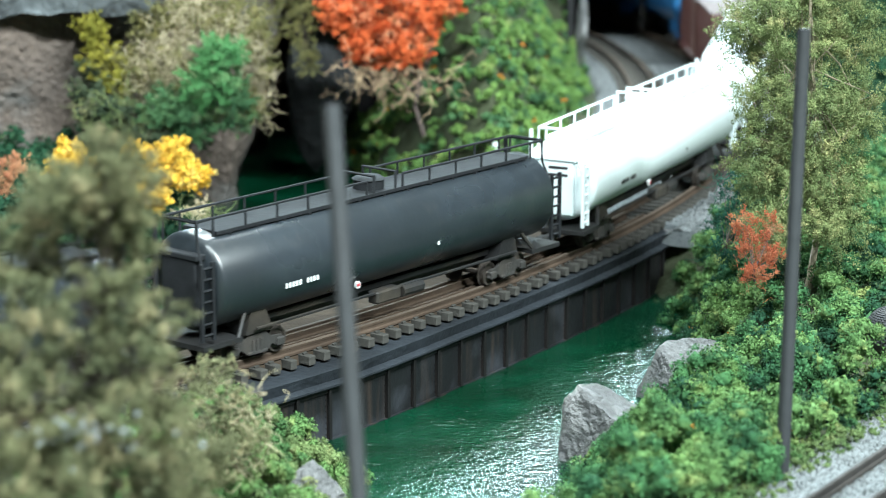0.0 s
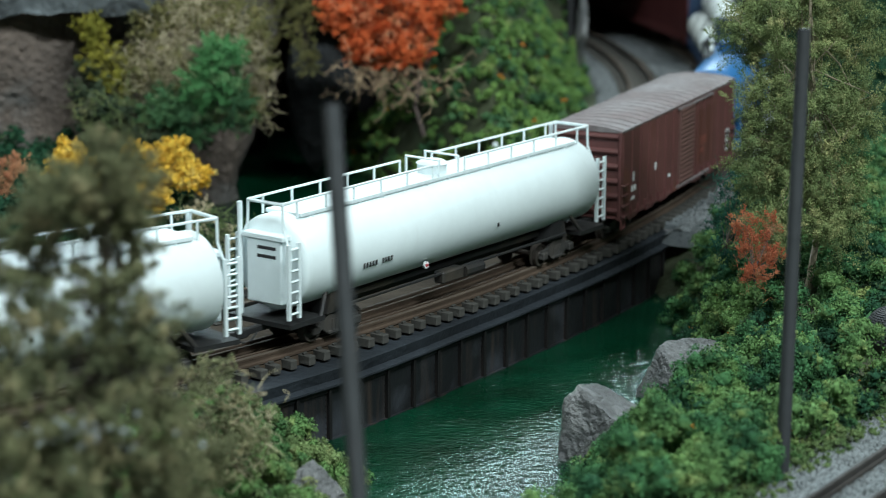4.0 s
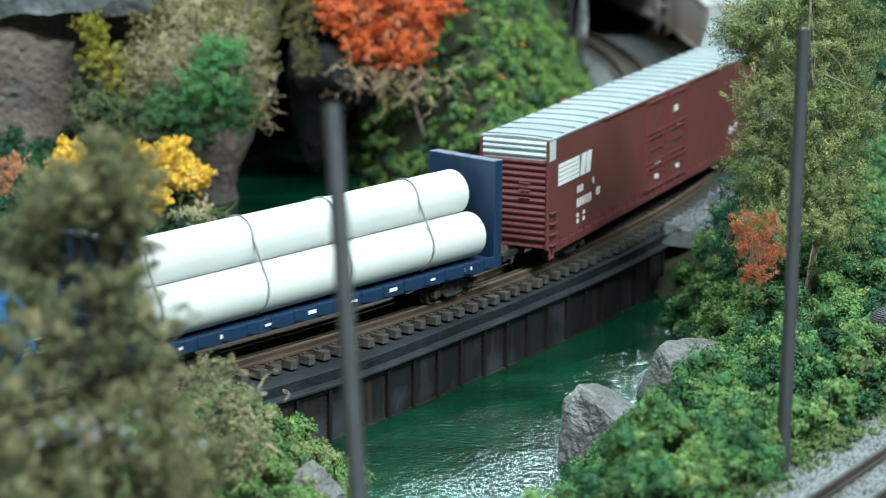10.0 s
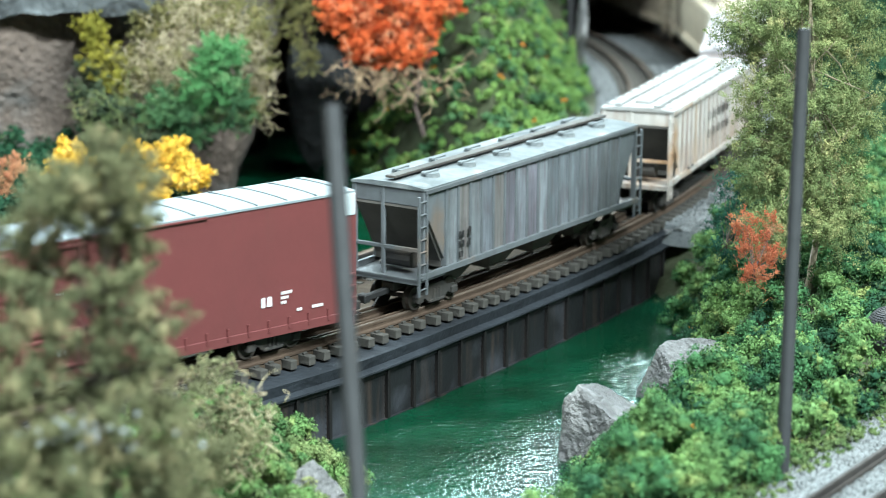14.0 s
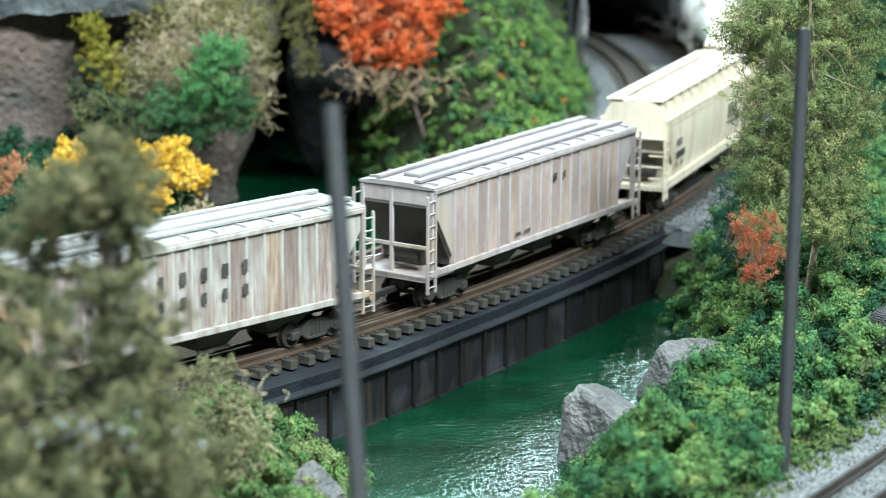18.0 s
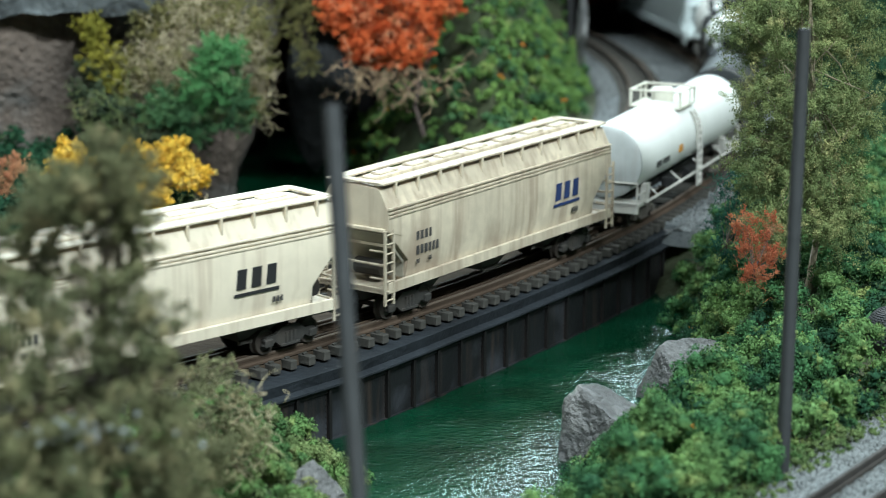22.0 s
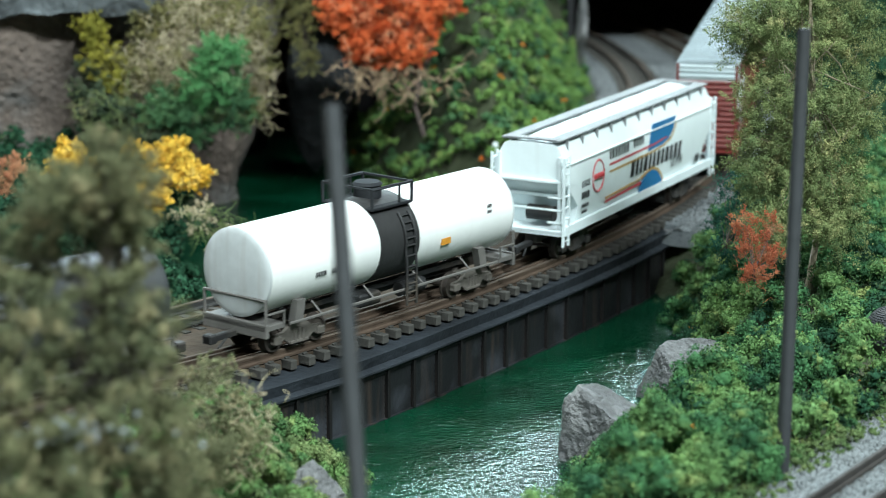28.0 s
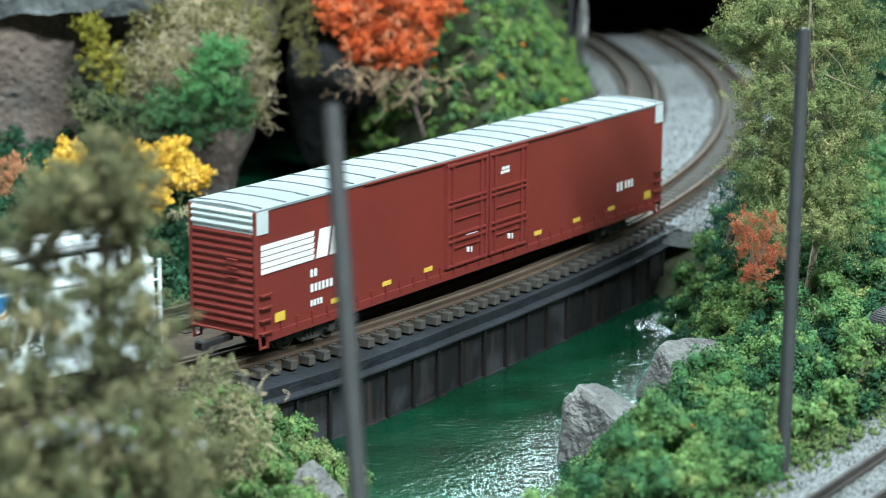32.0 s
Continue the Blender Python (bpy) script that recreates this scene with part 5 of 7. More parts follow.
def boxcar(label, body_mat, roof_mat, L, W, H, zb, spac, style, category="boxcar"):
    """A boxcar: sides with ribs or plain, ribbed ends, roof, doors, sills, ladders."""
    car = thing("boxcar", label, category, "freight train cars")
    h, hw = L / 2, W / 2
    b = bmesh.new()
    box(b, -h, h, -hw + 0.15, hw - 0.15, zb, H - 0.3, 0.12)
    if style == "old":
        for k in range(15):
            x = -h + 1.2 + k * (L - 2.4) / 14
            if abs(x + 3.5) > 9:
                for s in (-1, 1):
                    bit("side_rib", car, body_mat, x - 0.28, x + 0.28, s * (hw - 0.2) - 0.3, s * (hw - 0.2) + 0.3, zb + 0.6, H - 1.2)
    part("body", b, body_mat, car)
    for s in (1, -1):
        n = 6 if style == "old" else 13
        z0, z1 = zb + 2.2, H - (1.6 if style == "old" else 5.6)
        for k in range(n):
            z = z0 + (z1 - z0) * k / (n - 1)
            r = 0.75 if style == "old" else 0.62
            bar("end_rib", car, body_mat, (s * h, -hw + 0.9, z), (s * h, hw - 0.9, z), r)
        for y in (-hw + 0.4, hw - 0.4):
            bit("corner_post", car, body_mat, s * h - 0.5, s * h + 0.5, y - 0.4, y + 0.4, zb - 0.2, H - 0.4)
    b = bmesh.new()
    for s in (1, -1):
        box(b, -h + 3, h - 3, s * hw - 0.35, s * hw + 0.12, zb - (0.5 if style == "old" else 1.5), zb + 0.5, 0.1)
        for x in (h - 9, -h + 9, h - 22, -h + 22, h * 0.3, -h * 0.3):
            bit("sill_plate", car, body_mat, x - 3.2, x + 3.2, s * hw - 0.5, s * hw + 0.05, zb - 1.1, zb - 0.3)
        n = int(L / 5)
        for k in range(n):
            x = -h + 2 + (L - 4) * k / (n - 1)
            bit("sill_rib", car, body_mat, x - 0.25, x + 0.25, s * hw - 0.1, s * hw + 0.35, zb - 0.4, zb + 2.1, 0.0)
    part("side_sill", b, body_mat, car)
    # roof with cross ribs
    b = bmesh.new()
    crown = 1.0 if style == "old" else 0.25
    along(b, [(-hw - 0.1, H - 0.6), (hw + 0.1, H - 0.6), (hw + 0.1, H - 0.1), (hw * 0.5, H + crown * 0.75), (0, H + crown), (-hw * 0.5, H + crown * 0.75), (-hw - 0.1, H - 0.1)], -h - 0.2, h + 0.2)
    n = int(L / (4.6 if style == "old" else 7.2))
    for k in range(n):
        x = -h + 2 + (L - 4) * k / (n - 1)
        for s in (-1, 1):
            for (y0, z0), (y1, z1) in (((0, H + crown), (s * hw * 0.5, H + crown * 0.75)), ((s * hw * 0.5, H + crown * 0.75), (s * (hw - 0.4), H + 0.02))):
                bar("roof_rib", car, ROOF_RIB if style != "old" else roof_mat, (x, y0, z0), (x, y1, z1), 0.21 if style != "old" else 0.20, 6)
    part("roof", b, roof_mat, car, smooth=30)
    if style != "old":
        for s in (1, -1):
            x = s * (h + 0.2)
            bit("end_cap", car, CAP_WHITE, x - s * 0.25 - 0.25, x - s * 0.25 + 0.25, -hw - 0.05, hw + 0.05, H - 5.2, H - 0.3, 0.1, "white painted upper end")
            for z in (H - 3.9, H - 2.4, H - 1.2):
                bar("end_cap_rib", car, CAP_WHITE, (x, -hw + 0.8, z), (x, hw - 0.8, z), 0.55, 8)
            for y in (-1, 1):
                bit("corner_panel", car, CAP_WHITE, x - s * 1.8 - 1.8, x - s * 1.8 + 1.8, y * hw - 0.13, y * hw + 0.13, H - 5.2, H - 0.5, 0.05, "white painted corner")
    # doors
    for s in (1, -1):
        if style == "old":
            d = bmesh.new()
            box(d, -9.5, 2.5, s * hw - 0.2, s * hw + 0.35, zb + 0.7, H - 1.3, 0.1)
            dd = part("door", d, BROWN_DOOR, car, "corrugated sliding door")
            for k in range(17):
                z = zb + 1.6 + k * (H - zb - 3.6) / 16
                bar("corrugation", dd, BROWN_DOOR, (-9.2, s * (hw + 0.35), z), (2.2, s * (hw + 0.35), z), 0.33, 6)
            bit("door_track", car, BROWN_ROOF, -26, 4, s * (hw + 0.25) - 0.25, s * (hw + 0.25) + 0.25, H - 1.5, H - 1.0, 0.08)
            bit("door_track", car, BROWN_ROOF, -24, 4, s * (hw + 0.25) - 0.25, s * (hw + 0.25) + 0.25, zb + 0.1, zb + 0.7, 0.08)
        else:
            for x0, x1 in ((-0.2, 16.2), (-17.0, -0.8)):
                d = bmesh.new()
                box(d, x0, x1, s * hw - 0.2, s * hw + 0.25, zb + 1.2, H - 1.0, 0.08)
                dd = part("door", d, body_mat, car)
                for x in (x0 + 0.5, x0 + 2.6, x1 - 2.6, x1 - 0.5):
                    bit("door_post", dd, body_mat, x - 0.3, x + 0.3, s * hw, s * hw + 0.75, zb + 1.2, H - 1.0)
                for z in (zb + 1.6, zb + 7.2, zb + 8.6, zb + 15.2, zb + 16.4, H - 1.6):
                    bit("door_rail", dd, body_mat, x0 + 0.2, x1 - 0.2, s * hw, s * hw + 0.78, z - 0.3, z + 0.3)
                for z in (zb + 5.6, zb + 12.0):
                    bar("locking_bar", dd, body_mat, (x0 + 3, s * (hw + 0.55), z), (x1 - 3, s * (hw + 0.55), z), 0.22, 6)
                d = bmesh.new()
                rod(d, (x0 + 6.5, s * (hw + 0.6), zb + 3.6), (x0 + 6.5, s * (hw + 0.6), zb + 4.8), 0.18, 6)
                box(d, x0 + 7.4, x0 + 8.0, s * hw + 0.2, s * hw + 0.7, zb + 3.8, zb + 4.9, 0.05)
                part("door_latch", d, INK_WHITE, dd, "white door latch")
            d = bmesh.new()
            box(d, -44, 46, s * hw, s * hw + 0.4, H - 0.9, H - 0.45, 0.05)
            part("door_track", d, body_mat, car)
    # ladders and stirrups
    for s in (1, -1):
        for e in (1, -1):
            for k in range(4):
                z = zb + 0.8 + k * 2.6
                x = e * (h - 2.0)
                b = bmesh.new()
                rods(b, [(x - 1.5, s * hw, z), (x - 1.5, s * (hw + 0.7), z), (x + 1.5, s * (hw + 0.7), z), (x + 1.5, s * hw, z)], 0.26, 4)
                part("grab_iron", b, body_mat, car)
            x = e * (h - 1.6)
            b = bmesh.new()
            rods(b, [(x - 1.3, s * hw, zb), (x - 1.0, s * hw, zb - 2.4), (x + 1.0, s * hw, zb - 2.4), (x + 1.3, s * hw, zb)], 0.32, 4)
            part("stirrup", b, body_mat, car)
        for k in range(3):
            bar("grab_iron", car, body_mat, (s * (h + 0.9), 1.5, zb + 12 + k * 1.8), (s * (h + 0.9), 4.2, zb + 12 + k * 1.8), 0.22, 4)
        bar("end_bar", car, body_mat, (s * (h + 1.0), -hw + 1, zb + 0.6), (s * (h + 1.0), hw - 1, zb + 0.6), 0.3, 6)
    running_gear(car, L, spac)
    return car


BROWN_DOOR = mat("door_brown_paint", (0.15, 0.075, 0.065), 0.6, vary=0.2, bump=0.1, streak=0.3, streak_color=(0.18, 0.13, 0.12))


def tank_profile(L, r, deep):
    """A drum with dished heads; deep is the head's depth as a share of the radius."""
    p = []
    for k in range(7):
        a = radians(90 - 15 * k)
        p.append((L / 2 - r * deep * (1 - math.sin(a)), r * math.cos(a) + 0.02))
    return p + [(-x, rr) for x, rr in reversed(p)]


BLACK_RAIL = mat("dull_black_plastic", (0.022, 0.024, 0.027), 0.8, spec=0.15, vary=0.2)


def long_tank(label, paint, rails, end_paint):
    """A long pressure tank car with a railed walkway along the top."""
    car = thing("tank_car", label, "tank car", "freight train cars")
    L, r, ax = 114.0, 10.1, 17.7
    b = bmesh.new()
    lathe(b, tank_profile(L, r, 0.20), 48, Matrix.Translation((0, 0, ax * MM)))
    part("tank", b, paint, car, smooth=40)
    for e in (1, -1):
        b = bmesh.new()
        along(b, [(-8.6, 5.4), (8.6, 5.4), (8.6, 6.4), (-8.6, 6.4)], min(e * 49, e * 60), max(e * 49, e * 60))
        prism(b, [(e * 38, 5.5), (e * 46, 5.5), (e * 44, 12), (e * 41, 12)], -6.6, 6.6)
        for s in (1, -1):
            rod(b, (e * 50, s * 8.2, 6.2), (e * 46.5, s * 6.8, 11), 0.5, 6)
        part("end_platform", b, DARK, car)
    b = bmesh.new()
    for s in (1, -1):
        box(b, -40, 40, s * 3.0 - 0.5, s * 3.0 + 0.5, 6.4, 7.6, 0.1)
        rod(b, (-44, s * 7.6, 6.8), (44, s * 7.6, 6.8), 0.35, 6)
    box(b, -1, 7, 5.5, 8.5, 4.4, 7.2, 0.4)
    rod(b, (-9, 7.2, 5.6), (-2, 7.2, 5.6), 1.5, 10)
    part("underframe", b, DARK, car, "dark sill, brake cylinder and piping")
    b = bmesh.new()
    box(b, -52, 52, -4.8, 4.8, ax + r - 0.7, ax + r + 0.12, 0.08)
    for k in range(13):
        x = -48 + 8 * k
        bar("walkway_bracket", car, rails, (x, 4.4, ax + r - 2.0), (x, 4.4, ax + r - 0.3), 0.45, 5)
    part("walkway", b, rails, car)
    top = ax + r
    b = bmesh.new()
    for s in (1, -1):
        for x0, x1 in ((-53, -6), (6, 53)):
            n = 5
            rod(b, (x0, s * 4.6, top + 3.0), (x1, s * 4.6, top + 3.0), 0.30, 6)
            for k in range(n + 1):
                x = x0 + (x1 - x0) * k / n
                rod(b, (x, s * 4.6, top - 0.8), (x, s * 4.6, top + 3.0), 0.28, 5)
    for x in (-3.6, 3.6):
        rods(b, [(x, -4.6, top - 0.6), (x, -4.6, top + 3.8), (x, 4.6, top + 3.8), (x, 4.6, top - 0.6)], 0.28, 5)
    for e in (1, -1):
        x = e * 57.6
        rods(b, [(e * 53, 4.6, top + 3.0), (x, 4.6, top + 2.9), (x, -4.6, top + 2.9), (e * 53, -4.6, top + 3.0)], 0.3, 5)
        rods(b, [(x, 4.6, top + 2.9), (x, 4.8, top - 2.0), (e * 58.2, 7.4, ax + 2)], 0.3, 5)
        rods(b, [(x, -4.6, top + 2.9), (x, -4.8, top - 2.0), (e * 58.2, -7.4, ax + 2)], 0.3, 5)
    part("handrail", b, rails, car)
    b = bmesh.new()
    rod(b, (0, 0, top - 1), (0, 0, top + 2.2), 3.4, 24)
    rod(b, (0, 0, top + 2.2), (0, 0, top + 2.9), 3.7, 24, 2.6)
    part("dome", b, rails, car, "round valve dome", smooth=40)
    for e in (1, -1):
        b = bmesh.new()
        for s in (1, -1):
            ladder(b, e * 58.5, s * 8.2, 7.4, ax + 5.5, 3.2, 7, "x", 0.36)
        part("ladder", b, rails, car)
    m = INK if paint is WHITE else INK_WHITE
    for e in (1, -1):   # boxed end plate with its data lines
        b = bmesh.new()
        x0, x1 = e * (L / 2 - 1.0), e * (L / 2 + 1.4)
        box(b, min(x0, x1), max(x0, x1), -4.6, 4.8, 9.5, 23.0, 0.3)
        box(b, min(x0, x1), max(x0, x1) + 0.3, -5.4, 5.6, 23.0, 24.2, 0.2)
        plate = part("end_plate", b, rails, car)
        for z, y0 in ((21.0, 3.4), (19.2, 3.4)) if paint is WHITE else ():
            bit("lettering", plate, m, e * (L / 2 + 1.4) - 0.05, e * (L / 2 + 1.4) + 0.05, y0 - 5.0, y0, z, z + 0.7, 0.0)
        bar("ladder_post", car, rails, (e * (L / 2 + 1.2), -6.4, 6.0), (e * (L / 2 + 1.2), -6.4, top + 2.4), 0.55, 8)
    marks(car, "lettering", m, 9.75, [(37.5, 14.2, 5, 1.3), (31, 14.2, 4, 1.3), (-12, 14.4, 1, 1.6), (-27, 15.4, 3, 1.2), (-50, 17.2, 4, 0.8), (-50, 16.0, 3, 0.8)], "small unreadable car lettering", 3)
    b = bmesh.new()
    rod(b, (13.6, 8.2, 10.2), (13.6, 8.7, 10.2), 0.8, 14)
    placard = part("placard", b, INK_WHITE, car, "round white and red placard")
    bit("placard_bar", placard, INK_RED, 13.1, 14.1, 8.66, 8.78, 9.9, 10.5, 0.0, "red bar of the placard")
    running_gear(car, 117, 84)
    return car


HEADS = {"blue": BLUE, "grey": mat("black_tank_head", (0.035, 0.040, 0.043), 0.4, vary=0.2, bump=0.05, streak=0.3, streak_color=(0.07, 0.07, 0.065)),
         "white": mat("grimy_white_head", (0.52, 0.55, 0.56), 0.5, vary=0.1, bump=0.05, streak=0.6, streak_color=(0.30, 0.27, 0.25)),
         "band": mat("dusty_white_head", (0.60, 0.63, 0.64), 0.5, vary=0.1, bump=0.05, streak=0.4, streak_color=(0.36, 0.33, 0.31))}


def short_tank(label, paint, L, r, ax, spac, frame_mat, rail_mat, style):
    """A tank car with a central dome platform, side ladders and end platforms."""
    car = thing("tank_car", label, "tank car", "freight train cars")
    b = bmesh.new()
    lathe(b, tank_profile(L - 0.5, r, 0.26 if style == "blue" else 0.09), 48, Matrix.Translation((0, 0, ax * MM)))
    part("tank", b, paint, car, smooth=40)
    h, top = L / 2, ax + r
    for e in (1, -1):   # dished heads, dustier than the drum
        b = bmesh.new()
        prof = [(e * (x + 0.06), q + 0.05) for x, q in tank_profile(L - 0.5, r, 0.26 if style == "blue" else 0.09)[:7]]
        lathe(b, prof + [(prof[-1][0] - e * 0.6, prof[-1][1])], 48, Matrix.Translation((0, 0, ax * MM)))
        part("tank_head", b, HEADS[style], car, "dusty dished tank head", smooth=40)
    if style == "band":
        b = bmesh.new()
        lathe(b, [(-6.5, r - 0.2), (-6.5, r + 0.18), (6.5, r + 0.18), (6.5, r - 0.2)], 48, Matrix.Translation((0, 0, ax * MM)))
        part("band", b, SOOT, car, "sooty black band round the middle", smooth=40)
    for e in (1, -1):
        b = bmesh.new()
        x0, x1 = e * (h - 6), e * h
        box(b, min(x0, x1), max(x0, x1), -8.8, 8.8, 6.0, 7.2, 0.15)
        box(b, min(x1, x1 - e * 1.0), max(x1, x1 - e * 1.0), -9.0, 9.0, 4.6, 7.6, 0.15)
        for s in (1, -1):
            prism(b, [(e * (h - 12), 6.2), (e * (h - 9.6), 6.2), (e * (h - 10.6), 10.6), (e * (h - 13.0), 10.6)], s * 7.2 - 0.9, s * 7.2 + 0.9)
            if style == "blue":
                prism(b, [(e * (h - 3.5), 5.2), (e * h, 5.2), (e * (h - 3.0), 10.4), (e * (h - 4.6), 10.4)], s * 8.2 - 0.8, s * 8.2 + 0.8)
        part("end_platform", b, frame_mat, car)
    b = bmesh.new()
    for e in (1, -1):
        z = 12.5 if style != "blue" else 14.5
        x = e * (h - 0.4)
        rods(b, [(x, -8.6, 7), (x, -8.6, z), (x, 8.6, z), (x, 8.6, 7)], 0.32, 5)
        if style != "blue":
            rods(b, [(e * (h - 5.5), 8.8, 7), (e * (h - 5.5), 8.8, 9.6), (x, 8.8, 9.6)], 0.26, 5)
    if style != "blue":
        for s in (1, -1):
            rod(b, (-h + 7, s * 9.0, 6.6), (h - 7, s * 9.0, 6.6), 0.34, 6)
            for k in range(4):
                x = -h + 17 + k * (L - 34) / 3
                rod(b, (x, s * 9.0, 6.6), (x, s * 6.0, 9.0), 0.24, 5)
    part("handrail", b, frame_mat if style != "blue" else BLUE, car)
    b = bmesh.new()
    for s in (1, -1):
        box(b, -h + 8, h - 8, s * 2.6 - 0.5, s * 2.6 + 0.5, 6.2, 7.4, 0.1)
    box(b, 4, 11, 3.5, 7.5, 4.6, 7.4, 0.4)
    rod(b, (-12, 5.5, 5.6), (-4, 5.5, 5.6), 1.6, 10)
    part("underframe", b, DARK, car, "dark sill and brake gear")
    # dome, platform and its railing
    wx = 6.9 if style == "blue" else 6.6
    b = bmesh.new()
    rod(b, (0, 0, top - 0.8), (0, 0, top + 2.6), 3.1, 20)
    rod(b, (0, 0, top + 2.6), (0, 0, top + 3.2), 3.4, 20, 2.8)
    part("dome", b, rail_mat if style != "blue" else BLUE, car, "round dome", smooth=40)
    b = bmesh.new()
    for s in (1, -1):
        box(b, -wx, wx, s * 5.6 - 1.6, s * 5.6 + 1.6, top - 1.6, top - 1.1, 0.08)
        rods(b, [(-wx, s * 7.0, top - 1.3), (-wx, s * 7.0, top + 3.1), (wx, s * 7.0, top + 3.1), (wx, s * 7.0, top - 1.3)], 0.36, 5)
        rods(b, [(-wx, s * 7.0, top + 1.4), (wx, s * 7.0, top + 1.4)] if style == "blue" else [(-wx, s * 7.0, top - 1.2), (wx, s * 7.0, top - 1.2)], 0.28, 5)
        rods(b, [(-2.5, s * 7.0, top + 3.1), (-2.5, s * 7.0, top - 1.3)], 0.3, 5)
    for x in (-wx, wx):
        rods(b, [(x, -7.0, top + 3.1), (x, 7.0, top + 3.1)], 0.32, 5)
    part("dome_platform", b, rail_mat, car, "railed dome platform")
    b = bmesh.new()
    for s in (1, -1):
        pts = []
        for k in range(9):
            a = radians(40 - 10 * k) if k < 6 else None
            if a is not None:
                pts.append((s * (r + 0.6) * math.cos(a), ax + (r + 0.6) * math.sin(a)))
        pts += [(s * (r + 0.8), ax - 4.5), (s * (r + 0.8), 3.2)]
        for x in (-1.6, 1.6):
            rods(b, [(x, y, z) for y, z in pts], 0.34, 5)
        for (y0, z0), (y1, z1) in zip(pts, pts[1:]):
            n = max(1, round(math.hypot(y1 - y0, z1 - z0) / 1.9))
            for k in range(n):
                y, z = y0 + (y1 - y0) * (k + 0.5) / n, z0 + (z1 - z0) * (k + 0.5) / n
                rod(b, (-1.6, y, z), (1.6, y, z), 0.28, 4)
    lad = part("ladder", b, frame_mat if style == "white" else DARK, car)
    lad.location.x = -3 * MM if style != "blue" else -2 * MM
    running_gear(car, L, spac, "steel" if style in ("white", "band", "grey") else "dark")
    return car


PANEL = {"weathered_grey_paint": GREY_PANEL, "rust_streaked_white_paint": TAN_PANEL, "faded_mauve_grey_paint": PINK_PANEL}


def hopper(label, body_mat, roof_mat, L, W, H, spac, style, frame_mat=None):
    """A covered hopper: sides with sloping ends, bays, roof with hatches, end frames and ladders."""
    car = thing("hopper_car", label, "hopper car", "freight train cars")
    frame_mat = frame_mat or body_mat
    h, hw = L / 2, W / 2
    zs = 9.4
    flow = style in ("flow", "white")
    b = bmesh.new()
    if flow:   # rounded sides that bulge below the roof shoulder
        sec = [(hw * 0.86, zs - 1.6), (hw * 0.97, zs + 4), (hw, zs + 9), (hw * 0.99, H - 6.4), (hw * 0.955, H - 4.9), (hw * 0.72, H - 0.7), (hw * 0.60, H - 0.25), (0, H)]
        sec = sec + [(-y, z) for y, z in reversed(sec[:-1])]
        rings = []
        for x, cut in ((h - 1.2, H - 9.4), (h - 8.6, H - 17.0), (h - 8.65, 0), (-h + 8.65, 0), (-h + 8.6, H - 17.0), (-h + 1.2, H - 9.4)):
            rings.append([b.verts.new((x * MM, y * MM, max(z, cut) * MM)) for y, z in sec])
        n = len(sec)
        for p, q in zip(rings, rings[1:]):
            for k in range(n):
                b.faces.new((p[k], p[(k + 1) % n], q[(k + 1) % n], q[k]))
        b.faces.new(rings[0])
        b.faces.new(rings[-1])
        bmesh.ops.recalc_face_normals(b, faces=b.faces)
    else:
        up = H - zs
        prism(b, [(h - 2.4, H - 1), (h - 2.4, zs + 0.76 * up), (h - 10.6, zs + 0.10 * up), (h - 10.6, zs), (-h + 10.6, zs), (-h + 10.6, zs + 0.10 * up), (-h + 2.4, zs + 0.76 * up), (-h + 2.4, H - 1)], -hw + 0.6, hw - 0.6)
        n = 17
        for k in range(n):
            x = -h + 11 + (L - 22) * k / (n - 1)
            for s in (1, -1):
                if k < n - 1:
                    w = (L - 22) / (n - 1)
                    bit("side_panel", car, PANEL[body_mat.name], x, x + w, s * (hw - 0.62) - 0.1, s * (hw - 0.62) + 0.1, zs, H - 1.6, 0.0)
                bit("side_rib", car, frame_mat, x - 0.34, x + 0.34, s * (hw - 0.5) - 0.5, s * (hw - 0.5) + 0.42, zs, H - 1.6, 0.12)
    part("body", b, body_mat, car, smooth=30 if flow else None)
    # sills and mouldings
    for s in (1, -1):
        y = s * (hw - 0.35)
        bit("side_sill", car, frame_mat, -h + 1, h - 1, y - 0.45, y + 0.45, zs - 2.2 if flow else zs - 1.2, zs + 0.2, 0.12)
        if not flow:
            bit("top_sill", car, frame_mat, -h + 2.5, h - 2.5, s * (hw - 0.35) - 0.55, s * (hw - 0.35) + 0.55, H - 2.0, H - 0.9, 0.15)
        for z in () if not flow else (H - 4.6, H - 5.5, H - 6.3) if style == "flow" else (H - 5.1,):
            bit("moulding", car, frame_mat, -h + 1.3, h - 1.3, s * (hw * 0.975) - 0.36, s * (hw * 0.975) + 0.36, z - 0.22, z + 0.22, 0.06)
    # roof
    b = bmesh.new()
    if not flow:
        along(b, [(-hw, H - 1.1), (hw, H - 1.1), (hw, H - 0.6), (hw * 0.45, H), (-hw * 0.45, H), (-hw, H - 0.6)], -h + 2, h - 2)
    if style == "hatches":
        for y in (-3.9, 3.9):
            for k in range(6):
                x = -h + 13 + (L - 26) * k / 5
                hat = bar("hatch", car, roof_mat, (x, y, H - 0.6), (x, y, H + 0.75), 2.3, 16, 2.0)
                bit("hatch_bar", car, roof_mat, x - 2.9, x + 2.9, y - 0.35, y + 0.35, H + 0.6, H + 1.1)
        bit("running_board", car, SLOPE, -h + 3, h - 3, -1.3, 1.3, H + 0.6, H + 1.2, 0.1, "dark roof walkway")
    elif style == "trough":
        bit("trough_hatch", car, roof_mat, -h + 8, h - 8, -2.2, 2.2, H - 0.1, H + 0.9, 0.25)
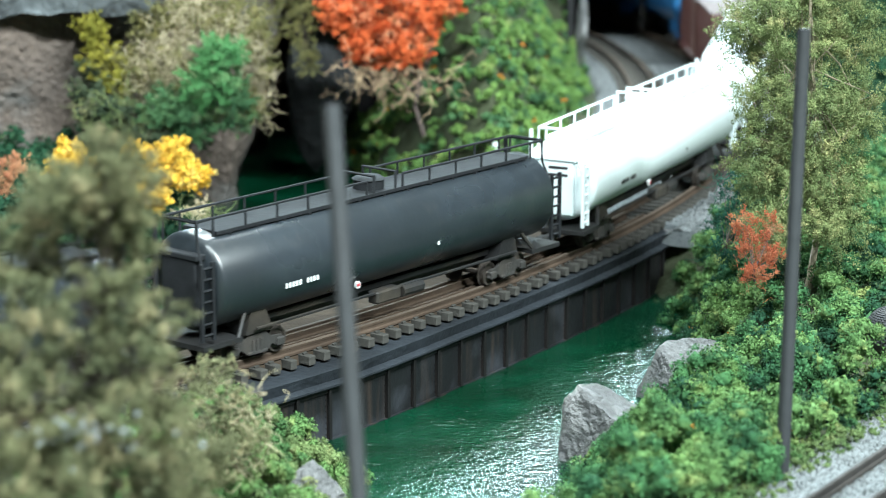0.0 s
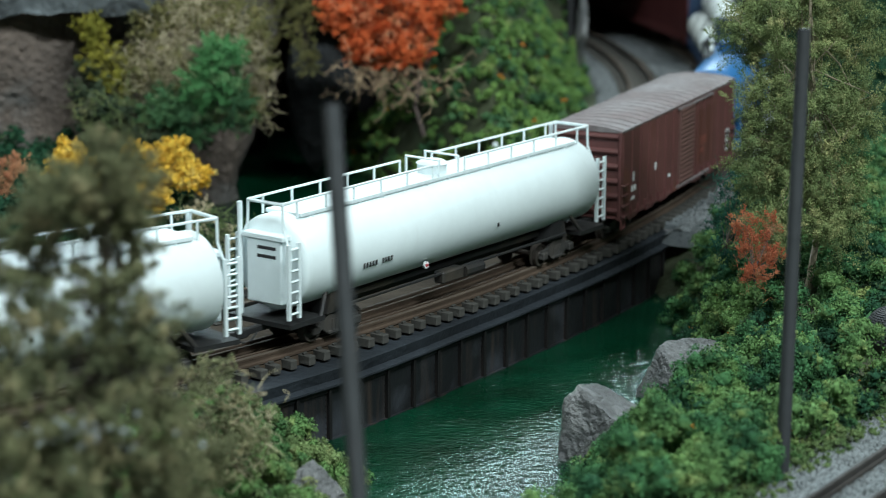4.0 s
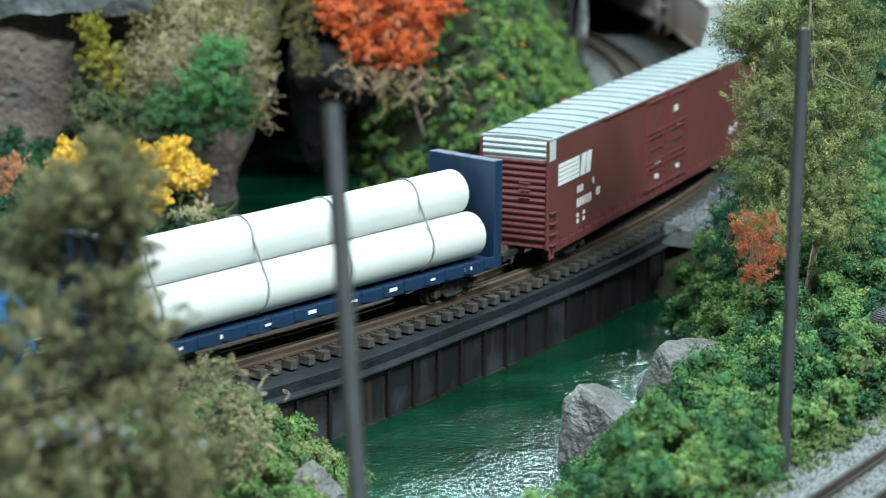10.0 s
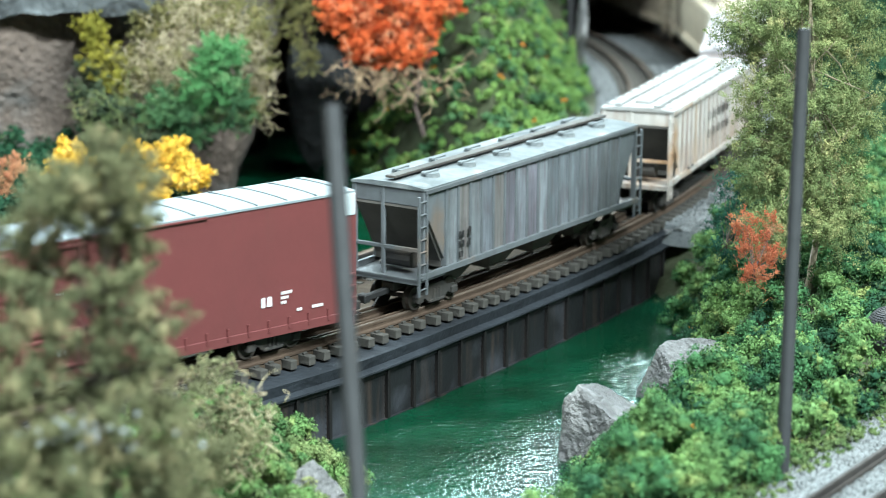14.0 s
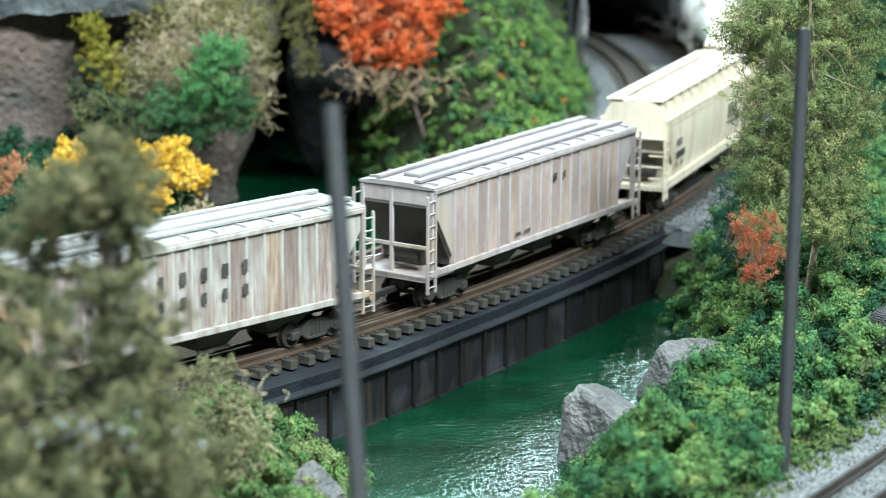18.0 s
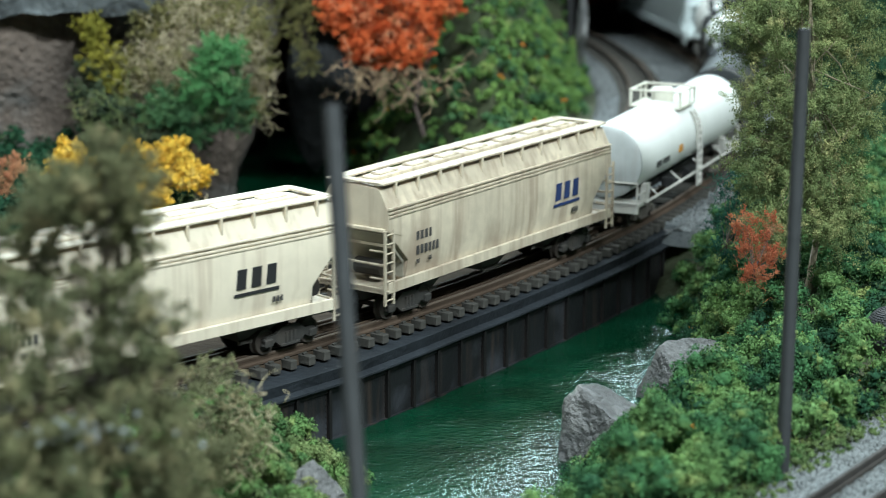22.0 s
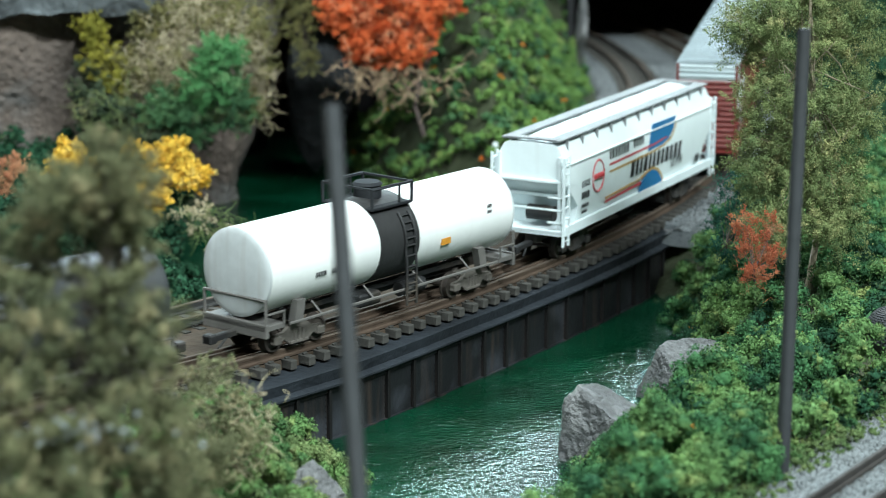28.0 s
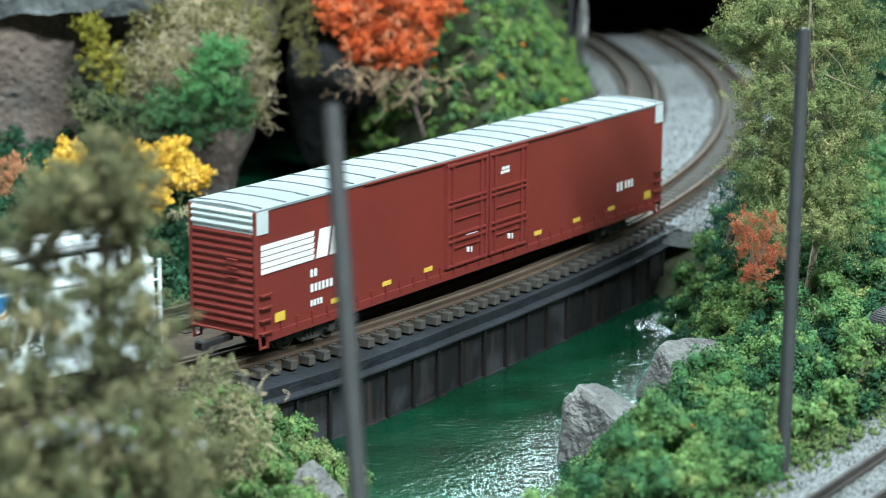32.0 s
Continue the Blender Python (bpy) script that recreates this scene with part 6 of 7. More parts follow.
        for s in (-1, 1):
            bit("running_board", car, roof_mat, -h + 2.5, h - 2.5, s * 5.2 - 0.9, s * 5.2 + 0.9, H + 0.1, H + 0.8, 0.1)
            for k in range(13):
                x = -h + 5 + (L - 10) * k / 12
                bit("roof_bracket", car, roof_mat, x - 0.3, x + 0.3, s * 6.8 - 2.2, s * 6.8 + 2.2, H - 0.5, H + 0.1, 0.05)
    else:
        box(b, -h + 6, h - 6, -1.9, 1.9, H - 0.3, H + 0.9, 0.3)
        for k in range(7):
            x = -h + 12 + (L - 24) * k / 6
            bit("hatch", car, roof_mat, x - 3.6, x + 3.6, -1.4, 1.4, H + 0.7, H + 1.35, 0.3)
    part("roof", b, roof_mat, car)
    if flow:
        b = bmesh.new()
        for s in (-1, 1):
            box(b, -h + 1.2, h - 1.2, s * 5.9 - 1.7, s * 5.9 + 1.7, H + 0.35, H + 0.8, 0.08)
            for k in range(11):
                x = -h + 6 + (L - 12) * k / 10
                bit("walkway_bracket", car, WALKWAY[style], x - 0.3, x + 0.3, s * 7.2 - 0.5, s * 7.2 + 0.5, H - 3.0, H + 0.6, 0.1)
        for e in (1, -1):
            box(b, min(e * (h - 1.2), e * (h - 3.6)), max(e * (h - 1.2), e * (h - 3.6)), -6.6, 6.6, H + 0.5, H + 0.95, 0.08)
        part("running_board", b, GREY_PAINT if style == "white" else roof_mat, car, "roof walkway")
    # hopper bays
    nb = 4 if L > 95 and not flow else 3
    for k in range(nb):
        x = -h + 21 + (L - 42) * k / (nb - 1)
        b = bmesh.new()
        lo, hi = [], []
        for sx, sy in ((-1, -1), (1, -1), (1, 1), (-1, 1)):
            lo.append(b.verts.new(((x + sx * 3.0) * MM, sy * 4.0 * MM, 3.0 * MM)))
            hi.append(b.verts.new(((x + sx * 8.6) * MM, sy * (hw - 1.6) * MM, (zs + 0.5) * MM)))
        for j in range(4):
            b.faces.new((lo[j], lo[(j + 1) % 4], hi[(j + 1) % 4], hi[j]))
        b.faces.new(lo)
        b.faces.new(hi)
        bmesh.ops.recalc_face_normals(b, faces=b.faces)
        rod(b, (x - 4, 4.6, 3.2), (x + 4, 4.6, 3.2), 0.5, 6)
        part("hopper_bay", b, BAY if style != "white" else DARK, car, "grimy discharge bay")
    # ends: platform, posts, slope sheet and ladders
    for e in (1, -1):
        b = bmesh.new()
        box(b, min(e * h, e * (h - 11)), max(e * h, e * (h - 11)), -hw + 0.4, hw - 0.4, zs - 1.8, zs - 1.1, 0.1)
        box(b, min(e * h, e * (h - 0.6)), max(e * h, e * (h - 0.6)), -hw + 0.2, hw - 0.2, zs - 2.2, zs - 0.8, 0.12)
        for y in {"flow": (), "white": (-hw + 1.6, hw - 1.6)}.get(style, (-hw + 0.8, -1.5, hw - 0.8)):
            xp = h - 0.9 if flow else h - 2.6
            bit("end_post", car, frame_mat, e * xp - 0.4, e * xp + 0.4, y - 0.45, y + 0.45, zs - 1.2, H - (3.0 if flow else 1.2))
        for z in (zs + 4.0,) if flow else (zs + 5.0,):
            xb, tb = (h - 0.9, 0.24) if flow else (h - 2.6, 0.4)
            box(b, e * xb - tb, e * xb + tb, -hw + 0.8, hw - 0.8, z - tb, z + tb, 0.08)
        part("end_frame", b, frame_mat, car)
        if flow:
            for z, x0 in ((H - 9.2, h - 1.3), (H - 13.2, h - 4.4)):
                bit("end_ledge", car, frame_mat, min(e * x0, e * (x0 + 0.9)), max(e * x0, e * (x0 + 0.9)), -hw + 1.0, hw - 1.0, z - 0.35, z + 0.35)
        if style != "white":   # the slope sheet under the body's end, coloured dark for shade on ribbed cars
            b = bmesh.new()
            z0, z1 = (H - 17.2, H - 9.6) if flow else (zs + 0.09 * (H - zs), zs + 0.75 * (H - zs))
            xi, xo = (h - 8.2, h - 1.2) if flow else (h - 10.3, h - 2.5)
            prism(b, [(e * xo, z1), (e * xi, z0), (e * xi, zs), (e * (xi + 0.3), zs), (e * (xi + 0.3), z0 - 0.4), (e * (xo + 0.2), z1 - 0.5)], -hw + 1.2, hw - 1.2)
            part("slope_sheet", b, CREAM_SLOPE if flow else SLOPE, car, "sloping end sheet, shade-dark on ribbed cars")
        b = bmesh.new()
        for s in (1, -1):
            ladder(b, e * (h - 1.4), s * (hw - 0.1), zs - 4.6, H - {"flow": 9, "white": 3}.get(style, 2), 3.0, 8, "x", 0.27)
        if flow:
            for z in (zs + 1, zs + 4, zs + 7):
                rods(b, [(e * (h - 0.6), hw - 0.3, z), (e * (h - 0.6), hw - 4.5, z)], 0.28, 5)
        part("ladder", b, frame_mat, car)
        b = bmesh.new()
        rod(b, (e * (h - 5), -2.0, zs + 2.2), (e * (h - 5), 5.0, zs + 2.2), 1.9, 12)
        part("brake_tank", b, DARK, car)
    running_gear(car, L, spac, "dark", BAY)
    return car


CREAM_SLOPE = mat("grimy_cream_slope", (0.58, 0.53, 0.42), 0.75, vary=0.3, bump=0.15)
# dark colour stands for shade on slope sheets; also the dark roof walkway
SLOPE = mat("slope_shade_walkway_dark", (0.075, 0.07, 0.062), 0.75, vary=0.3, bump=0.15)
BAY = mat("grimy_bay_grey", (0.12, 0.105, 0.095), 0.7, vary=0.25, bump=0.15)


WALKWAY = {"white": GREY_PAINT, "flow": CREAM_OLD}


INK_WORN = mat("worn_black_lettering", (0.085, 0.08, 0.078), 0.7, vary=0.3, scale=900, bump=0)


RED_SHEET = mat("faded_red_side_sheet", (0.105, 0.036, 0.028), 0.6, vary=0.2, scale=300, bump=0.08, streak=0.7, streak_color=(0.19, 0.05, 0.034), patch=(0.075, 0.034, 0.028), patch_amount=0.4)


def flatcar():
    car = thing("bulkhead_flatcar", "navy blue bulkhead flatcar carrying white pipes", "flat car", "freight train cars")
    L, W, H = 111.5, 20.0, 30.6
    h, hw = L / 2, W / 2
    b = bmesh.new()
    box(b, -h, h, -hw + 0.6, hw - 0.6, 6.9, 8.2, 0.15)
    for s in (1, -1):
        bit("side_sill", car, NAVY, -h, h, s * (hw - 0.6) - 0.5, s * (hw - 0.6) + 0.5, 5.8, 8.6, 0.2)
        for k in range(16):
            x = -h + 5 + (L - 10) * k / 15
            bit("stake_pocket", car, NAVY, x - 0.8, x + 0.8, s * hw - 0.3, s * hw + 0.45, 6.4, 8.9, 0.15)
    part("deck", b, NAVY, car)
    for e in (1, -1):
        b = bmesh.new()
        x = e * (h - 1.6)
        box(b, x - 0.6, x + 0.6, -hw + 0.1, hw - 0.1, 8, H, 0.15)
        xe = x + e * 0.9
        for y in (-hw + 0.7, -5.2, 0, 5.2, hw - 0.7):
            bit("bulkhead_post", car, NAVY, min(x, x + e * 2.2), max(x, x + e * 2.2), y - 0.45, y + 0.45, 6, H - 0.2)
        box(b, min(x, x + e * 2.4), max(x, x + e * 2.4), -hw + 0.1, hw - 0.1, H - 0.8, H, 0.1)
        for z in (14.0, 8.6):
            box(b, min(x, x + e * 2.0), max(x, x + e * 2.0), -hw + 0.3, hw - 0.3, z - 0.4, z + 0.4, 0.1)
        bh = part("bulkhead", b, NAVY, car)
        b = bmesh.new()
        ladder(b, x + e * 2.3, -hw + 2.8, 15, H - 1.4, 3.2, 6, "y", 0.26)
        ladder(b, x + e * 2.3, hw - 2.8, 6, 14, 3.2, 4, "y", 0.26)
        part("ladder", b, NAVY, bh)
    for x in (45.1, 16.4, -8.0, -34.3):
        for s in (1, -1):
            b = bmesh.new()
            pts = [(x + k * 0.2, s * 5.3 * math.cos(radians(90 - 13 * k)), 22.8 + 5.3 * math.sin(radians(90 - 13 * k))) for k in range(7)]
            pts += [(x + 1.6 + k * 0.22, s * (5.15 + 5.3 * math.cos(radians(42 - 15 * k))), 13.8 + 5.3 * math.sin(radians(42 - 15 * k))) for k in range(8)]
            rods(b, [q for q in pts if q[2] > 8.6], 0.27, 5)
            part("strap", b, STRAP, car, "thin grey load strap")
    b = bmesh.new()
    for k in range(8):
        x = 44 - k * 12.5
        box(b, x - 2.0, x + 0.4, hw + 0.06, hw + 0.14, 7.1, 7.6 + 0.3 * (k % 2))
    part("lettering", b, INK_WHITE, car, "white data stencils, unreadable")
    running_gear(car, L, 86, "dark", NAVY)
    return car


def load_pipe():
    b = bmesh.new()
    n = 36
    rings = []
    for x, r in ((-50.5, 4.5), (-50.2, 5.15), (50.2, 5.15), (50.5, 4.5)):   # capped ends with a rounded rim
        rings.append([b.verts.new((x * MM, r * MM * math.cos(2 * math.pi * k / n), r * MM * math.sin(2 * math.pi * k / n))) for k in range(n)])
    for p, q in zip(rings, rings[1:]):
        for k in range(n):
            b.faces.new((p[k], p[(k + 1) % n], q[(k + 1) % n], q[k]))
    b.faces.new(rings[0])
    b.faces.new(rings[-1])
    bmesh.ops.recalc_face_normals(b, faces=b.faces)
    return finish(b, "load_pipe", PIPE_WHITE, 40)


def striped_logo(car, x, z, y, w, hgt, material):
    """A rail company's mark as plain shapes: a striped flag and two slanted blocks."""
    b = bmesh.new()
    for k in range(5):
        z0 = z + hgt * k / 5
        prism(b, [(x, z0), (x - w * 0.62, z0), (x - w * 0.64, z0 + hgt * 0.165), (x, z0 + hgt * 0.165)], y, y + 0.09)
    for x0, ww in ((x - w * 0.655, 0.14), (x - w * 0.825, 0.14)):
        prism(b, [(x0, z), (x0 - w * ww, z), (x0 - w * (ww + 0.05), z + hgt * 0.97), (x0 - w * 0.05, z + hgt * 0.97)], y + 0.003, y + 0.1)
    return part("logo", b, material, car, "white striped flag mark")


def key(ob, s, spac, rows_m=None):
    """Carry ob round the curve: s is its place along the track at the start, in metres."""
    rad = math.sqrt(RAD ** 2 - (spac * MM / 2) ** 2)
    rows = []
    for t, run in enumerate(RUN):
        a = s / RAD - run
        m = pose(CX + rad * math.cos(a), CY + rad * math.sin(a), 0, 0, 0, math.degrees(a) - 90)
        rows.append((t, m @ rows_m if rows_m is not None else m))
    walk(ob, rows)


TRAIN = []          # thing, middle of the car along the track in metres, distance of its truck centres
c = long_tank("glossy black long tank car with railed roof walkway", BLACK, BLACK_RAIL, BLACK)
TRAIN.append((c, -0.3693, 82))
ahead = copy_thing(c, Matrix())
TRAIN.append((ahead, -0.5010, 82))
c = long_tank("white long tank car with white railed roof walkway", WHITE, WHITE_RAIL, WHITE)
TRAIN.append((c, -0.2393, 82))
TRAIN.append((copy_thing(c, Matrix()), -0.1076, 82))

c = boxcar("weathered oxide-brown boxcar with corrugated door", BROWN, BROWN_ROOF, 94.5, 19.8, 28.2, 5.6, 76, "old")
marks(c, "lettering", INK_WHITE, 9.95, [(39, 14.2, 1, 2.2), (40, 11.5, 3, 1.5), (40, 9.3, 4, 0.9), (22, 14.0, 1, 1.8), (11, 10, 4, 0.7)], "faded white stencils, unreadable", 5)
for x0, x1 in ((-16.0, -12.6), (-22.2, -16.6), (-28.0, -22.8)):
    bit("side_sheet", c, RED_SHEET, x0 - 0.2, x1, 9.82, 9.88, 8.6, 24.0, 0.0, "faded red repainted side sheet")
marks(c, "faded_logo", INK_FADED, 9.95, [(-16, 14, 3, 2.4), (-16, 11.5, 3, 1.8)], "faded red painted blocks", 6)
b = bmesh.new()
box(b, -42.5, -39.5, 9.9, 10.0, 8.6, 14.6)
plate = part("data_plate", b, INK_WHITE, c, "framed white data plate")
for z in (9.0, 11.9):
    bit("plate_field", plate, INK, -42.1, -39.9, 9.97, 10.03, z, z + 2.3, 0.0, "dark field of the data plate")
TRAIN.append((c, 0.0065, 76))

c = short_tank("bright blue tank car with dark dome platform", BLUE, 84, 9.9, 17.9, 56, BLUE, DARK, "blue")
marks(c, "lettering", mat("pale_blue_lettering", (0.34, 0.46, 0.60), 0.6, vary=0.2, bump=0), 9.82, [(28, 18.6, 9, 0.8), (28, 16.6, 6, 1.3), (28, 14.8, 8, 0.9), (28, 13.4, 7, 0.9), (-12, 14.6, 6, 0.9), (-12, 13.2, 5, 0.9), (-21, 18.8, 11, 0.7), (-21, 17.6, 11, 0.7), (-21, 16.4, 11, 0.7), (-21, 15.2, 11, 0.7)], "white stencils, unreadable", 7)
b = bmesh.new()
for x in (-17.5, -14.5):
    box(b, x - 1.25, x + 1.25, 9.6, 10.0, 16.0, 19.2)
pl = part("data_plate", b, INK_WHITE, c, "pair of framed black panels")
b = bmesh.new()
for x in (-17.5, -14.5):
    box(b, x - 0.95, x + 0.95, 9.9, 10.06, 16.3, 18.9)
part("panel", b, INK, pl)
TRAIN.append((c, 0.1085, 56))

c = flatcar()
TRAIN.append((c, 0.2238, 86))
pipe = load_pipe()
PIPES = []
for y, z in ((5.15, 13.8), (-5.15, 13.8), (0.0, 22.8)):
    p = tagged(new("load_pipe", pipe), "long white plastic pipe strapped on the flatcar", "pipe", "stacked pipes")
    PIPES.append((p, pose(0, y * MM, z * MM)))

for paint, s, lab, sd in ((RED_DULL, 0.3786, "dull red-brown high boxcar with white roof", 11), (RED, 1.5633, "red-brown high boxcar with galvanised roof", 12)):
    c = boxcar(lab, paint, ROOF_WHITE, 162.5, 17.6, 32.2, 6.0, 122, "high")
    y = 8.85
    striped_logo(c, 80.3 if sd == 12 else 76, 18.8 if sd == 12 else 20.2, y, 27 if sd == 12 else 21.5, 6.2 if sd == 12 else 5.4, INK_WHITE)
    if sd == 11:
        marks(c, "lettering", INK_WHITE, y, [(63.6, 16.2, 3, 1.7), (63.6, 12.7, 6, 2.1), (50.6, 13.4, 2, 1.8), (63.6, 10.2, 2, 1.0), (59.5, 10.2, 2, 1.0), (63.6, 8.7, 2, 1.0), (59.5, 8.7, 2, 1.0), (53.2, 16.8, 1, 1.4)], "white stencils, unreadable", sd)
        marks(c, "lettering", INK_WHITE, y, [(-57.0, 11.0, 2, 2.0), (-62.0, 13.0, 6, 0.6), (-62.0, 12.0, 4, 0.6), (-62.0, 11.0, 3, 0.6), (-66, 8.9, 3, 0.6), (-70, 8.9, 6, 0.6)], "small white stencils, unreadable", sd + 3)
    else:
        marks(c, "lettering", INK_WHITE, y, [(64.5, 15.2, 2, 1.6), (64.5, 12.0, 6, 1.7), (64.5, 9.0, 4, 1.3), (-59, 12.4, 2, 2.2), (-63, 12.6, 3, 1.9)], "white stencils, unreadable", sd)
        for x in (74.5, 56, 38, 22.5, -22.5, -40, -56.5, -74.5):
            bit("reflector", c, YELLOW, x - 1.6, x + 1.6, y - 0.05, y + 0.06, 8.1, 9.1 if abs(x) < 70 else 10.0, 0.0, "yellow reflector strip")
    door = 9.12      # stencils on the doors' outer faces
    marks(c, "door_lettering", INK_WHITE, door, [(-6.2, 26.4, 6, 0.7), (-5.8, 25.5, 7, 0.7)] + ([(-3.2, 21.0, 1, 1.1), (-9.0, 21.6, 4, 0.6), (-9.0, 20.8, 3, 0.5)] if sd == 11 else []), "small white door stencils, unreadable", sd + 9)
    for x in (3.5, -13.5):
        bit("door_edge", c, INK_WHITE, x, x + 4.6, door, door + 0.09, 14.55 if x < 0 else 13.7, 14.75 if x < 0 else 13.9, 0.0, "worn white edge of a door bar")
    TRAIN.append((c, s, 122))

c = hopper("weathered streaky grey covered hopper with round hatches", GREY_HOP, GREY_TOP, 101, 19.6, 29.0, 76, "hatches")
marks(c, "lettering", INK, 9.95, [(35, 15, 2, 1.6), (35, 12.8, 2, 1.6), (35, 10.6, 2, 1.4), (31, 15, 1, 2.0), (31, 12.8, 1, 1.6)], "black stencils, unreadable", 13)
TRAIN.append((c, 0.5295, 76))
c = hopper("rust-streaked whitish covered hopper with ribbed sides", TAN_HOP, TAN_TOP, 97, 19.8, 28.6, 70, "trough")
marks(c, "lettering", INK_WORN, 9.98, [(8.5, 19.5, 1, 2.6), (3.2, 19.5, 1, 2.6), (-2.1, 19.5, 1, 2.6), (-7.4, 19.5, 1, 2.6), (-12.7, 19.5, 1, 2.6), (8.5, 14.8, 1, 2.3), (3.2, 14.8, 1, 2.3), (-2.1, 14.8, 1, 2.3), (-7.4, 14.8, 1, 2.3), (-12.7, 14.8, 1, 2.3), (30, 9.6, 3, 0.9), (26, 9.6, 3, 0.9)], "spaced black letters worn to blocks", 14)
TRAIN.append((c, 0.6462, 70))
c = hopper("faded mauve-grey covered hopper with ribbed sides", PINK_HOP, PINK_TOP, 97, 19.8, 28.6, 70, "trough")
marks(c, "lettering", INK_WORN, 9.98, [(-5.5, 21.2, 1, 1.8), (-10, 21.2, 1, 1.8), (12, 11, 4, 0.8), (8, 11, 4, 0.8)], "worn black letter blocks", 15)
TRAIN.append((c, 0.7595, 70))
for paint, s, lab, ink, sd in ((CREAM, 0.8770 - 0.0018 / RAD, "cream covered hopper with black company letters", INK, 16), (CREAM_OLD, 0.9842 - 0.0018 / RAD, "grimy cream covered hopper with navy company letters", INK_NAVY, 17)):
    c = hopper(lab, paint, paint, 96, 18.2, 30.2, 70, "flow")
    marks(c, "lettering", INK_WORN, 9.08, [(36.6, 17.2, 4, 1.9), (36.6, 14.0, 6, 1.9), (36.6, 12.0, 2, 0.9), (32.0, 12.0, 2, 0.9), (-28.5, 11.8, 3, 1.2)], "dark reporting marks, unreadable", sd)
    b = bmesh.new()
    x0 = -18.6 if sd == 16 else -20.4
    for k in range(3):
        x = x0 - 3.9 * k
        prism(b, [(x - 0.4, 15.8), (x - 2.9, 15.8), (x - 3.3, 19.9), (x - 0.8, 19.9)], 9.05, 9.15)
    box(b, x0 - 11.6, x0 + 0.2, 9.03, 9.12, 14.3, 15.0)
    part("logo", b, ink, c, "three slanted blocks over a bar")
    TRAIN.append((c, s, 70))

c = short_tank("white tank car with pale rails and grimy ends", TANK_WHITE, 95, 9.3, 17.4, 68, mat("pale_dusty_plastic", (0.62, 0.60, 0.56), 0.6, vary=0.15), mat("cream_rail_plastic", (0.60, 0.58, 0.50), 0.6, vary=0.1), "white")
marks(c, "lettering", INK, 9.2, [(33, 14.2, 4, 1.5), (27.4, 14.2, 5, 1.5)], "black stencils, unreadable", 18)
b = bmesh.new()
box(b, 10.4, 13.4, 9.1, 9.4, 15.0, 16.8)
part("placard", b, ORANGE, c, "small orange placard")
TRAIN.append((c, 1.0905, 68))
c = short_tank("charcoal grey tank car with black dome platform", TANK_GREY, 81.5, 9.3, 17.4, 56, mat("grey_brown_frame", (0.16, 0.15, 0.14), 0.6, vary=0.2), BLACK_RAIL, "grey")
marks(c, "lettering", INK_WHITE, 9.1, [(27, 14.2, 4, 1.4), (20, 14.2, 4, 1.4)], "white stencils, unreadable", 19)
TRAIN.append((c, 1.1935, 56))
c = short_tank("white tank car with a sooty black middle band", TANK_WHITE, 84, 9.3, 17.2, 58, mat("grey_brown_frame", (0.16, 0.15, 0.14), 0.6), BLACK_RAIL, "band")
marks(c, "lettering", INK, 9.2, [(27, 14.8, 4, 1.0), (22, 14.8, 3, 1.0), (-31, 20, 3, 0.7), (-31, 18.6, 3, 0.7), (-31, 17.2, 3, 0.7)], "black stencils, unreadable", 20)
b = bmesh.new()
box(b, -17.5, -14.5, 8.9, 9.35, 14.2, 15.6)
part("placard", b, ORANGE, c, "small orange placard")
TRAIN.append((c, 1.2980, 58))

c = hopper("white covered hopper with blue panel and red and ochre stripes", WHITE, WHITE, 102, 19.2, 29.4, 72, "white", WHITE_RAIL)
y = 9.54
b = bmesh.new()
prism(b, [(-1.6, 19.2), (-11.5, 19.5), (-16.5, 20.4), (-19.2, 22.4), (-20.9, 25.8), (-4.5, 26.0)], y, y + 0.08)
prism(b, [(5.3, 7.4), (-12.6, 7.4), (-11.6, 10.6), (-8.6, 13.0), (-4.6, 14.1), (-0.6, 13.5), (2.6, 11.4), (4.6, 9.0)], y - 0.1, y + 0.08)
part("blue_panel", b, INK_BLUE, c, "bright blue painted panel")
b = bmesh.new()
prism(b, [(23.5, 19.9), (-6, 20.3), (-15, 20.9), (-15, 21.3), (-6, 20.8), (23.5, 20.5)], y + 0.01, y + 0.1)
prism(b, [(26, 11.0), (2.5, 11.6), (2.5, 12.2), (26, 11.6)], y + 0.01, y + 0.1)
part("red_stripe", b, INK_RED, c)
b = bmesh.new()
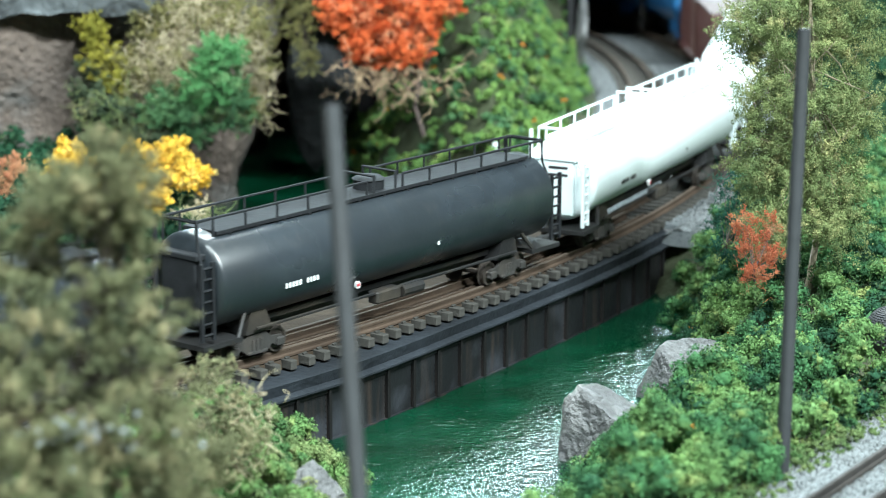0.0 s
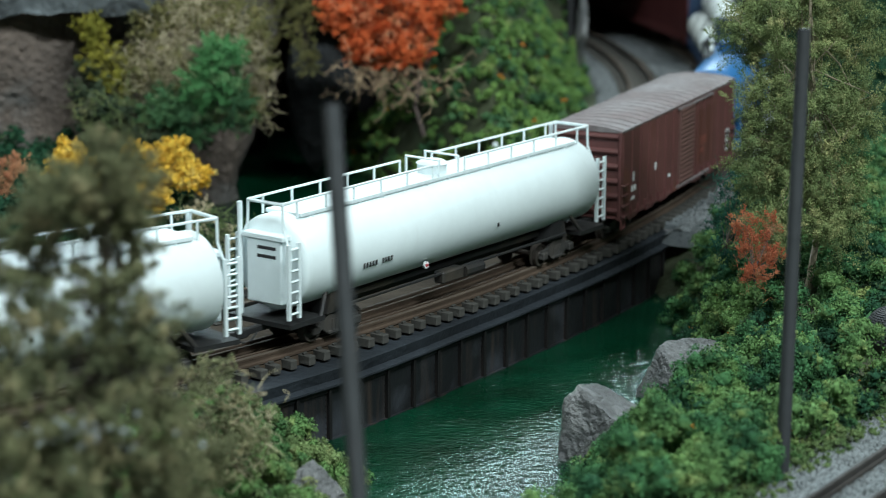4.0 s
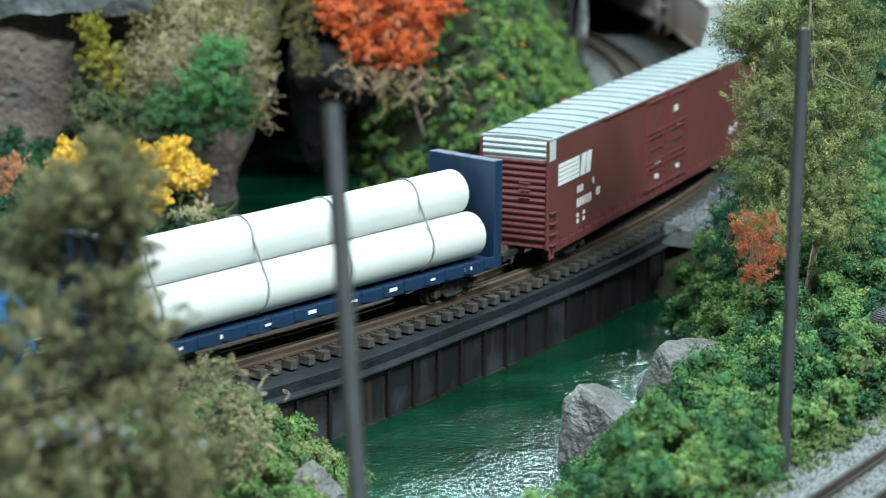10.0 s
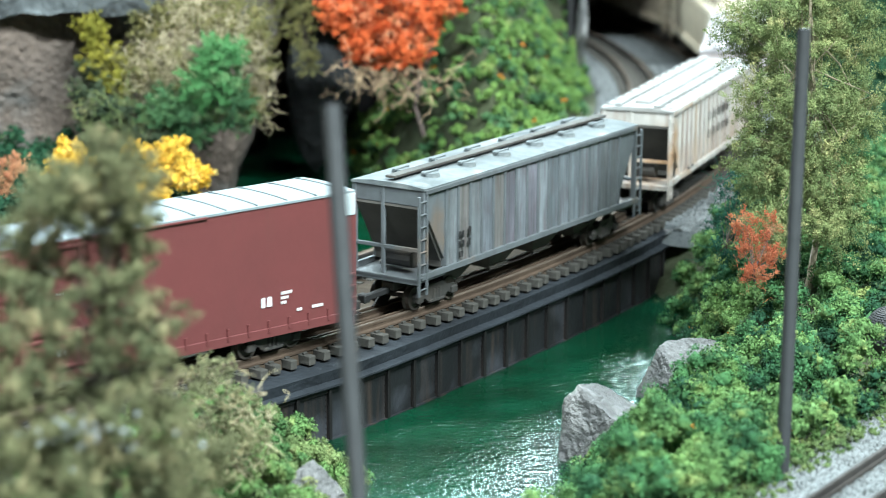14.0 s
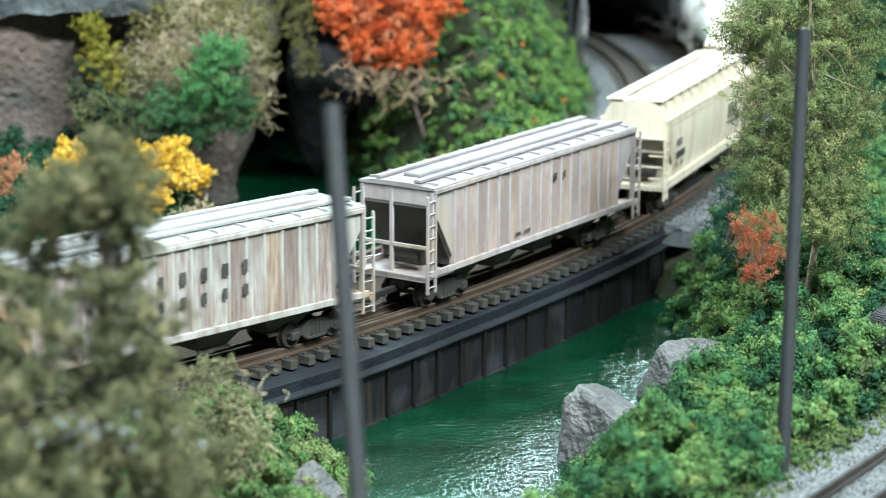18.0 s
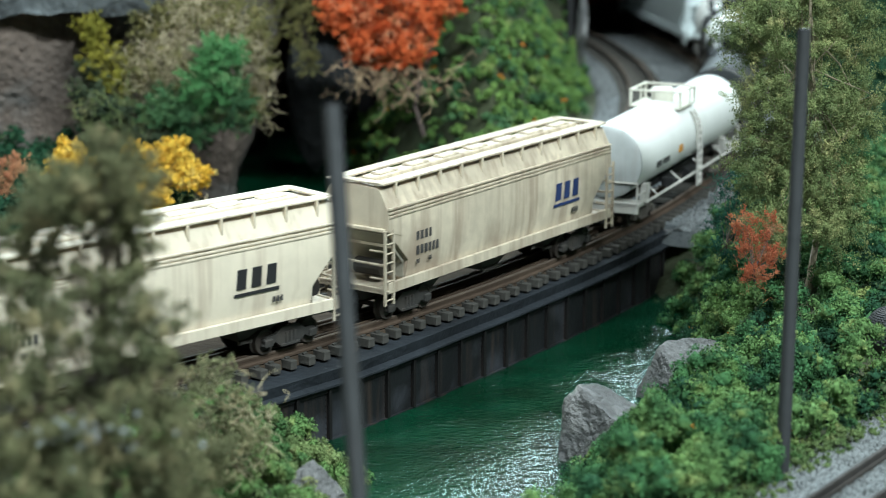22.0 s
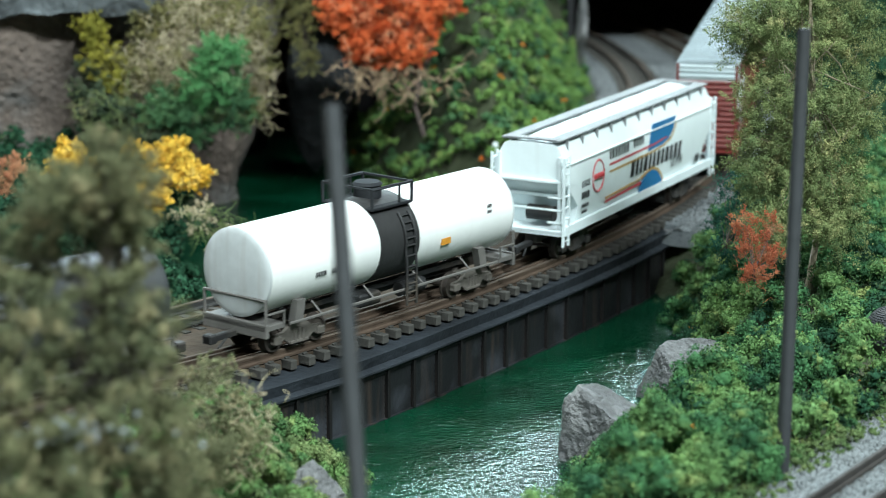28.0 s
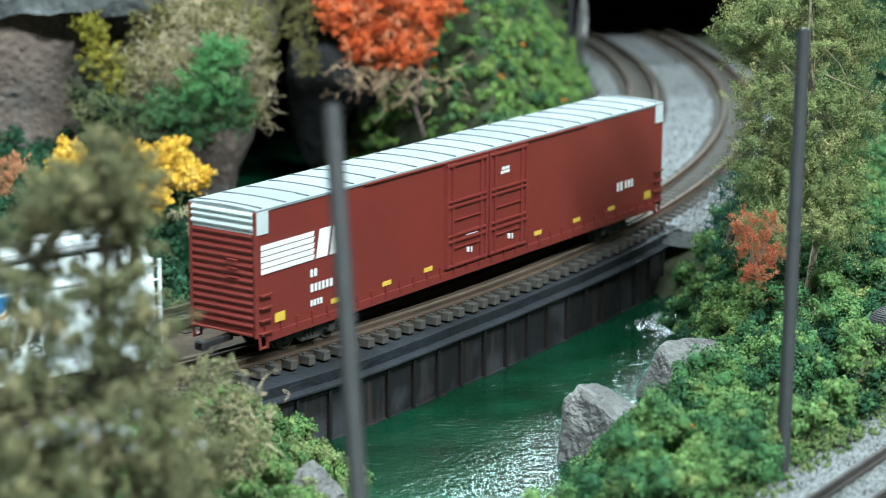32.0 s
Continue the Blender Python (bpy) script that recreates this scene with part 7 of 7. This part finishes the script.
prism(b, [(23.5, 18.7), (-5, 19.0), (-13, 19.5), (-17.5, 20.6), (-20.2, 22.8), (-20.8, 24.6), (-21.4, 24.6), (-20.8, 22.5), (-18.0, 20.1), (-13, 18.9), (-5, 18.4), (23.5, 18.1)], y + 0.02, y + 0.11)
prism(b, [(26, 12.5), (4, 13.2), (-1, 14.3), (-5, 14.9), (-9.4, 13.6), (-12.4, 11.0), (-13.2, 8.6), (-12.6, 8.6), (-11.8, 10.8), (-8.8, 13.1), (-5, 14.2), (-1, 13.6), (4, 12.6), (26, 11.9)], y + 0.02, y + 0.11)
part("ochre_stripe", b, INK_OCHRE, c)
marks(c, "lettering", INK, y, [(23.6, 21.5, 7, 2.3), (8.0, 21.8, 4, 2.4), (40.5, 17.4, 4, 1.6), (40.5, 14.6, 4, 1.6), (40.5, 12.4, 6, 0.9), (40.5, 11.0, 6, 0.7)], "black words drawn as bars", 21)
marks(c, "bold_lettering", INK, y + 0.06, [(10.0, 14.6, 12, 3.75)], "bold slanted black word drawn as bars", 22, slant=0.25)
marks(c, "lettering", INK, y, [(-36.5, 10.6, 2, 2.0), (-43, 12.6, 3, 0.9)], "small black stencils", 23)
curve = bpy.data.curves.new("pressure_note", "FONT")
curve.body, curve.size, curve.extrude, curve.align_x = "15 PSI", 0.0033, 0.00004, "LEFT"
note = tagged(new("pressure_note", curve), "small black words 15 PSI")
note.parent = c
note.matrix_basis = pose(-0.0180, (y + 0.05) * MM, 0.0124, 90, 0, 180)
note.data.materials.append(INK)
b = bmesh.new()
for k in range(28):
    a0, a1 = 2 * math.pi * k / 28, 2 * math.pi * (k + 1) / 28
    rod(b, (30.6 + 3.5 * math.cos(a0), y, 18.7 + 3.9 * math.sin(a0)), (30.6 + 3.5 * math.cos(a1), y, 18.7 + 3.9 * math.sin(a1)), 0.24, 4)
for x in (32.5, 30.6, 28.7):
    rod(b, (x - 0.75, y, 18.7), (x + 0.75, y, 18.7), 0.7, 6)
part("logo", b, INK_RED, c, "red ring mark")
TRAIN.append((c, 1.4095, 72))


def motions():
    for ob, s, spac in TRAIN:
        key(ob, s, spac)
        if ob.name.startswith("bulkhead"):
            for p, m in PIPES:
                key(p, s, spac, m)


motions()
